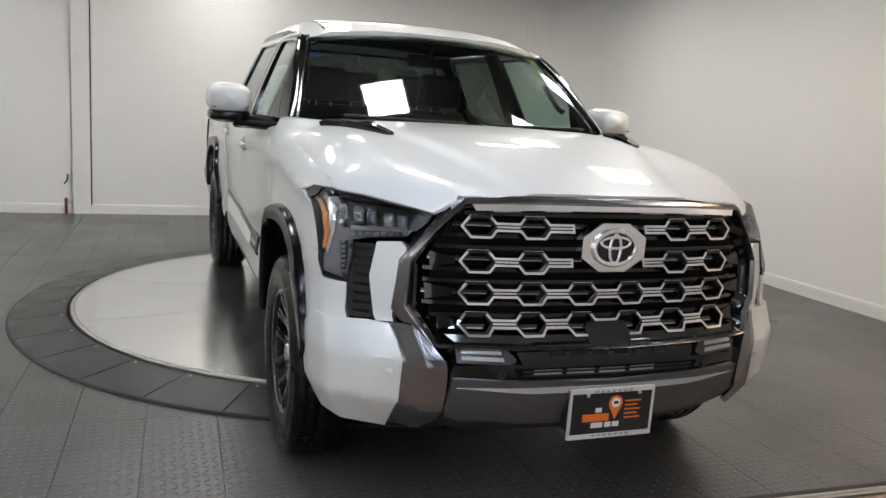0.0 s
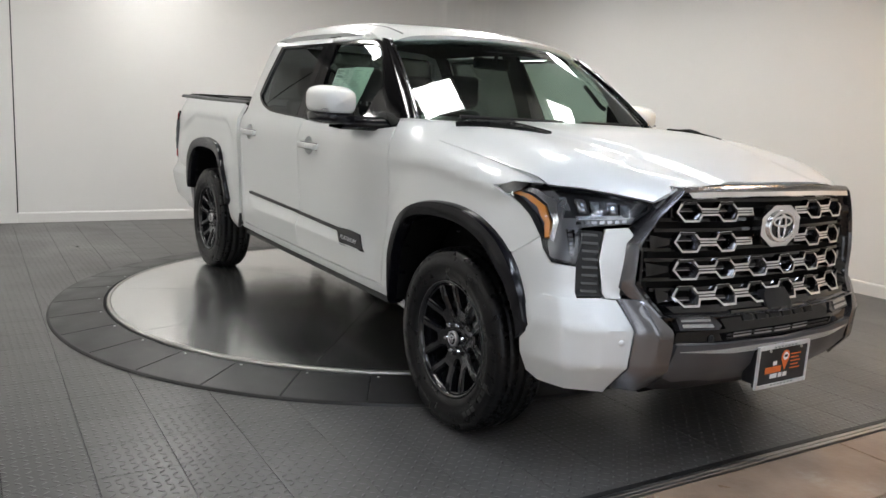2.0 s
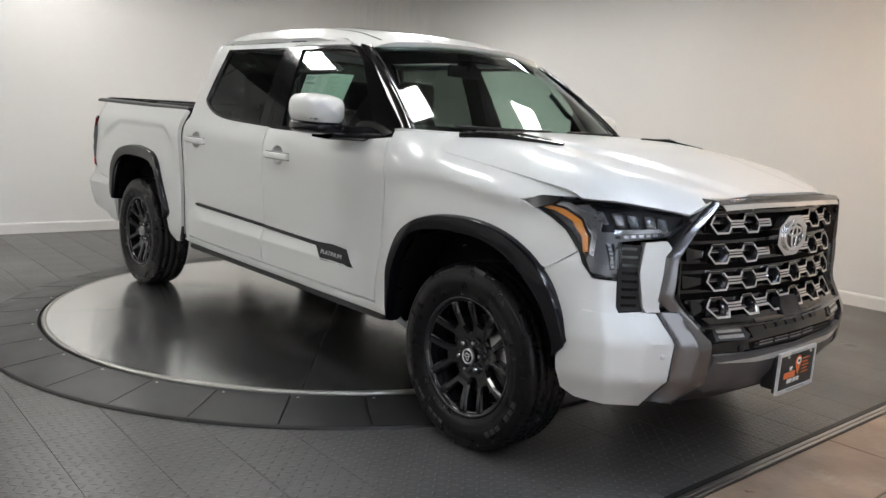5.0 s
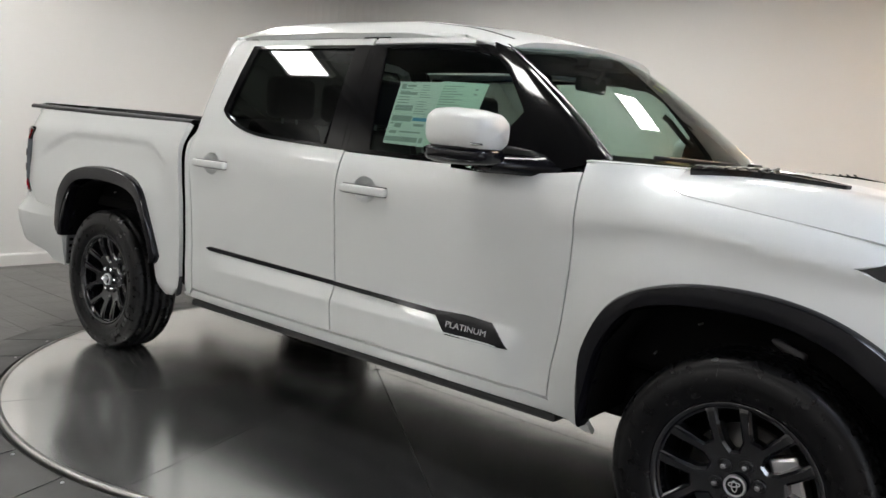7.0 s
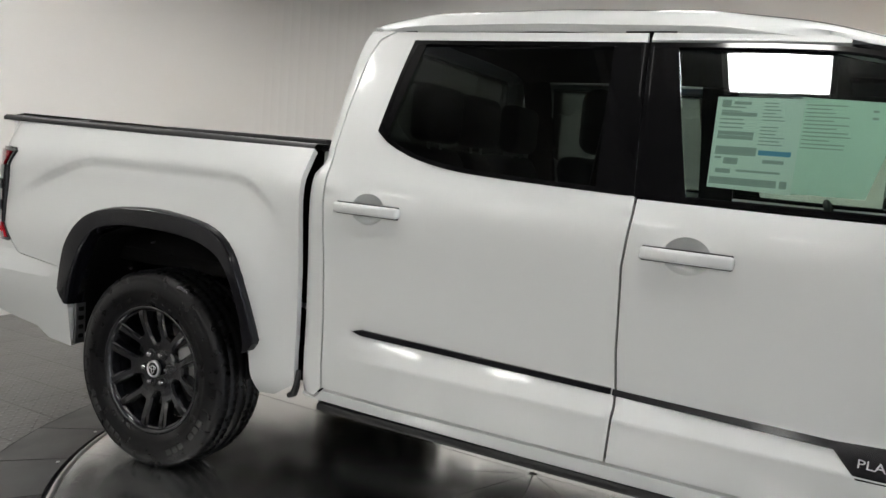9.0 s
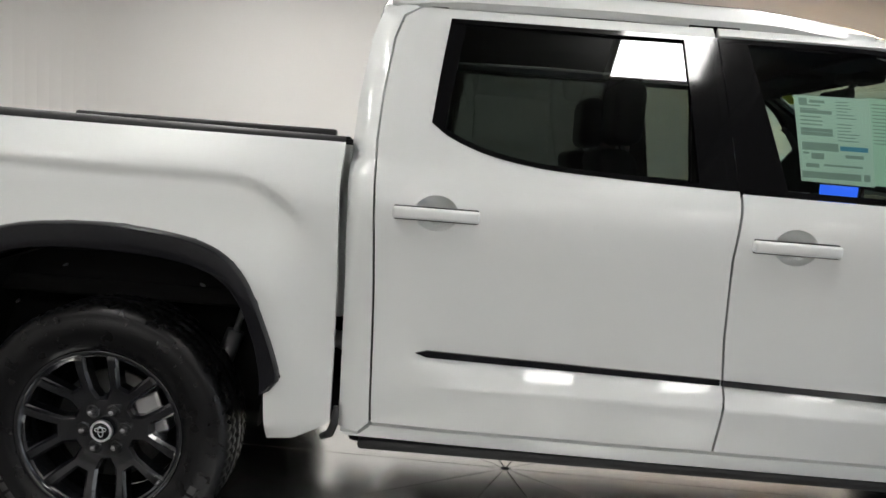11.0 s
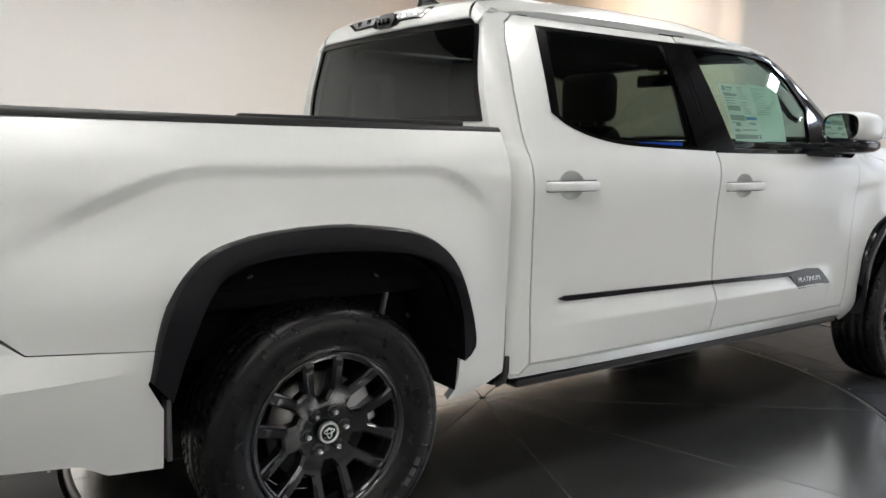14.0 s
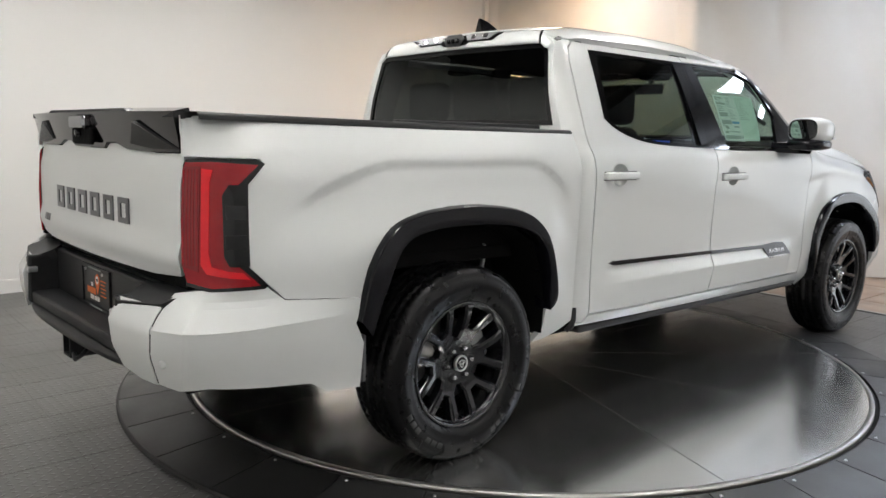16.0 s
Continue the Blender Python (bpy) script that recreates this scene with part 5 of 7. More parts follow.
def build_nose(s):
    out = (s * 0.5, -0.8, 0)
    # upper corner of the bumper, between wheel arch, lamp and vent
    corner = uy((-0.405, 0.872), (-0.5455, 0.962), (-0.571, 0.919), (-0.615, 0.872)) + ux((0.862, 0.866), (0.858, 0.744)) + uy((-0.60, 0.744), (-0.51, 0.69), (-0.48, 0.76), (-0.44, 0.82))
    part("bumper_upper_corner", sheet(corner, on_nose(s), (s, -0.3, 0), 0.025, 0.03, gap=0.001), PAINT, bumper)
    # lower corner: two facets
    low = uy((-0.53, 0.70), (-0.552, 0.62), (-0.50, 0.552), (-0.505, 0.42)) + uy((-0.56, 0.395)) + ux((0.80, 0.385), (0.712, 0.372), (0.706, 0.50), (0.702, 0.645), (0.737, 0.752), (0.80, 0.756), (0.86, 0.752)) + uy((-0.60, 0.752))
    creased(part("bumper_corner", sheet(low, on_nose(s, 0.006, 0.003), (s, -0.3, 0), 0.022, 0.04, lines=[[(NOSE_U[k] + d, z) for z in (0.44, 0.50, 0.58, 0.66, 0.73)] for k in (3, 4) for d in (-0.006, 0.006)]), PAINT, bumper, "white bumper corner"), 26)
    part("parking_sensor", moved(lathe([(0.001, 0.004), (0.010, 0.004), (0.012, 0.0), (0.012, -0.004)], 16, "y", False), Matrix.Translation((s * 0.742, -0.832, 0.60)) @ Matrix.Rotation(s * radians(28) + math.pi, 4, "Z")), PAINT, bumper)
    # white strip beside the grille surround
    strip_ = ux((0.772, 1.014), (0.770, 0.756), (0.722, 0.758), (0.712, 0.90), (0.690, 1.00), (0.705, 1.022))
    part("bumper_blade", sheet(strip_, on_nose(s, 0.012), out, 0.02, 0.05), PAINT, bumper)
    # vent with slats
    vent = ux((0.862, 1.0), (0.858, 0.756), (0.772, 0.756), (0.775, 1.0))
    v_ob = part("bumper_vent", sheet(vent, on_nose(s, -0.010), out, 0.03, 0.02), BLACK_SATIN, bumper, "black vent with honeycomb slats")
    for k in range(8):
        z = 0.775 + 0.03 * k
        slat = ux((0.843, z + 0.006), (0.842, z - 0.004), (0.794, z - 0.004), (0.794, z + 0.006))
        part("vent_slat", sheet(slat, on_nose(s, -0.005), out, 0.02, 0.006), BLACK_GLOSS, v_ob)
    # headlamp
    rear_edge = uy((-0.615, 0.876), (-0.571, 0.921), (-0.546, 0.963), (-0.534, 0.974), (-0.48, 1.030), (-0.40, 1.070), (-0.31, 1.099))
    lamp_line = uy((-0.24, 1.123), (-0.33, 1.148), (-0.47, 1.154)) + ux((0.80, 1.150), (0.70, 1.134), (0.617, 1.115), (0.632, 1.085), (0.695, 1.035), (0.80, 1.018), (0.838, 1.010), (0.842, 0.95), (0.862, 0.872)) + rear_edge
    lamp = part("headlamp", sheet(lamp_line, on_nose(s, -0.035), out, 0.025, 0.0), LAMP_HOUSING, truck, "LED headlamp in a dark housing with an amber marker")
    ob = part("lens", sheet(lamp_line, on_nose(s, 0.004), out, 0.025, 0.0), LENS, lamp)
    ob.visible_shadow = False
    wall_ = [on_nose(s, 0.004)(u, z) for u, z in lamp_line + lamp_line[:1]]
    deep = [on_nose(s, -0.037)(u, z) for u, z in lamp_line + lamp_line[:1]]
    part("lamp_rim", loft([wall_, deep], None, 0.0), BLACK_SATIN, lamp)
    amber = uy((-0.279, 1.106), (-0.36, 1.113), (-0.432, 1.106), (-0.519, 1.074), (-0.562, 1.021), (-0.575, 0.965), (-0.558, 0.958), (-0.541, 1.014), (-0.490, 1.066), (-0.400, 1.095))
    part("amber_marker", sheet(amber, on_nose(s, -0.006), out, 0.012, 0.02), AMBER, lamp, "amber side marker")
    bezel = uy((-0.43, 1.116), (-0.523, 1.082), (-0.568, 1.026), (-0.582, 0.965), (-0.575, 0.935), (-0.600, 0.892)) + ux((0.885, 0.882), (0.862, 0.884), (0.852, 0.95), (0.848, 1.006), (0.80, 1.022), (0.69, 1.040), (0.68, 1.056), (0.80, 1.046), (0.885, 1.038)) + uy((-0.588, 1.098), (-0.52, 1.132))
    part("daylight_strip", sheet(bezel, on_nose(s, -0.010), out, 0.015, 0.02), LAMP_SATIN, lamp, "satin grey daylight strip")
    edge = uy((-0.34, 1.121), (-0.44, 1.114), (-0.527, 1.081), (-0.572, 1.024), (-0.584, 0.955), (-0.603, 0.950), (-0.594, 1.030), (-0.552, 1.097), (-0.46, 1.131), (-0.36, 1.131))
    part("lamp_blade", sheet(edge, on_nose(s, -0.006), out, 0.012, 0.012), BEZEL, lamp, "bright brushed blade")
    ledge = ux((0.850, 1.050), (0.848, 1.036), (0.700, 1.052), (0.690, 1.064), (0.760, 1.060))
    part("lamp_blade", sheet(ledge, on_nose(s, -0.006), out, 0.015, 0.012), BEZEL, lamp)
    dark = ux((0.884, 1.000), (0.880, 0.905), (0.866, 0.905), (0.860, 0.96), (0.858, 1.000))
    part("guide_slot", sheet(dark, on_nose(s, -0.007), out, 0.02, 0.008), BLACK_GLOSS, lamp)
    for k in range(6):
        z = 0.918 + 0.0155 * k
        part("light_guide", sheet(ux((0.879, z + 0.005), (0.879, z - 0.004), (0.869, z - 0.004), (0.867, z + 0.005)), on_nose(s, -0.004), out, 0.02, 0.006), BEZEL, lamp)
    for k in range(7):
        x = 0.845 - 0.022 * k
        z = 1.022 + 0.0028 * k
        part("light_guide", sheet(ux((x + 0.007, z + 0.008), (x + 0.007, z - 0.003), (x - 0.007, z - 0.001), (x - 0.007, z + 0.010)), on_nose(s, -0.006), out, 0.02, 0.006), DARK_CHROME, lamp)
    tip = uy((-0.236, 1.123), (-0.33, 1.149), (-0.42, 1.152), (-0.385, 1.119), (-0.30, 1.094))
    part("lamp_tip", sheet(tip, on_nose(s, 0.008), out, 0.015, 0.012), FLARE, lamp)
    brow = uy((-0.27, 1.122), (-0.36, 1.141), (-0.47, 1.148)) + ux((0.80, 1.141), (0.70, 1.126), (0.635, 1.108), (0.70, 1.116), (0.80, 1.130)) + uy((-0.50, 1.138), (-0.36, 1.131))
    part("lamp_brow", sheet(brow, on_nose(s, -0.002), out, 0.02, 0.02), BLACK_GLOSS, lamp)
    tri_ = ux((0.890, 1.108), (0.858, 1.112), (0.860, 1.068), (0.868, 1.064))
    part("projector", sheet(tri_, on_nose(s, -0.010), out, 0.015, 0.02), LED_WHITE, lamp, "clear LED reflector")
    for k, x in enumerate((0.830, 0.792, 0.744, 0.708)):
        zc = 1.084 - 0.003 * k
        ring = lambda g: [(x + 0.0155 * g * math.copysign(abs(math.cos(a)) ** 0.5, math.cos(a)), zc + 0.0275 * g * math.copysign(abs(math.sin(a)) ** 0.5, math.sin(a))) for a in np.linspace(0, 2 * math.pi, 25)[:-1]]
        part("projector", sheet(ux(*ring(1.0)), on_nose(s, -0.014), out, 0.02, 0.02, holes=[ux(*ring(0.86))]), DARK_CHROME, lamp, "clear LED projector")
        eye = [[on_nose(s, h)(u, z) for u, z in ux(*(ring(g) + ring(g)[:1]))] for g, h in ((0.86, -0.016), (0.72, -0.007), (0.46, -0.002), (0.02, 0.0))]
        part("projector_eye", loft(eye, (s * 0.5, -0.8, 0), 0.0), PROJECTOR if k % 2 else LED_WHITE, lamp)
    # lower grey blade of the grille surround
    blade = ux((0.732, 0.758), (0.702, 0.645), (0.706, 0.50), (0.712, 0.40), (0.62, 0.395), (0.572, 0.44), (0.568, 0.60), (0.575, 0.66), (0.655, 0.76))
    crease = ux((0.66, 0.755), (0.625, 0.65), (0.635, 0.42))
    part("bumper_blade", sheet(blade, lambda u, z: on_nose(s, 0.038 - 0.024 * min(1.0, max(0.0, np.interp(z, [0.42, 0.65, 0.755], [c[0] for c in crease[::-1]]) - u) / 0.06) - 0.25 * max(0.0, u - np.interp(z, [0.42, 0.65, 0.755], [c[0] for c in crease[::-1]])))(u, z), out, 0.02, 0.05, lines=[crease]), GUNMETAL, bumper, "gunmetal bumper blade")
    # fog lamp
    fog = ux((0.545, 0.708), (0.545, 0.655), (0.37, 0.650), (0.35, 0.664), (0.385, 0.704))
    f_ob = part("fog_lamp", sheet(fog, on_nose(s, 0.012), (0, -1, 0), 0.03, 0.03), LAMP_HOUSING, bumper, "LED fog lamp with a clear lens")
    bright = ux((0.53, 0.699), (0.53, 0.664), (0.39, 0.660), (0.40, 0.694))
    part("fog_lens", sheet(bright, on_nose(s, 0.016), (0, -1, 0), 0.03, 0.006), LED_WHITE, f_ob)
    part("fog_bar", sheet(ux((0.53, 0.684), (0.53, 0.677), (0.39, 0.674), (0.395, 0.681)), on_nose(s, 0.019), (0, -1, 0), 0.03, 0.004), LAMP_HOUSING, f_ob)


both(build_nose)


def fy(x, z, push=0.0):
    """Depth of the front at a place across."""
    _, py, _ = nose(u_of_x(abs(x), z), z)
    return py - push


FY_X = np.linspace(0, 0.80, 41)
FY_Z = np.linspace(0.36, 1.22, 44)
FY_T = np.array([[fy(x, z) for z in FY_Z] for x in FY_X])


def front(push):
    def f(x, z):
        i = min(max(abs(x), 0.0), 0.7999) / 0.02
        j = (min(max(z, 0.36), 1.2199) - 0.36) / 0.02
        a, b = int(i), int(j)
        p, q = i - a, j - b
        y = (FY_T[a, b] * (1 - p) + FY_T[a + 1, b] * p) * (1 - q) + (FY_T[a, b + 1] * (1 - p) + FY_T[a + 1, b + 1] * p) * q
        return (x, y - push, z)
    return f


def mirrored(half):
    return half + [(-x, z) for x, z in reversed(half) if abs(x) > 1e-6]


OPENING = mirrored([(0.0, 1.142), (0.30, 1.142), (0.525, 1.132), (0.600, 1.045), (0.648, 0.955), (0.652, 0.835), (0.585, 0.728), (0.0, 0.722)])
INNER = inset(OPENING, -0.018)
OUTER = mirrored([(0.0, 1.192), (0.30, 1.190), (0.530, 1.180), (0.628, 1.083), (0.716, 0.965), (0.734, 0.800), (0.650, 0.700), (0.0, 0.690)])


def along(loop, step=0.03):
    """How many pieces each side of the loop is cut into."""
    return [max(1, int(math.dist(p, q) / step)) for p, q in zip(loop, loop[1:] + loop[:1])]


def band_points(loop, counts):
    return [(p[0] + (q[0] - p[0]) * k / n, p[1] + (q[1] - p[1]) * k / n) for p, q, n in zip(loop, loop[1:] + loop[:1], counts) for k in range(n)]


# the surround: a bright inner slope, a rounded ridge and a flat dark outer face
cuts = along(OUTER)
ring_in, ring_out = band_points(INNER, cuts), band_points(OUTER, cuts)
rows = []
for w, push in ((-0.04, -0.03), (0.0, 0.004), (0.36, 0.033), (0.42, 0.037), (0.50, 0.038), (0.92, 0.026), (0.98, 0.021), (1.0, 0.012), (1.0, -0.04)):
    rows.append([front(push)(p[0] + (q[0] - p[0]) * w, p[1] + (q[1] - p[1]) * w) for p, q in zip(ring_in, ring_out)])
creased(part("grille_surround", loft(rows, (0, -1, 0), 0.0, True), GUNMETAL, grille, "gunmetal grille surround"), 24)
part("grille_bevel", sheet(inset(INNER, -0.004), lambda x, z: front(0.022 - 0.05 * (0 if in_poly([(x, z)], inset(INNER, 0.006))[0] == False else 1))(x, z), (0, -1, 0), 0.02, 0.03, holes=[inset(OPENING, 0.004)]), BLACK_GLOSS, grille)
# chrome laid in for the bright reflection on the surround's inner bevel
top_bar = mirrored([(0.0, 1.176), (0.30, 1.174), (0.512, 1.164), (0.500, 1.143), (0.30, 1.149), (0.0, 1.151)])
part("grille_top_bar", sheet(top_bar, lambda x, z: front(0.028 + 0.55 * (1.176 - z))(x, z), (0, -1, 0), 0.03, 0.012), CHROME, grille, "chrome bar standing in for the bright inner bevel")
ROWS = [1.087, 0.972, 0.868, 0.768]


def opening_half(z):
    return float(np.interp(z, [0.728, 0.835, 0.955, 1.045, 1.132], [0.585, 0.652, 0.648, 0.600, 0.525])) - 0.012


def bar_strip(x0, x1, z, h, push, mat, name, thick=0.014):
    o = [(x0, z + h / 2), (x1, z + h / 2), (x1, z - h / 2), (x0, z - h / 2)]
    part(name, sheet(o, front(push), (0, -1, 0), 0.03, thick), mat, grille)


for k in range(11):
    z = 1.128 - 0.0375 * k
    w = opening_half(z)
    bar_strip(-w, w, z, 0.013, -0.020 if k % 3 else -0.012, BLACK_GLOSS, "grille_bar", 0.02)
    if k % 3 == 1:
        bar_strip(-w, w, z - 0.0045, 0.0035, -0.0185, DARK_CHROME, "grille_line", 0.003)


def hexagon(cx, cz, w, h):
    return [(cx - w, cz), (cx - w * 0.52, cz + h), (cx + w * 0.52, cz + h), (cx + w, cz), (cx + w * 0.52, cz - h), (cx - w * 0.52, cz - h)]


HEX_W, HEX_H, NECK = 0.066, 0.0365, 0.0135
JOIN = HEX_W - 0.48 * HEX_W * NECK / HEX_H


def row_outline(cs, z, stub0, stub1):
    """The outline of a run of hexagons joined by narrow necks; stubs are neck ends beside the badge."""
    top = []
    if stub0 is not None:
        top.append((stub0, z + NECK))
    for k, c in enumerate(cs):
        first = [(c - HEX_W, z)] if k == 0 and stub0 is None else [(c - JOIN, z + NECK)]
        last = [(c + HEX_W, z)] if k == len(cs) - 1 and stub1 is None else [(c + JOIN, z + NECK)]
        top += first + [(c - 0.52 * HEX_W, z + HEX_H), (c + 0.52 * HEX_W, z + HEX_H)] + last
    if stub1 is not None:
        top.append((stub1, z + NECK))
    return top + [(x, 2 * z - w) for x, w in reversed(top) if abs(w - z) > 1e-6]


for r, z in enumerate(ROWS):
    if r < 2:
        runs = [([-0.467, -0.28], None, -0.138), ([0.28, 0.467], 0.138, None)]
    else:
        runs = [([-0.467, -0.28, -0.0935, 0.0935, 0.28, 0.467], None, None)]
    for cs, s0, s1 in runs:
        o = row_outline(cs, z, s0, s1)
        row = part("honeycomb_bar", sheet(o, front(0.002), (0, -1, 0), 0.022, 0.03, holes=[hexagon(c, z, 0.049, 0.0262) for c in cs]), BLACK_GLOSS, grille, "gloss black honeycomb row with chrome edges")
        part("row_edge", sheet(inset(o, -0.001), lambda x, w, z=z: front(0.009 - 0.24 * (w - z))(x, w), (0, -1, 0), 0.02, 0.010, holes=[inset(o, 0.0065)]), GRILLE_CHROME, row)
        for c in cs:
            rows = [[front(d)(*q) for q in hexagon(c, z, w, h)] for w, h, d in ((0.050, 0.0268, 0.003), (0.046, 0.0240, -0.012), (0.044, 0.0225, -0.035))]
            me = loft(rows, (0, -1, 0), 0.0, True)
            me.polygons.foreach_set("use_smooth", [False] * len(me.polygons))
            part("hexagon_wall", me, DARK_CHROME, row)
        ends = list(zip(cs, cs[1:])) + ([(s0 - 0.054, cs[0])] if s0 is not None else []) + ([(cs[-1], s1 + 0.054)] if s1 is not None else [])
        for a, b in ends:
            part("neck_bar", sheet([(a + 0.054, z + 0.003), (b - 0.054, z + 0.003), (b - 0.054, z - 0.003), (a + 0.054, z - 0.003)], front(0.008), (0, -1, 0), 0.03, 0.008), GRILLE_CHROME, row)
    w = opening_half(z) - 0.004
    for k in (-1, 1):
        wing = [(k * 0.540, z + 0.010), (k * w, z + 0.026), (k * (w - 0.004), z - 0.026), (k * 0.540, z - 0.010)]
        part("grille_wing", sheet(wing, front(-0.006), (0, -1, 0), 0.03, 0.02), BLACK_GLOSS, grille)

# round badge in an eight-sided plate
emblem_y = FY_T[0, int((1.028 - 0.36) / 0.02)]
oct_ = [(0.135 * math.cos(a) * 0.98, 1.030 + 0.088 * math.sin(a) * 1.02) for a in np.linspace(math.pi / 8, 2 * math.pi + math.pi / 8, 9)[:-1]]
part("badge_plate", sheet(oct_, lambda x, z: (x, emblem_y - 0.030, z), (0, -1, 0), 0.03, 0.04), CHROME, grille, "eight-sided chrome badge plate")


def ring_y(cx, cz, rx, rz, y, r, mat, name, par, tilt_=0.0, n=40):
    pts = [(cx + rx * math.cos(a), y, cz + rz * math.sin(a)) for a in np.linspace(0, 2 * math.pi, n + 1)]
    verts, faces, m = [], [], 8
    for i in range(n):
        a = 2 * math.pi * i / n
        c = Vector((cx + rx * math.cos(a), y, cz + rz * math.sin(a)))
        d = Vector((math.cos(a), 0, math.sin(a)))
        for k in range(m):
            b = 2 * math.pi * k / m
            verts.append(c + d * r * math.cos(b) + Vector((0, 1, 0)) * r * 0.8 * math.sin(b))
    for i in range(n):
        for k in range(m):
            faces.append((i * m + k, i * m + (k + 1) % m, ((i + 1) % n) * m + (k + 1) % m, ((i + 1) % n) * m + k))
    return part(name, pydata(name, verts, faces), mat, par)


disc_o = [(0.083 * math.cos(a), 1.030 + 0.062 * math.sin(a)) for a in np.linspace(0, 2 * math.pi, 41)[:-1]]
part("badge_ground", sheet(disc_o, lambda x, z: (x, emblem_y - 0.033, z), (0, -1, 0), 0.02, 0.004), BLACK_GLOSS, grille)
ring_y(0, 1.030, 0.080, 0.058, emblem_y - 0.036, 0.009, CHROME, "badge_ring", grille)
ring_y(0, 1.048, 0.056, 0.019, emblem_y - 0.036, 0.0065, CHROME, "badge_shape", grille)
ring_y(0, 1.026, 0.021, 0.048, emblem_y - 0.036, 0.0065, CHROME, "badge_shape", grille)

# lower front: gloss panel with the raised model name as plain blocks, intake, grey valance, skid edge
panel = mirrored([(0.0, 0.735), (0.575, 0.735), (0.545, 0.712), (0.36, 0.712), (0.33, 0.650), (0.555, 0.645), (0.565, 0.600), (0.0, 0.590)])
part("bumper_panel", sheet(panel, front(0.008), (0, -1, 0), 0.03, 0.03), BLACK_GLOSS, bumper, "gloss black bumper panel")
for k in range(6):
    x = -0.200 + 0.08 * k
    o = [(x - 0.026, 0.700), (x + 0.026, 0.700), (x + 0.026, 0.672), (x - 0.026, 0.672)]
    part("name_block", sheet(o, front(0.014), (0, -1, 0), 0.03, 0.006), BLACK_SATIN, bumper, "dark raised name block")
cap = [(-0.080, 0.745), (-0.062, 0.778), (0.062, 0.778), (0.080, 0.745), (0.080, 0.70), (-0.080, 0.70)]
part("sensor_cover", sheet(cap, front(0.022), (0, -1, 0), 0.02, 0.04), BLACK_SATIN, grille, "black radar sensor cover")
intake = mirrored([(0.0, 0.638), (0.36, 0.634), (0.34, 0.604), (0.0, 0.600)])
part("lower_intake", sheet(intake, front(0.012), (0, -1, 0), 0.03, 0.02), DARK, bumper)
for k in range(2):
    z = 0.612 + 0.014 * k
    part("intake_bar", sheet([(-0.33, z + 0.003), (0.33, z + 0.003), (0.33, z - 0.003), (-0.33, z - 0.003)], front(0.017), (0, -1, 0), 0.03, 0.01), BLACK_SATIN, bumper)
for x in (-0.24, -0.12, 0.0, 0.12):
    part("intake_fin", sheet([(x - 0.05, 0.632), (x + 0.05, 0.632), (x + 0.05, 0.608), (x - 0.05, 0.608)], front(0.0145), (0, -1, 0), 0.03, 0.003), SILVER, bumper)
for x in (-0.40, 0.40):
    part("parking_sensor", moved(lathe([(0.001, 0.004), (0.012, 0.004), (0.015, 0.0), (0.015, -0.004)], 16, "y", False), Matrix.Translation((x, front(0.012)(x, 0.615)[1], 0.615)) @ Matrix.Rotation(math.pi, 4, "Z")), BLACK_SATIN, bumper)
val = mirrored([(0.0, 0.588), (0.562, 0.600), (0.572, 0.50), (0.56, 0.455), (0.50, 0.430), (0.40, 0.435), (0.30, 0.418), (0.0, 0.415)])
part("bumper_valance", sheet(val, lambda x, z: front(0.014 + 0.012 * ramp(0.53, 0.575, z))(x, z), (0, -1, 0), 0.03, 0.05, lines=[[(-0.56, 0.548), (0.56, 0.548)]]), GREY_METAL, bumper, "grey metal bumper valance")
edge_ = mirrored([(0.0, 0.592), (0.30, 0.594), (0.552, 0.604), (0.545, 0.572), (0.30, 0.556), (0.0, 0.553)])
# lighter metal stands in for light caught by the chamfer
part("valance_edge", sheet(edge_, lambda x, z: front(0.036 - 0.55 * (z - 0.553))(x, z), (0, -1, 0.5), 0.03, 0.02), BEZEL, bumper, "upper edge in lighter metal for the light on the chamfer")
chin = mirrored([(0.0, 0.425), (0.56, 0.46), (0.62, 0.405), (0.50, 0.375), (0.0, 0.37)])
part("skid_plate", sheet(chin, front(-0.02), (0, -1, 0), 0.05, 0.03), BLACK_SATIN, bumper, "black lower skid edge")


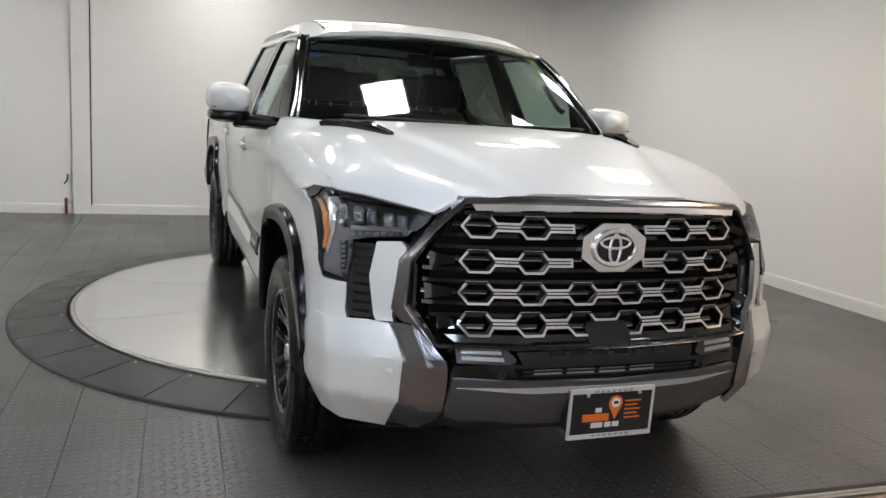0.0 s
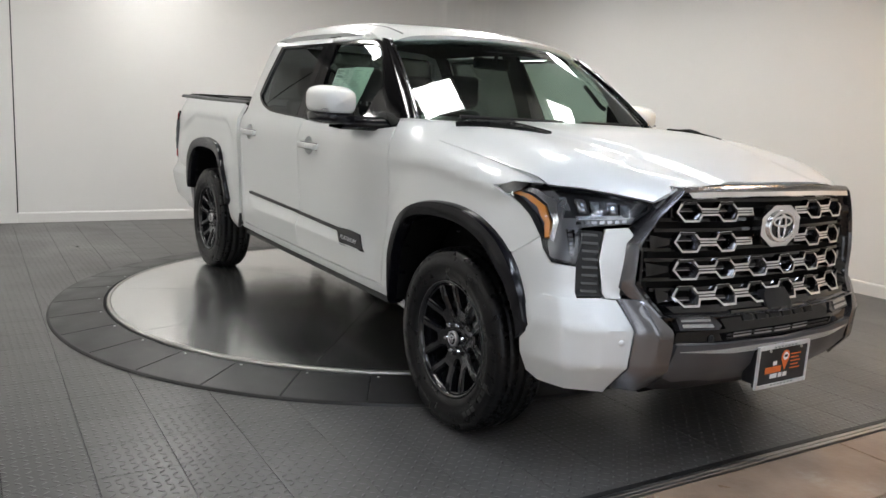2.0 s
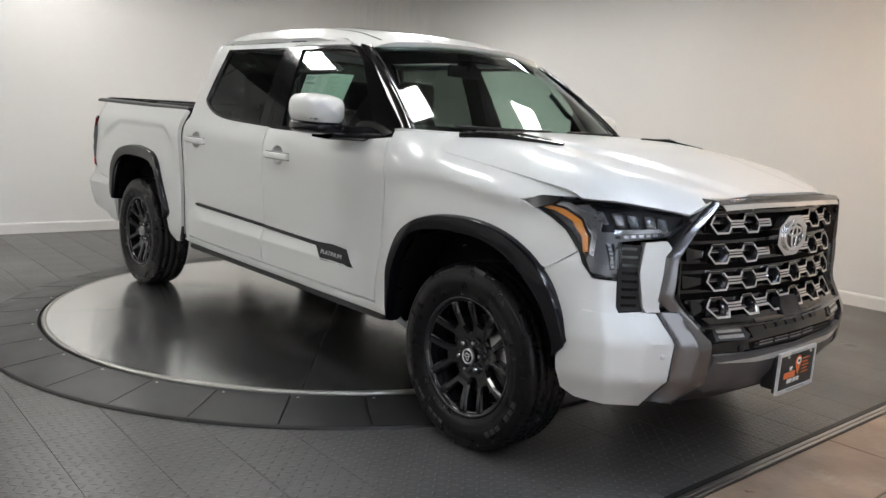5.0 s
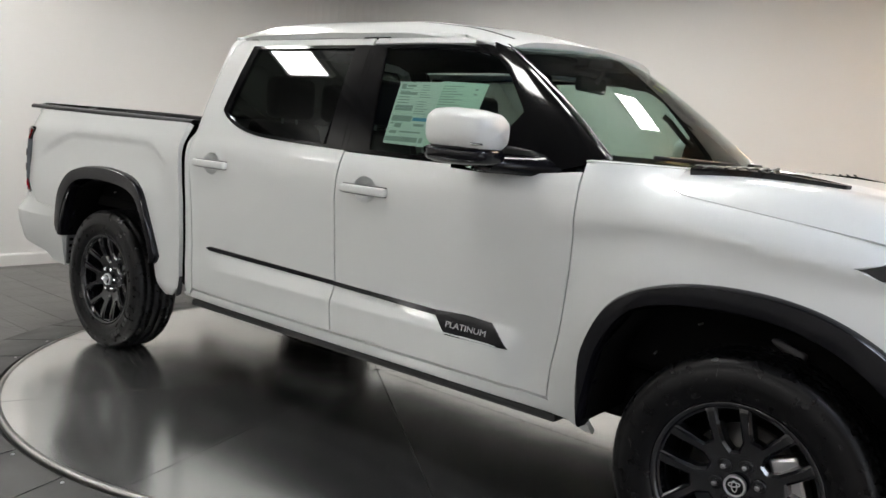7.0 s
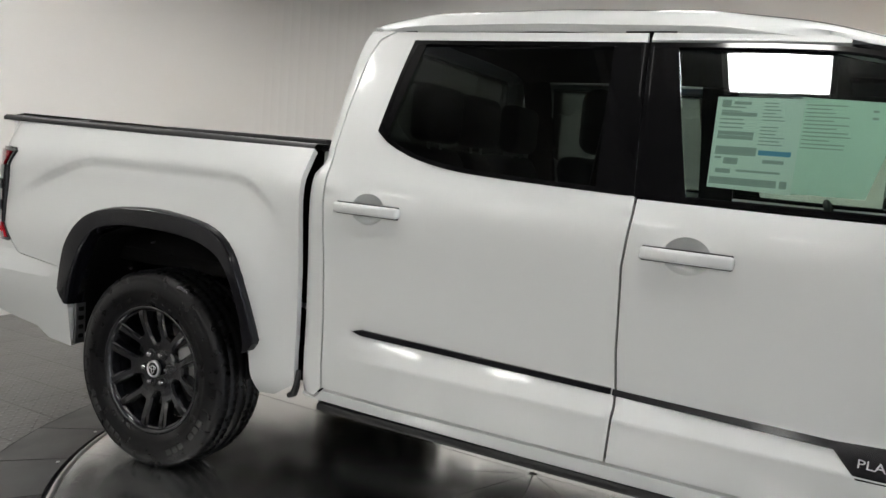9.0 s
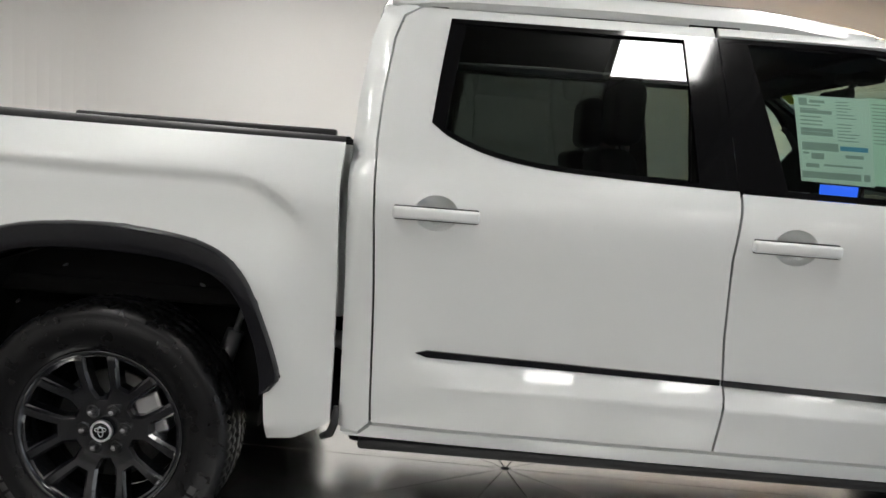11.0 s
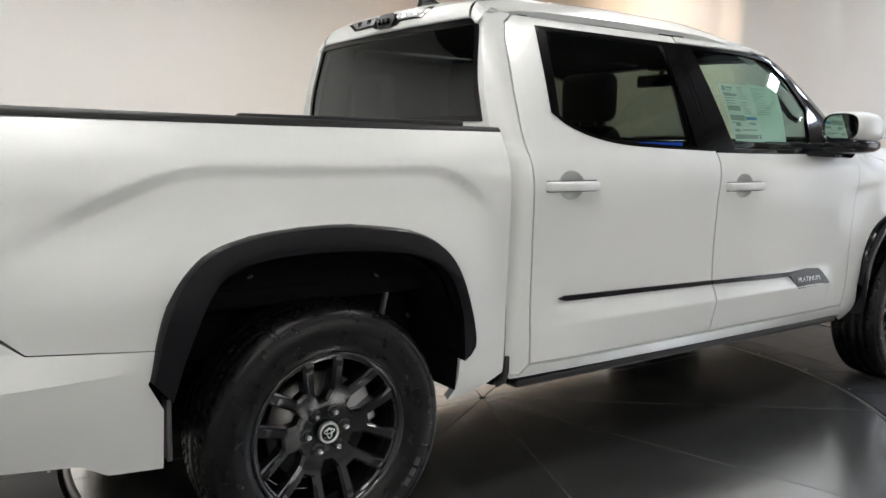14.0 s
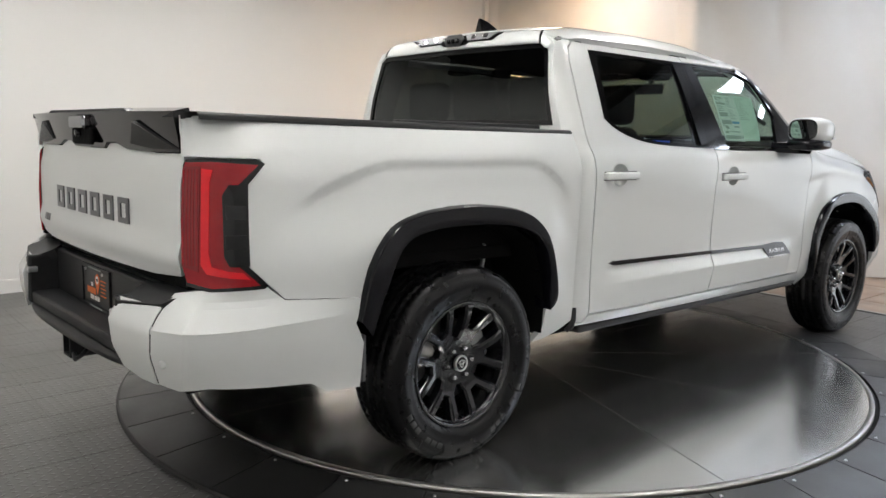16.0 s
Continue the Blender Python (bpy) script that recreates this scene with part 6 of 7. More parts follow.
# dealer plates: printed shapes only
def plate(par, y, zc, out, tilt_=0.0, flip=1):
    w, h = 0.1575, 0.082
    o = [(-w, zc + h), (w, zc + h), (w, zc - h), (-w, zc - h)]
    at = lambda push: (lambda x, z: (flip * x, y + out * push, z))
    d = (0, out, 0)
    p = part("number_plate", sheet(o, at(0.0), d, 0.1, 0.02), PLATE_BLACK, par, "black dealer plate with an orange and white print")
    rim_ = [(-w - 0.006, zc + h + 0.006), (w + 0.006, zc + h + 0.006), (w + 0.006, zc - h - 0.006), (-w - 0.006, zc - h - 0.006)]
    hole = [(-w + 0.001, zc + h - 0.009), (w - 0.001, zc + h - 0.009), (w - 0.001, zc - h + 0.009), (-w + 0.001, zc - h + 0.009)]
    part("plate_frame", sheet(rim_, at(0.006), d, 0.05, 0.012, holes=[hole]), PLATE_CHROME if out < 0 else BLACK_SATIN, p, "plate holder")
    pin = [(0.015 + 0.027 * math.cos(a), zc + 0.032 + 0.027 * math.sin(a)) for a in np.linspace(-0.5, math.pi + 0.5, 20)] + [(0.015, zc - 0.026)]
    hole2 = [(0.015 + 0.017 * math.cos(a), zc + 0.034 + 0.017 * math.sin(a)) for a in np.linspace(0, 2 * math.pi, 17)[:-1]]
    part("plate_mark", sheet(pin, at(0.002), d, 0.02, 0.001), ORANGE, p)
    part("plate_mark", sheet(hole2, at(0.0032), d, 0.02, 0.001), WHITE_PRINT, p)
    part("plate_mark", sheet([(0.006, zc + 0.040), (0.024, zc + 0.040), (0.024, zc + 0.030), (0.006, zc + 0.030)], at(0.0042), d, 0.02, 0.001), PLATE_BLACK, p)
    for k in range(5):
        z = zc + 0.040 - 0.015 * k
        part("plate_mark", sheet([(0.052, z), (0.115 - 0.012 * (k % 2), z), (0.115 - 0.012 * (k % 2), z - 0.005), (0.052, z - 0.005)], at(0.002), d, 0.05, 0.001), ORANGE, p)
    for x0, x1, z, hh, mt in ((-0.062, -0.038, 0.010, 0.016, WHITE_PRINT), (-0.110, -0.008, -0.016, 0.026, ORANGE), (-0.075, -0.030, -0.043, 0.018, WHITE_PRINT), (-0.022, 0.002, -0.043, 0.018, WHITE_PRINT), (0.008, 0.034, -0.043, 0.018, WHITE_PRINT)):
        part("plate_mark", sheet([(x0, zc + z + hh / 2), (x1, zc + z + hh / 2), (x1, zc + z - hh / 2), (x0, zc + z - hh / 2)], at(0.002), d, 0.05, 0.001), mt, p)
    for x in (-0.10, 0.10):
        part("plate_bolt", moved(lathe([(0.001, 0.004), (0.006, 0.004), (0.007, 0.0)], 10, "y", False), Matrix.Translation((flip * x, y + out * 0.008, zc + 0.068)) @ (Matrix.Rotation(math.pi, 4, "Z") if out < 0 else Matrix())), SILVER, p)
    for k in range(11):
        for z in (zc + h - 0.004, zc - h + 0.004):
            x = -0.11 + 0.022 * k
            if 1 < k < 9:
                part("plate_mark", sheet([(x - 0.007, z + 0.004), (x + 0.007, z + 0.004), (x + 0.007, z - 0.003), (x - 0.007, z - 0.003)], at(0.0072), d, 0.05, 0.001), INK, p)
    return p


plate(bumper, -1.005, 0.478, -1)
part("plate_bracket", box_mesh(-0.155, -1.0, 0.405, 0.155, -0.93, 0.552, 0.01), BLACK_SATIN, bumper)


# ---- rear end ----
TAIL_Z = [0.40, 0.52, 0.62, 0.70, 0.78, 0.84, 1.05, 1.25, 1.40]
TAIL = [
    [(0.93, 4.15), (0.93, 4.50), (0.92, 4.70), (0.86, 4.82), (0.78, 4.87), (0.55, 4.90), (0.0, 4.92)],
    [(0.945, 4.15), (0.955, 4.50), (0.95, 4.72), (0.90, 4.86), (0.80, 4.915), (0.55, 4.955), (0.0, 4.97)],
    [(0.955, 4.15), (0.975, 4.50), (0.975, 4.72), (0.93, 4.87), (0.81, 4.935), (0.55, 4.975), (0.0, 4.99)],
    [(0.960, 4.15), (0.985, 4.50), (0.985, 4.72), (0.94, 4.87), (0.81, 4.935), (0.55, 4.98), (0.0, 4.99)],
    [(0.962, 4.15), (0.968, 4.50), (0.958, 4.67), (0.91, 4.80), (0.80, 4.885), (0.55, 4.945), (0.0, 4.97)],
    [(0.962, 4.15), (0.970, 4.50), (0.960, 4.66), (0.915, 4.76), (0.80, 4.83), (0.55, 4.86), (0.0, 4.87)],
    [(0.962, 4.15), (0.970, 4.50), (0.955, 4.67), (0.915, 4.76), (0.80, 4.83), (0.55, 4.865), (0.0, 4.875)],
    [(0.945, 4.15), (0.955, 4.50), (0.945, 4.67), (0.905, 4.76), (0.80, 4.815), (0.55, 4.845), (0.0, 4.855)],
    [(0.880, 4.15), (0.875, 4.50), (0.865, 4.67), (0.84, 4.76), (0.80, 4.80), (0.55, 4.83), (0.0, 4.84)],
]
TAIL_A = np.array(TAIL)
TAIL_U = np.r_[0, np.cumsum(np.linalg.norm(np.diff(TAIL_A[6], axis=0), axis=1))]


def tail_at(u, z, push=0.0):
    p = np.array([[np.interp(z, TAIL_Z, TAIL_A[:, k, c]) for c in (0, 1)] for k in range(7)])
    f = lambda w: np.array([np.mean([np.interp(w + d, TAIL_U, p[:, c]) for d in (-0.03, 0, 0.03)]) for c in (0, 1)])
    q = f(u)
    if push:
        d = f(u + 0.02) - f(u - 0.02)
        n = np.array([d[1], -d[0]])
        n = n / (np.linalg.norm(n) + 1e-9)
        if n[0] * 0.3 + n[1] < 0:
            n = -n
        q = q + n * push
    return q


def on_tail(s, push=0.0):
    def f(u, z):
        q = tail_at(u, z, push)
        return (s * q[0], q[1], z)
    return f


def ty(*pts):
    res = []
    for y, z in pts:
        us_ = np.linspace(0, TAIL_U[-1], 300)
        ys_ = np.array([np.interp(w, TAIL_U, [np.interp(z, TAIL_Z, TAIL_A[:, k, 1]) for k in range(7)]) for w in us_])
        res.append((float(us_[np.argmin(abs(ys_ - y))]), z))
    return res


def tx(*pts):
    res = []
    for x, z in pts:
        us_ = np.linspace(0.35, TAIL_U[-1], 300)
        xs_ = np.array([np.interp(w, TAIL_U, [np.interp(z, TAIL_Z, TAIL_A[:, k, 0]) for k in range(7)]) for w in us_])
        res.append((float(us_[np.argmin(abs(xs_ - x))]), z))
    return res


rear_bumper = part("rear_bumper", box_mesh(-0.78, 4.66, 0.50, 0.78, 4.84, 0.70, 0.02), DARK, truck)


def build_tail(s):
    out = (s * 0.6, 0.7, 0)
    # lamp
    inner = 0.800
    lamp_o = ty((4.607, 1.235), (4.64, 1.250)) + tx((0.86, 1.250), (inner + 0.01, 1.245), (inner, 1.225), (inner, 0.90), (inner + 0.02, 0.836), (0.90, 0.822)) + ty((4.62, 0.826), (4.607, 0.836), (4.672, 0.905), (4.672, 1.165))
    lamp = part("tail_lamp", sheet(lamp_o, on_tail(s, 0.004), out, 0.02, 0.05), BLACK_GLOSS, truck, "red LED tail lamp with a black insert")
    lens = tx((0.90, 1.240), (inner + 0.016, 1.236), (inner + 0.008, 1.215), (inner + 0.008, 0.90), (inner + 0.026, 0.848), (0.90, 0.834)) + ty((4.635, 0.840), (4.70, 0.905), (4.70, 1.165), (4.635, 1.232))
    part("red_lens", sheet(lens, on_tail(s, 0.012), out, 0.02, 0.012), RED_LENS, lamp)
    band = tx((0.902, 1.215), (0.872, 1.218), (0.868, 0.91), (0.885, 0.880), (0.93, 0.868)) + ty((4.665, 0.862), (4.69, 0.885)) + tx((0.93, 0.890), (0.900, 0.905), (0.893, 0.95), (0.895, 1.175))
    part("light_guide", sheet(band, on_tail(s, 0.0145), out, 0.02, 0.003), RED_BRIGHT, lamp)
    smoke = tx((0.866, 1.225), (inner + 0.012, 1.222), (inner + 0.012, 0.90), (0.862, 0.885))
    part("smoked_lens", sheet(smoke, on_tail(s, 0.0145), out, 0.02, 0.003), RED_DARK, lamp)
    for k in range(5):
        x = inner + 0.016 + 0.0105 * k
        part("lens_line", sheet(tx((x + 0.0018, 1.215), (x - 0.0018, 1.215), (x - 0.0018, 0.905), (x + 0.0018, 0.905)), on_tail(s, 0.0158), out, 0.03, 0.002), RED_LENS, lamp)
    ins = ty((4.668, 1.168), (4.722, 1.168), (4.742, 1.135), (4.742, 0.940), (4.722, 0.905), (4.668, 0.905))
    part("lamp_insert", sheet(ins, on_tail(s, 0.016), out, 0.02, 0.02), BLACK_GLOSS, lamp)
    for z in (1.08, 0.985):
        rib = ty((4.678, z + 0.022), (4.734, z + 0.022), (4.734, z - 0.022), (4.678, z - 0.022))
        part("insert_rib", sheet(rib, on_tail(s, 0.0195), out, 0.02, 0.004), BLACK_SATIN, lamp)
    # filler beside the tailgate above the lamp
    rows = []
    for z in np.linspace(1.254, 1.384, 6):
        x0 = side_x(4.795, z) - 0.0005
        rows.append([(s * ((1 - w) ** 2 * x0 + 2 * w * (1 - w) * (x0 - 0.012) + w * w * 0.812), (1 - w) ** 2 * 4.795 + 2 * w * (1 - w) * 4.825 + w * w * 4.828, z) for w in np.linspace(0, 1, 9)])
    part("bed_corner", loft(rows, out, 0.004), PAINT, truck)
    # white bumper corner
    cor = ty((4.222, 0.749), (4.40, 0.766), (4.547, 0.780), (4.611, 0.832), (4.70, 0.826)) + tx((0.88, 0.826), (0.80, 0.812), (0.795, 0.74), (0.79, 0.60), (0.80, 0.515), (0.86, 0.50)) + ty((4.80, 0.508), (4.60, 0.482), (4.43, 0.462), (4.36, 0.418), (4.215, 0.405), (4.215, 0.58), (4.252, 0.66))
    cr = ty((4.35, 0.70), (4.50, 0.70), (4.72, 0.70)) + tx((0.93, 0.70), (0.80, 0.70))
    creased(part("bumper_corner", sheet(cor, on_tail(s, 0.003), out, 0.022, 0.05, lines=[cr]), PAINT, rear_bumper, "white bumper corner"), 9)
    part("bumper_seam", sheet(tx((0.7985, 0.80), (0.7925, 0.74), (0.7875, 0.60), (0.7975, 0.52), (0.801, 0.52), (0.791, 0.60), (0.796, 0.74), (0.802, 0.80)), on_tail(s, 0.0035), out, 0.03, 0.02), DARK, rear_bumper)
    wing = tx((0.788, 0.770), (0.56, 0.775), (0.545, 0.70), (0.555, 0.60), (0.60, 0.54), (0.70, 0.515), (0.795, 0.512), (0.787, 0.60))
    part("bumper_wing", sheet(wing, on_tail(s, 0.006), (0, 1, 0), 0.025, 0.05), PAINT, rear_bumper, "white bumper face")
    part("parking_sensor", moved(lathe([(0.001, 0.006), (0.011, 0.006), (0.014, 0.0), (0.014, -0.004)], 16, "y", False), Matrix.Translation(on_tail(s, 0.006)(*tx((0.835, 0.59))[0])) @ Matrix.Rotation(-s * radians(32), 4, "Z")), PAINT, rear_bumper)
    stepo = [(s * 0.86, 4.76), (s * 0.80, 4.90), (s * 0.56, 4.965), (s * 0.52, 4.86), (s * 0.55, 4.82)]
    part("bumper_step", sheet(stepo, lambda x, y: (x, y, 0.812 - 0.05 * ramp(4.80, 4.97, y)), (0, 0, 1), 0.04, 0.04), BLACK_SATIN, rear_bumper, "black bumper step")


both(build_tail)

# centre of the bumper: recessed black step, plate, hitch
bm = bmesh.new()
box(bm, -0.56, 4.84, 0.56, 0.56, 4.955, 0.615, 0.012)
bmesh.ops.recalc_face_normals(bm, faces=bm.faces)
part("bumper_centre_step", bm, BLACK_SATIN, rear_bumper, "black plastic step")
part("bumper_recess", box_mesh(-0.56, 4.80, 0.56, 0.56, 4.842, 0.80, 0.01), BLACK_SATIN, rear_bumper)
part("bumper_lip", loft([[(x, y + 0.02 - 0.045 * (abs(x) / 0.6) ** 3, z) for x in np.linspace(-0.60, 0.60, 25)] for y, z in ((4.93, 0.565), (4.965, 0.555), (4.968, 0.535), (4.94, 0.515), (4.86, 0.51))], (0, 1, 0), 0.0), BLACK_SATIN, rear_bumper)
for s in (-1, 1):
    part("step_cheek", box_mesh(s * 0.53, 4.80, 0.56, s * 0.575, 4.965, 0.775, 0.012), BLACK_SATIN, rear_bumper)
    part("step_light", box_mesh(s * 0.515, 4.93, 0.70, s * 0.56, 4.972, 0.725, 0.005), SILVER, rear_bumper)
plate(rear_bumper, 4.846, 0.70, 1, flip=-1)
bm = bmesh.new()
for x0, z0, x1, z1 in ((-0.045, 0.44, 0.045, 0.45), (-0.045, 0.525, 0.045, 0.535), (-0.045, 0.45, -0.035, 0.525), (0.035, 0.45, 0.045, 0.525)):
    box(bm, x0, 4.70, z0, x1, 4.97, z1)
bmesh.ops.recalc_face_normals(bm, faces=bm.faces)
part("tow_hitch", bm, BLACK_SATIN, rear_bumper, "black tow hitch receiver")
part("tow_chain_loop", tube([(-0.10, 4.90, 0.50), (-0.13, 4.95, 0.47), (-0.11, 4.97, 0.45), (-0.06, 4.96, 0.46)], 0.009, 8), BLACK_SATIN, rear_bumper)

# tailgate


def gate_y(x, z, push=0.0):
    u = 0.0
    y = 4.862 - 0.035 * (abs(x) / 0.80) ** 3
    y += 0.012 * ramp(0.98, 0.93, z) - 0.018 * ramp(0.92, 0.86, z)
    y -= 0.03 * ramp(1.14, 1.26, z) * 0.6
    return y + push


half = [(0.0, 1.262), (0.17, 1.262), (0.21, 1.283), (0.30, 1.285), (0.40, 1.262), (0.60, 1.258), (0.785, 1.262), (0.797, 1.24), (0.797, 0.90), (0.78, 0.86), (0.60, 0.848), (0.0, 0.842)]
outline = half + [(-x, z) for x, z in reversed(half[1:-1])]
gate = part("tailgate", sheet(outline, lambda x, z: (x, gate_y(x, z), z), (0, 1, 0), 0.03, 0.05), PAINT, truck)
half = [(0.0, 1.400), (0.80, 1.396), (0.792, 1.30), (0.785, 1.266), (0.60, 1.262), (0.40, 1.266), (0.30, 1.289), (0.21, 1.287), (0.17, 1.266), (0.0, 1.266)]
outline = half + [(-x, z) for x, z in reversed(half[1:-1])]


def spoiler_y(x, z):
    return gate_y(x, 1.26) + 0.010 + 0.030 * (z - 1.27) / 0.13


part("tailgate_spoiler", sheet(outline, lambda x, z: (x, spoiler_y(x, z), z), (0, 1, 0), 0.025, 0.06), BLACK_GLOSS, gate, "gloss black tailgate spoiler")
for s in (-1, 1):
    facet = [(s * 0.535, 1.362), (s * 0.79, 1.274), (s * 0.62, 1.272), (s * 0.455, 1.288)]
    part("spoiler_facet", sheet(facet, lambda x, z: (x, spoiler_y(x, z) + 0.0035 + 0.14 * (z - 1.270), z), (0, 1, 0), 0.03, 0.014), BLACK_SATIN, gate)
top = [(-0.80, 4.75), (0.80, 4.75), (0.80, 4.848), (0.46, 4.870), (-0.46, 4.870), (-0.80, 4.848)]
part("tailgate_cap", sheet(top, lambda x, y: (x, y, 1.397 + 0.012 * (1 - ramp(0.44, 0.47, abs(x)))), (0, 0, 1), 0.03, 0.02), BLACK_SATIN, gate, "black tailgate cap")
part("gate_handle", box_mesh(-0.085, 4.865, 1.335, 0.085, 4.905, 1.385, 0.012), DARK_CHROME, gate, "dark tailgate handle with a camera")
# raised dark block in place of a shaded recess under the handle
part("gate_shade_block", box_mesh(-0.115, 4.868, 1.275, 0.115, 4.882, 1.340, 0.006), DARK, gate)
part("gate_camera", moved(lathe([(0.001, 0.010), (0.010, 0.010), (0.014, 0.0), (0.014, -0.01)], 14, "y", False), Matrix.Translation((0, 4.895, 1.318))), BLACK_GLOSS, gate)
# raised model name as plain blocks of its size
for k in range(6):
    x = 0.375 - 0.150 * k
    o = [(x - 0.050, 1.092), (x + 0.050, 1.092), (x + 0.050, 1.000), (x - 0.050, 1.000)]
    hole = [(x - 0.024, 1.072), (x + 0.024, 1.072), (x + 0.024, 1.020), (x - 0.024, 1.020)]
    part("name_block", sheet(o, lambda a, z: (a, gate_y(a, z, 0.005), z), (0, 1, 0), 0.03, 0.006, holes=[hole]), LETTER_GREY, gate, "grey raised name block")
for x in (0.60, 0.565, 0.63):
    part("drive_badge", sheet([(x - 0.013, 0.955), (x + 0.013, 0.955), (x + 0.013, 0.925), (x - 0.013, 0.925)], lambda a, z: (a, gate_y(a, z, 0.004), z), (0, 1, 0), 0.03, 0.005), LETTER_GREY, gate)

# load bed floor and front
part("bed_floor", box_mesh(-0.78, 2.99, 0.80, 0.78, 4.80, 0.86, 0.01), DARK, truck)
part("bed_front", box_mesh(-0.80, 2.985, 0.80, 0.80, 3.015, 1.355, 0.008), PAINT, truck)
part("bed_front_cap", box_mesh(-0.80, 2.982, 1.352, 0.80, 3.03, 1.372, 0.008), BLACK_SATIN, truck)
part("tonneau_rail", box_mesh(-0.74, 3.05, 1.375, -0.70, 3.9, 1.40, 0.008), BLACK_SATIN, truck)


# ---- wheels ----
def tyre_mesh():
    R = 0.410
    prof = [(0.262, -0.105), (0.272, -0.118), (0.300, -0.130), (0.335, -0.134), (0.365, -0.130), (0.388, -0.122), (0.400, -0.110), (R - 0.004, -0.098)]
    for c in (-0.072, -0.026, 0.026, 0.072):
        prof += [(R, c - 0.007), (R - 0.009, c - 0.004), (R - 0.009, c + 0.004), (R, c + 0.007)]
    prof += [(R - 0.004, 0.098), (0.400, 0.110), (0.388, 0.122), (0.378, 0.127), (0.372, 0.126), (0.365, 0.1305), (0.335, 0.134), (0.318, 0.1325), (0.314, 0.130), (0.300, 0.130), (0.272, 0.118), (0.262, 0.105)]
    n = 240
    me = lathe(prof, n, "x")
    k = len(prof)
    # shoulder lugs: every other slice a little lower
    for i in range(n):
        if i % 3 == 0:
            for q, (r, h) in enumerate(prof):
                if r > 0.404 and 0.03 < abs(h) < 0.102:
                    v = me.vertices[i * k + q]
                    f = 1 - 0.0055 / r
                    v.co.y *= f
                    v.co.z *= f
    return me


def face_x(y, z):
    """Depth of the wheel's face: dished towards the hub."""
    r = math.hypot(y, z)
    return 0.066 + 0.005 * ramp(0.080, 0.110, r) + 0.033 * ramp(0.10, 0.24, r) - 0.006 * ramp(0.242, 0.254, r)


LONG = [(0.243, -0.0375), (0.2465, 0.0), (0.243, 0.0375), (0.19, 0.036), (0.130, 0.032), (0.098, 0.014), (0.098, -0.014), (0.130, -0.032), (0.19, -0.036)]
SHORT = [(0.237, -0.060), (0.2435, -0.03), (0.2455, 0.0), (0.2435, 0.03), (0.237, 0.060), (0.170, 0.029), (0.147, 0.018), (0.147, -0.018), (0.170, -0.029)]


def window(k):
    a = radians(30 * k)
    return [(r * math.cos(a) - o * math.sin(a), r * math.sin(a) + o * math.cos(a)) for r, o in (LONG if k % 2 else SHORT)]


windows = [inset(window(k), 0.0055) for k in range(12)]
face_me = sheet([(0.254 * math.cos(a), 0.254 * math.sin(a)) for a in np.linspace(0, 2 * math.pi, 97)[:-1]], lambda y, z: (face_x(y, z), y, z), (1, 0, 0), 0.014, 0.0, holes=[inset(w, -0.009) for w in windows])
window_mes = []
for w in windows:
    rows = [[(face_x(y, z) + d, y, z) for y, z in inset(w, g)] for g, d in ((-0.009, 0.0), (-0.0005, -0.0095), (0.0, -0.018), (0.002, -0.045))]
    me = loft([r + r[:1] for r in rows], (1, 0, 0), 0.0)
    me.polygons.foreach_set("use_smooth", [False] * len(me.polygons))
    window_mes.append(me)
rim_prof = [(0.262, 0.104), (0.268, 0.112), (0.262, 0.116), (0.252, 0.112), (0.246, 0.098), (0.238, 0.060), (0.225, 0.0), (0.225, -0.10), (0.262, -0.112), (0.262, -0.10), (0.235, -0.08), (0.235, 0.0), (0.255, 0.09)]
rim_me = lathe(rim_prof, 72, "x")
tyre_me = tyre_mesh()
hub_me = lathe([(0.001, 0.060), (0.090, 0.060), (0.094, 0.050), (0.094, 0.0), (0.001, 0.0)], 36, "x", False)
cap_me = lathe([(0.001, 0.094), (0.024, 0.093), (0.030, 0.090), (0.032, 0.078)], 32, "x", False)
capring_me = lathe([(0.0275, 0.094), (0.031, 0.096), (0.0345, 0.093), (0.0345, 0.079), (0.0275, 0.079)], 32, "x")
nut_me = lathe([(0.001, 0.098), (0.008, 0.097), (0.011, 0.091), (0.0125, 0.072), (0.0125, 0.06)], 6, "x", False, False)
boss_me = lathe([(0.0145, 0.062), (0.0150, 0.0705), (0.0175, 0.0725), (0.0205, 0.0705), (0.0240, 0.0655), (0.0240, 0.062)], 20, "x")
disc_me = lathe([(0.001, 0.012), (0.175, 0.012), (0.175, -0.012), (0.001, -0.012)], 48, "x", False)
# dark disc added behind the spokes, in place of shade inside the wheel
backing_me = lathe([(0.001, -0.030), (0.224, -0.030), (0.224, -0.036), (0.001, -0.036)], 40, "x", False)
backing_me.materials.append(DARK)
for me, mt in [(rim_me, RIM), (tyre_me, RUBBER), (hub_me, RIM), (cap_me, BLACK_GLOSS), (capring_me, SILVER), (nut_me, LUG_METAL), (disc_me, DISC_METAL)] + [(m, RIM) for m in window_mes + [face_me, boss_me]]:
    me.materials.append(mt)
letters = []
for k in range(16):
    if k % 4 == 3:
        continue
    a0 = radians(200 + 6.2 * k + (40 if k > 7 else 0))
    rows = [[Vector((0.1335 + 0.0012 * (1 if i in (1, 2) else 0) - 0.002 * (i > 1), r * math.cos(a), r * math.sin(a))) for i, r in enumerate((0.330, 0.331, 0.352, 0.353))] for a in (a0, a0 + radians(1.3), a0 + radians(3.4), a0 + radians(4.6))]
    letters.append(rows)
let_v, let_f = [], []
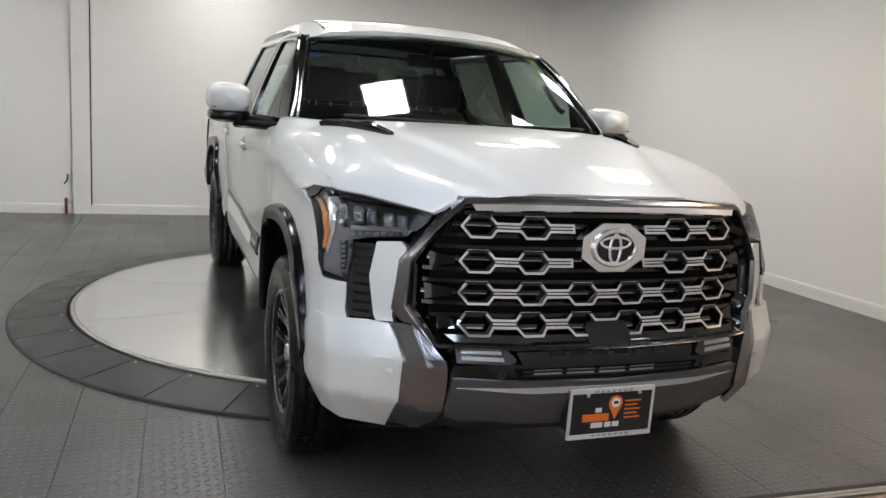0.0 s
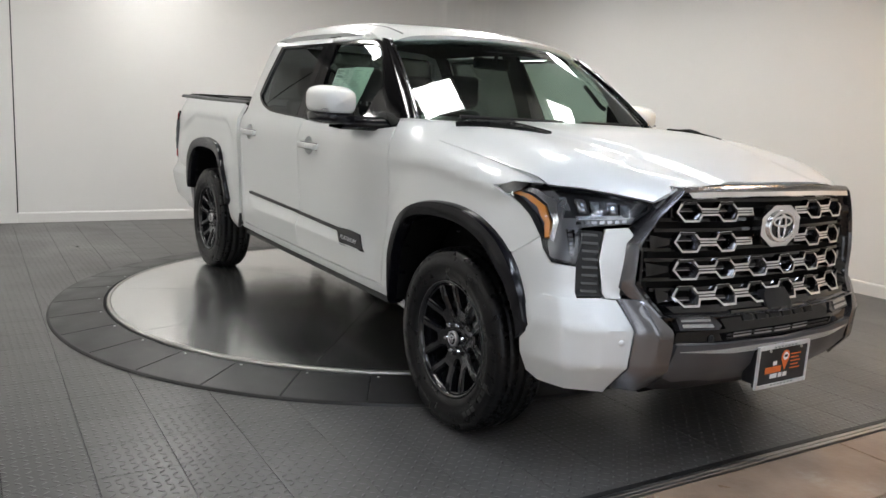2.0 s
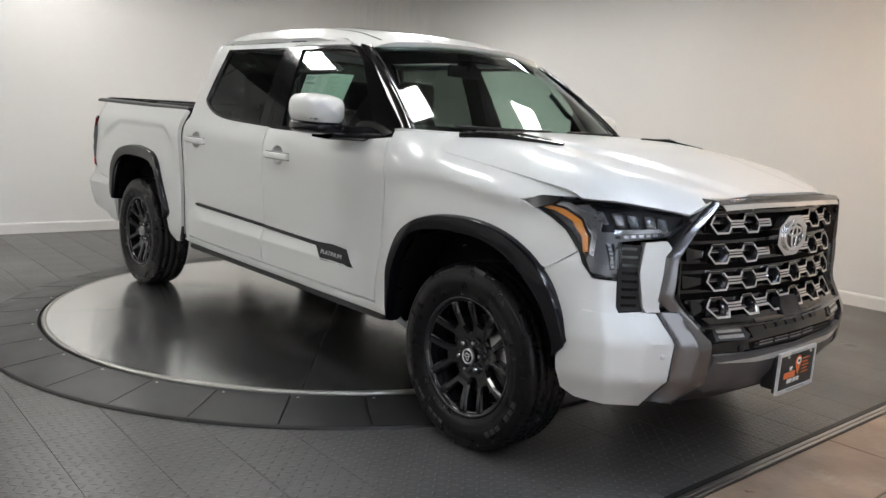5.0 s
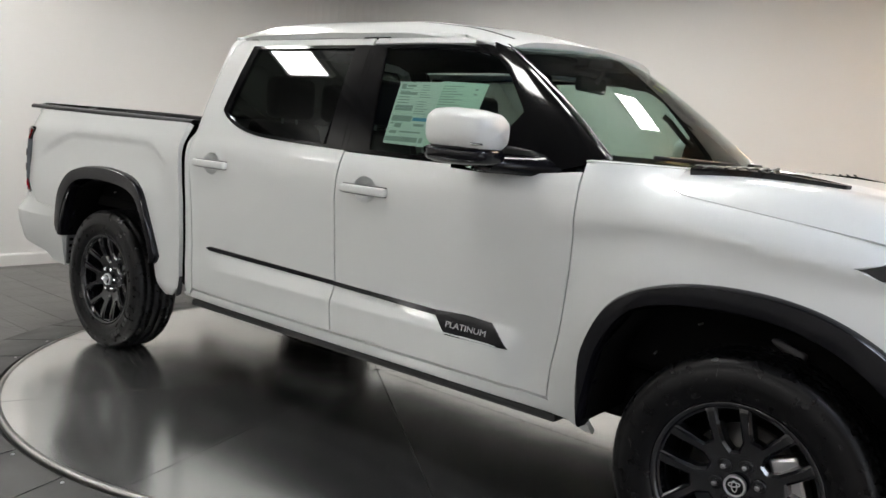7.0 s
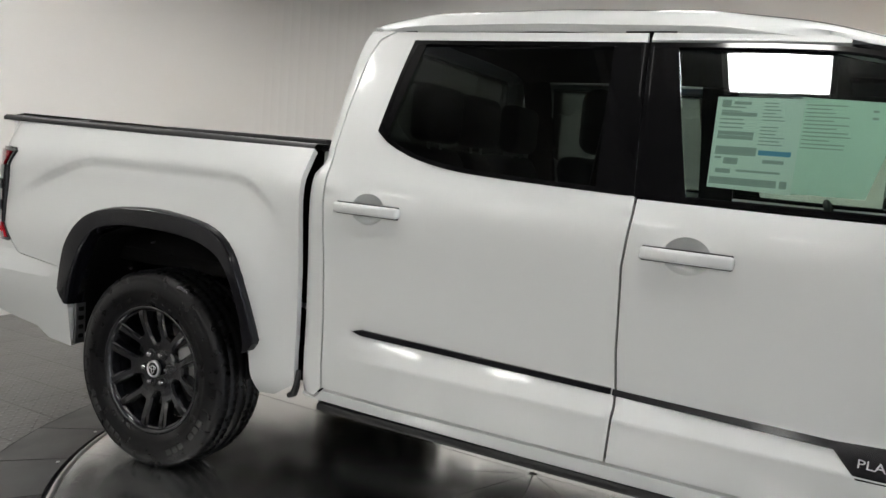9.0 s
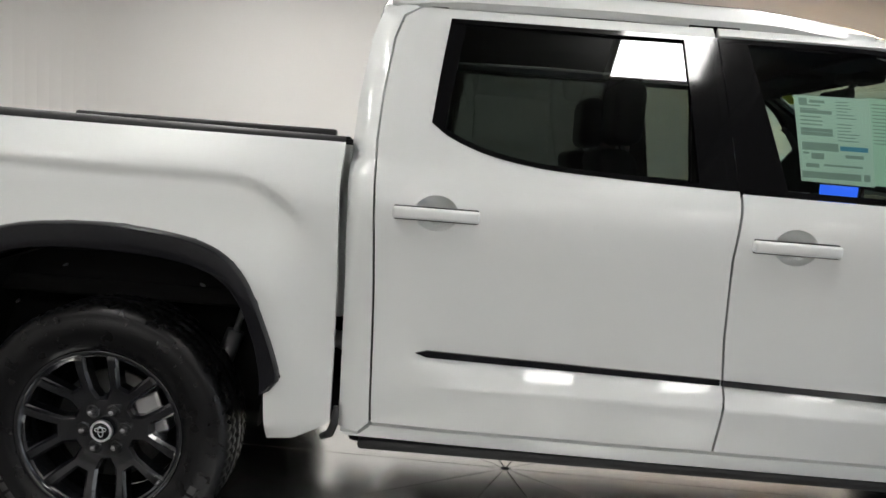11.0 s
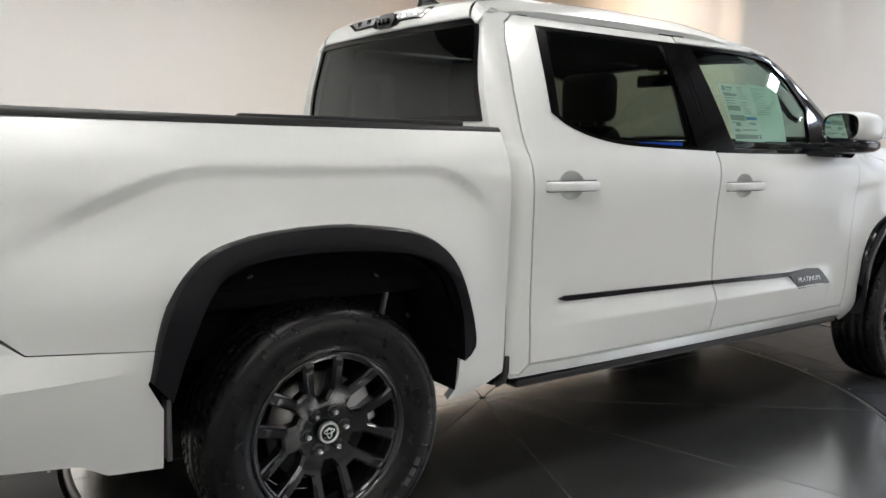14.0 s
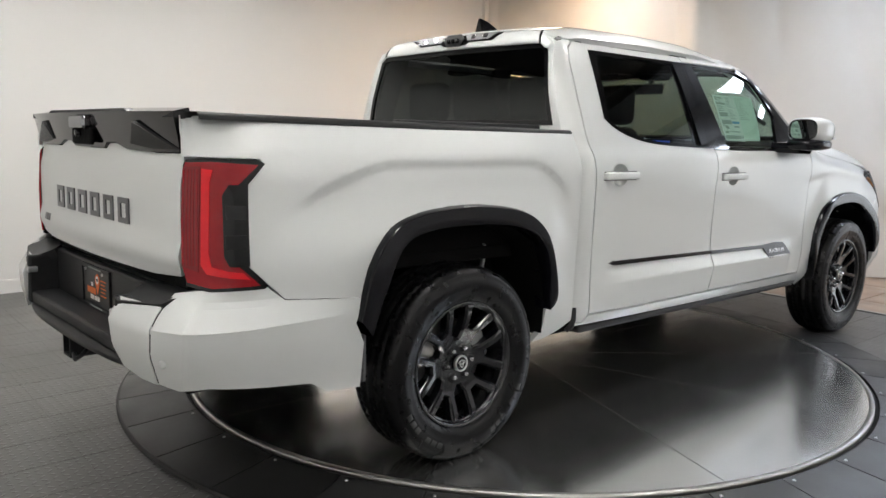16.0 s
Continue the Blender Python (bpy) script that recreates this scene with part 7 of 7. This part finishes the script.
for rows in letters:
    n = len(let_v)
    let_v += [v for r in rows for v in r]
    let_f += [(n + i * 4 + k, n + i * 4 + k + 1, n + i * 4 + k + 5, n + i * 4 + k + 4) for i in range(3) for k in range(3)]
letter_me = shell(let_v, let_f, (1, 0, 0), 0.0)
letter_me.materials.append(material("tyre_print", (0.03, 0.03, 0.03), 0.5, var=0.2, vscale=60))
caliper_me = bpy.data.meshes.new("caliper")
cb = bmesh.new()
box(cb, -0.03, 0.10, -0.07, 0.045, 0.19, 0.07, 0.012)
bmesh.ops.recalc_face_normals(cb, faces=cb.faces)
cb.to_mesh(caliper_me)
cb.free()
caliper_me.materials.append(SILVER)


def wheel(x, y, z, s, spin):
    hub = part("wheel", rim_me, RIM, truck, "dark grey alloy wheel with forked spokes and a black tyre")
    hub.matrix_basis = pose(x, y, z, spin, 0, 0 if s > 0 else 180)
    part("tyre", tyre_me, RUBBER, hub, "black road tyre")
    tagged(part("tyre_marking", letter_me, RUBBER, hub), kind="stuff")
    part("hub", hub_me, RIM, hub)
    part("wheel_face", face_me, RIM, hub)
    for m in window_mes:
        part("spoke_edge", m, RIM, hub)
    part("centre_cap", cap_me, BLACK_GLOSS, hub)
    part("cap_ring", capring_me, SILVER, hub)
    for rx_, rz_, cz_ in ((0.018, 0.007, 0.006), (0.008, 0.017, 0.0)):
        pts = [(0.0945, rx_ * math.cos(a), cz_ + rz_ * math.sin(a)) for a in np.linspace(0, 2 * math.pi, 21)]
        part("cap_mark", tube(pts, 0.0018, 6), SILVER, hub)
    for k in range(6):
        a = radians(60 * k)
        seat_ = part("lug_boss", boss_me, RIM, hub)
        seat_.matrix_basis = Matrix.Translation((0, 0.0661 * math.cos(a), 0.0661 * math.sin(a)))
        n = part("lug_nut", nut_me, LUG_METAL, hub)
        n.matrix_basis = Matrix.Translation((-0.008, 0.056 * math.cos(a) * 1.18, 0.056 * math.sin(a) * 1.18))
    part("wheel_backing", backing_me, DARK, hub)
    part("brake_disc", disc_me, DISC_METAL, hub)
    c = part("brake_caliper", caliper_me, SILVER, hub)
    c.matrix_basis = pose(0, 0, 0, -spin + 20)


HUB_X = 0.845
wheel(-HUB_X, 0.0, 0.405, -1, 12)
wheel(HUB_X, 0.0, 0.405, 1, 40)
wheel(-HUB_X, 3.70, 0.405, -1, 5)
wheel(HUB_X, 3.70, 0.405, 1, 31)


# ---- mirrors and cabin ----
def build_mirror(s):
    # housing: rounded box with a flat back
    rows = []
    for t, w in ((0.0, 0.80), (0.10, 0.93), (0.35, 1.0), (0.68, 0.97), (0.90, 0.86), (1.0, 0.66)):
        y = 1.135 - 0.250 * t
        ring = []
        for k in range(28):
            a = 2 * math.pi * k / 28
            c, q = math.cos(a), math.sin(a)
            r = 1.0 / (abs(c) ** 3.2 + abs(q) ** 3.2) ** (1 / 3.2)
            zc = 1.424 - 0.006 * t
            ring.append((s * (1.100 + 0.108 * c * r * w), y, zc + 0.077 * q * r * w))
        rows.append(ring)
    cap = [tuple(np.mean(np.array(rows[-1]), 0) + np.array([0, -0.012, 0]))] * 28
    mirror = part("door_mirror", loft(rows + [cap], (0, -1, 0), 0.0, True), PAINT, truck, "white door mirror with a gloss black base")
    for p in mirror.data.polygons:
        p.use_smooth = True
    back_ = [[(x, y, z) for x, y, z in rows[0]], [tuple(np.array(p) * 0.9 + np.mean(np.array(rows[0]), 0) * 0.1 + np.array([0, -0.01, 0])) for p in rows[0]]]
    part("mirror_rim", loft(back_, (0, 1, 0), 0.0, True), BLACK_GLOSS, mirror)
    o = [((p[0]), p[2]) for p in back_[1]]
    part("mirror_glass", sheet(o, lambda x, z: (x, 1.127, z), (0, 1, 0), 0.06, 0.004), material("mirror_silver", (0.85, 0.86, 0.86), 0.02, metal=1.0), mirror)
    rows = []
    for t, w in ((0.0, 0.78), (0.10, 0.91), (0.35, 0.97), (0.65, 0.95), (0.88, 0.82), (1.0, 0.5)):
        y = 1.137 - 0.250 * t
        ring = []
        for k in range(24):
            a = 2 * math.pi * k / 24
            c, q = math.cos(a), math.sin(a)
            r = 1.0 / (abs(c) ** 3 + abs(q) ** 3) ** (1 / 3)
            ring.append((s * (1.096 + 0.108 * c * r * w), y, 1.338 + 0.040 * q * r * w))
        rows.append(ring)
    cap = [tuple(np.mean(np.array(rows[-1]), 0))] * 24
    cap0 = [tuple(np.mean(np.array(rows[0]), 0))] * 24
    part("mirror_base", loft([cap0] + rows + [cap], (0, -1, 0), 0.0, True), FLARE, mirror, "gloss black mirror base")
    arm = [[(s * x, y, z) for y, z in ((1.10, 1.284), (1.10, 1.346), (yf + 0.08, 1.350), (yf, 1.312), (yf + 0.05, 1.278))] for x, yf in ((1.07, 0.90), (1.00, 0.87), (0.94, 0.80), (0.895, 0.74))]
    part("mirror_arm", loft(arm, (0, 0, 1), 0.0, True), FLARE, mirror)
    sail = [(0.74, 1.300), (0.80, 1.300), (0.99, 1.300), (1.04, 1.312), (1.0, 1.45), (0.96, 1.515), (0.86, 1.395)]
    part("mirror_sail", sheet(sail, lambda y, z: (s * (upper_x(y, z) + 0.005), y, z), (s, 0, 0), 0.03, 0.02), BLACK_GLOSS, mirror)
    part("turn_lamp", box_mesh(s * 1.14, 0.895, 1.372, s * 1.195, 0.93, 1.380, 0.002), LED_WHITE, mirror)


both(build_mirror)


def cushion(bm, x0, y0, z0, x1, y1, z1, r):
    box(bm, x0, y0, z0, x1, y1, z1, r, 4)


def seat(x, y, wide, name, head=True):
    root = part(name, box_mesh(x - wide, y - 0.02, 0.62, x + wide, y + 0.50, 0.80, 0.04, 3), LEATHER, truck, "black leather seat")
    bm = bmesh.new()
    cushion(bm, x - wide, y + 0.46, 0.74, x + wide, y + 0.60, 1.41, 0.05)
    bmesh.ops.recalc_face_normals(bm, faces=bm.faces)
    for v in bm.verts:
        v.co.y += 0.26 * max(0, v.co.z - 0.74)
        v.co.x = x + (v.co.x - x) * (1 - 0.20 * ramp(1.1, 1.4, v.co.z))
    for f in bm.faces:
        f.smooth = True
    part("backrest", bm, LEATHER, root)
    if head:
        bm = bmesh.new()
        cushion(bm, x - 0.15, y + 0.60, 1.425, x + 0.15, y + 0.71, 1.65, 0.045)
        bmesh.ops.recalc_face_normals(bm, faces=bm.faces)
        for f in bm.faces:
            f.smooth = True
        part("headrest", bm, LEATHER, root)
        for d in (-0.05, 0.05):
            part("headrest_post", tube([(x + d, y + 0.66, 1.33), (x + d, y + 0.655, 1.43)], 0.007, 8), SILVER, root)


seat(-0.40, 1.42, 0.25, "front_seat")
seat(0.40, 1.42, 0.25, "front_seat")
for x in (-0.42, 0.42):
    seat(x, 2.10, 0.27, "rear_seat")
seat(0.0, 2.12, 0.14, "rear_seat")

# dashboard
rows = []
for y, z in ((0.62, 1.24), (0.75, 1.285), (0.95, 1.285), (1.05, 1.26), (1.09, 1.18), (1.06, 1.05), (1.0, 0.80)):
    rows.append([(0.80 * u, y + 0.05 * u * u, z - 0.01 * u * u + (0.03 * math.exp(-((u - 0.45) / 0.22) ** 2) if z > 1.2 else 0)) for u in np.linspace(-1, 1, 41)])
dash = part("dashboard", loft(rows, (0, 0.3, 1), 0.01), TRIM_DARK, truck, "dark soft-touch dashboard")
part("centre_screen", box_mesh(-0.19, 1.075, 1.17, 0.17, 1.095, 1.355, 0.006), BLACK_GLOSS, dash)
part("screen_face", box_mesh(-0.175, 1.0955, 1.185, 0.155, 1.0975, 1.342), SCREEN, dash, "lit blue touch screen")
part("centre_console", box_mesh(-0.14, 1.05, 0.62, 0.14, 1.95, 0.92, 0.03), TRIM_DARK, truck)
wheel_ring = moved(lathe([(0.178 + 0.014 * math.cos(a), 0.014 * math.sin(a)) for a in np.linspace(0, 2 * math.pi, 13)[:-1]], 40, "y"), Matrix.Translation((0.40, 1.28, 1.16)) @ Matrix.Rotation(radians(-24), 4, "X"))
sw = part("steering_wheel", wheel_ring, LEATHER, truck, "black leather steering wheel")
part("wheel_boss", moved(lathe([(0.001, 0.02), (0.06, 0.015), (0.075, -0.01), (0.05, -0.05)], 24, "y", False), Matrix.Translation((0.40, 1.27, 1.16)) @ Matrix.Rotation(radians(-24), 4, "X")), TRIM_DARK, sw)
for a in (0, 180, 270):
    p = Matrix.Translation((0.40, 1.28, 1.16)) @ Matrix.Rotation(radians(-24), 4, "X")
    q = [p @ Vector((r * math.cos(radians(a)), -0.01, r * math.sin(radians(a)))) for r in (0.05, 0.12, 0.178)]
    part("wheel_spoke", tube(q, [0.022, 0.014, 0.012], 8), SILVER if a != 270 else TRIM_DARK, sw)
part("steering_column", tube([(0.40, 1.26, 1.15), (0.40, 0.95, 1.05)], 0.045, 12), TRIM_DARK, truck)
mir = part("rear_view_mirror", bpy.data.meshes.new("mirror_body"), TRIM_DARK, truck, "black rear-view mirror")
bm = bmesh.new()
box(bm, -0.13, 1.13, 1.655, 0.13, 1.165, 1.725, 0.016, 3)
bmesh.ops.recalc_face_normals(bm, faces=bm.faces)
bm.to_mesh(mir.data)
bm.free()
part("mirror_stalk", tube([(0, 1.12, 1.70), (0, 1.08, 1.76)], 0.012, 8), TRIM_DARK, mir)
part("sensor_housing", box_mesh(-0.09, 1.00, 1.755, 0.09, 1.13, 1.800, 0.015), TRIM_DARK, truck)
for s in (-1, 1):
    part("sun_visor", box_mesh(s * 0.12, 1.16, 1.775, s * 0.56, 1.32, 1.795, 0.008), HEADLINER, truck)
    # pillars and door tops inside
    part("inner_pillar", loft([[(s * (upper_x(1.84, z) - 0.035), y, z) for z in np.linspace(1.28, 1.80, 8)] for y in (1.79, 1.95)], (-s, 0, 0), 0.03), TRIM_DARK, truck)
    part("inner_pillar", loft([[(s * (upper_x(2.7, z) - 0.04), y, z) for z in np.linspace(1.28, 1.80, 8)] for y in (2.72, 2.86)], (-s, 0, 0), 0.03), TRIM_DARK, truck)
    part("door_card", box_mesh(s * 0.76, 0.75, 0.60, s * 0.86, 2.86, 1.285, 0.03), TRIM_DARK, truck)
    part("grab_handle", tube([(s * 0.76, 0.93, 1.46), (s * 0.735, 0.955, 1.48), (s * 0.70, 1.045, 1.58), (s * 0.70, 1.075, 1.60)], 0.014, 8), TRIM_DARK, truck)
part("rear_parcel_wall", box_mesh(-0.74, 2.88, 0.60, 0.74, 2.93, 1.36, 0.03), TRIM_DARK, truck)

# window sticker: two sheets behind the front passenger glass, with printed bars
def sticker():
    def at(d):
        return lambda y, z: (-(upper_x(y, z) - d), y, z)
    left_page = [(1.630, 1.612), (1.395, 1.615), (1.395, 1.345), (1.615, 1.350)]
    right_page = [(1.405, 1.620), (1.170, 1.612), (1.182, 1.470), (1.215, 1.350), (1.405, 1.350)]
    p = part("window_sticker", sheet(left_page, at(0.0165), (-1, 0, 0), 0.04, 0.001), PAPER, truck, "printed price sheet taped inside the side window")
    part("sticker_page", sheet(right_page, at(0.0175), (-1, 0, 0), 0.04, 0.001), PAPER_GREEN, p)
    rng = random.Random(5)
    def bar(y0, y1, z, h, mt):
        part("printed_bar", sheet([(y0, z), (y1, z), (y1, z - h), (y0, z - h)], at(0.0155), (-1, 0, 0), 0.06, 0.0), mt, p)
    bar(1.615, 1.590, 1.604, 0.020, INK)
    bar(1.582, 1.535, 1.600, 0.009, INK)
    for z in (1.568, 1.512, 1.500):
        bar(1.612, 1.515, z, 0.011, INK)
    for k in range(6):
        bar(1.612, 1.53 + 0.03 * rng.random(), 1.585 - 0.012 * k, 0.004, INK)
        bar(1.500, 1.44 + 0.03 * rng.random(), 1.600 - 0.010 * k, 0.003, INK)
        bar(1.500, 1.43 + 0.03 * rng.random(), 1.530 - 0.010 * k, 0.003, INK)
    bar(1.610, 1.500, 1.468, 0.024, INK)
    bar(1.495, 1.410, 1.462, 0.014, INK_BLUE)
    bar(1.608, 1.590, 1.438, 0.006, INK)
    bar(1.583, 1.545, 1.436, 0.018, INK)
    bar(1.480, 1.425, 1.436, 0.010, INK)
    bar(1.600, 1.560, 1.404, 0.012, INK)
    bar(1.545, 1.43, 1.404, 0.006, INK)
    bar(1.612, 1.435, 1.380, 0.020, INK)
    bar(1.427, 1.408, 1.380, 0.020, INK)
    for k in range(12):
        bar(1.39, 1.27 + 0.06 * rng.random(), 1.600 - 0.011 * k, 0.003, INK)
    for z in (1.59, 1.57):
        bar(1.225, 1.21, z, 0.006, INK)


sticker()
part("inspection_tag", loft([[ws_point(u, v) + Vector((0, 0.006, -0.006)) for u in (0.86, 0.93)] for v in (0.86, 0.94)], (0, -0.5, 0.8), 0.001), YELLOW, wind, "yellow paper tag")


# ---- floor tiles ----
T = 0.303
tiles = thing("floor", "dark grey interlocking floor tiles with raised tread", "floor", kind="structure")
tile_bm = bmesh.new()
box(tile_bm, 0.0014, 0.0002, -0.014, T - 0.0014, T - 0.0002, 0.0, 0.0008, 1)
bmesh.ops.recalc_face_normals(tile_bm, faces=tile_bm.faces)
tile_me = bpy.data.meshes.new("tile")
tile_bm.to_mesh(tile_me)
tile_bm.free()
tile_me.materials.append(TILE)
rest_v, rest_f = [], []
X0, Y0 = -1.50 - 15 * T, EDGE_Y + 0.008
base_v = [v.co.copy() for v in tile_me.vertices]
base_f = [tuple(p.vertices) for p in tile_me.polygons]
for i in range(34):
    for j in range(26):
        x, y = X0 + i * T, Y0 + j * T
        c = rot @ Vector((x + T / 2, y + T / 2, 0))
        if c.x < SHOP_X + 0.2 or c.x > WALL_X + 0.1 or c.y > WALL_Y + 0.1:
            continue
        far = (c - CENTRE).length
        if far + T * 0.75 < RING_R - 0.05:
            continue
        m = rot @ Matrix.Translation((x, y, 0))
        if -3.3 < c.x < -0.9 and c.y < 3.2 or (-0.9 <= c.x < 1.0 and c.y < 0.6) or (-1.2 < c.x < 1.4 and 4.0 < c.y < 6.6):
            ob = part("tile", tile_me, TILE, tiles)
            ob.matrix_basis = m
        else:
            n = len(rest_v)
            rest_v += [m @ v for v in base_v]
            rest_f += [tuple(n + k for k in f) for f in base_f]
ob = part("far_tiles", pydata("far_tiles", rest_v, rest_f, False), TILE, tiles)
tagged(ob, kind="stuff")
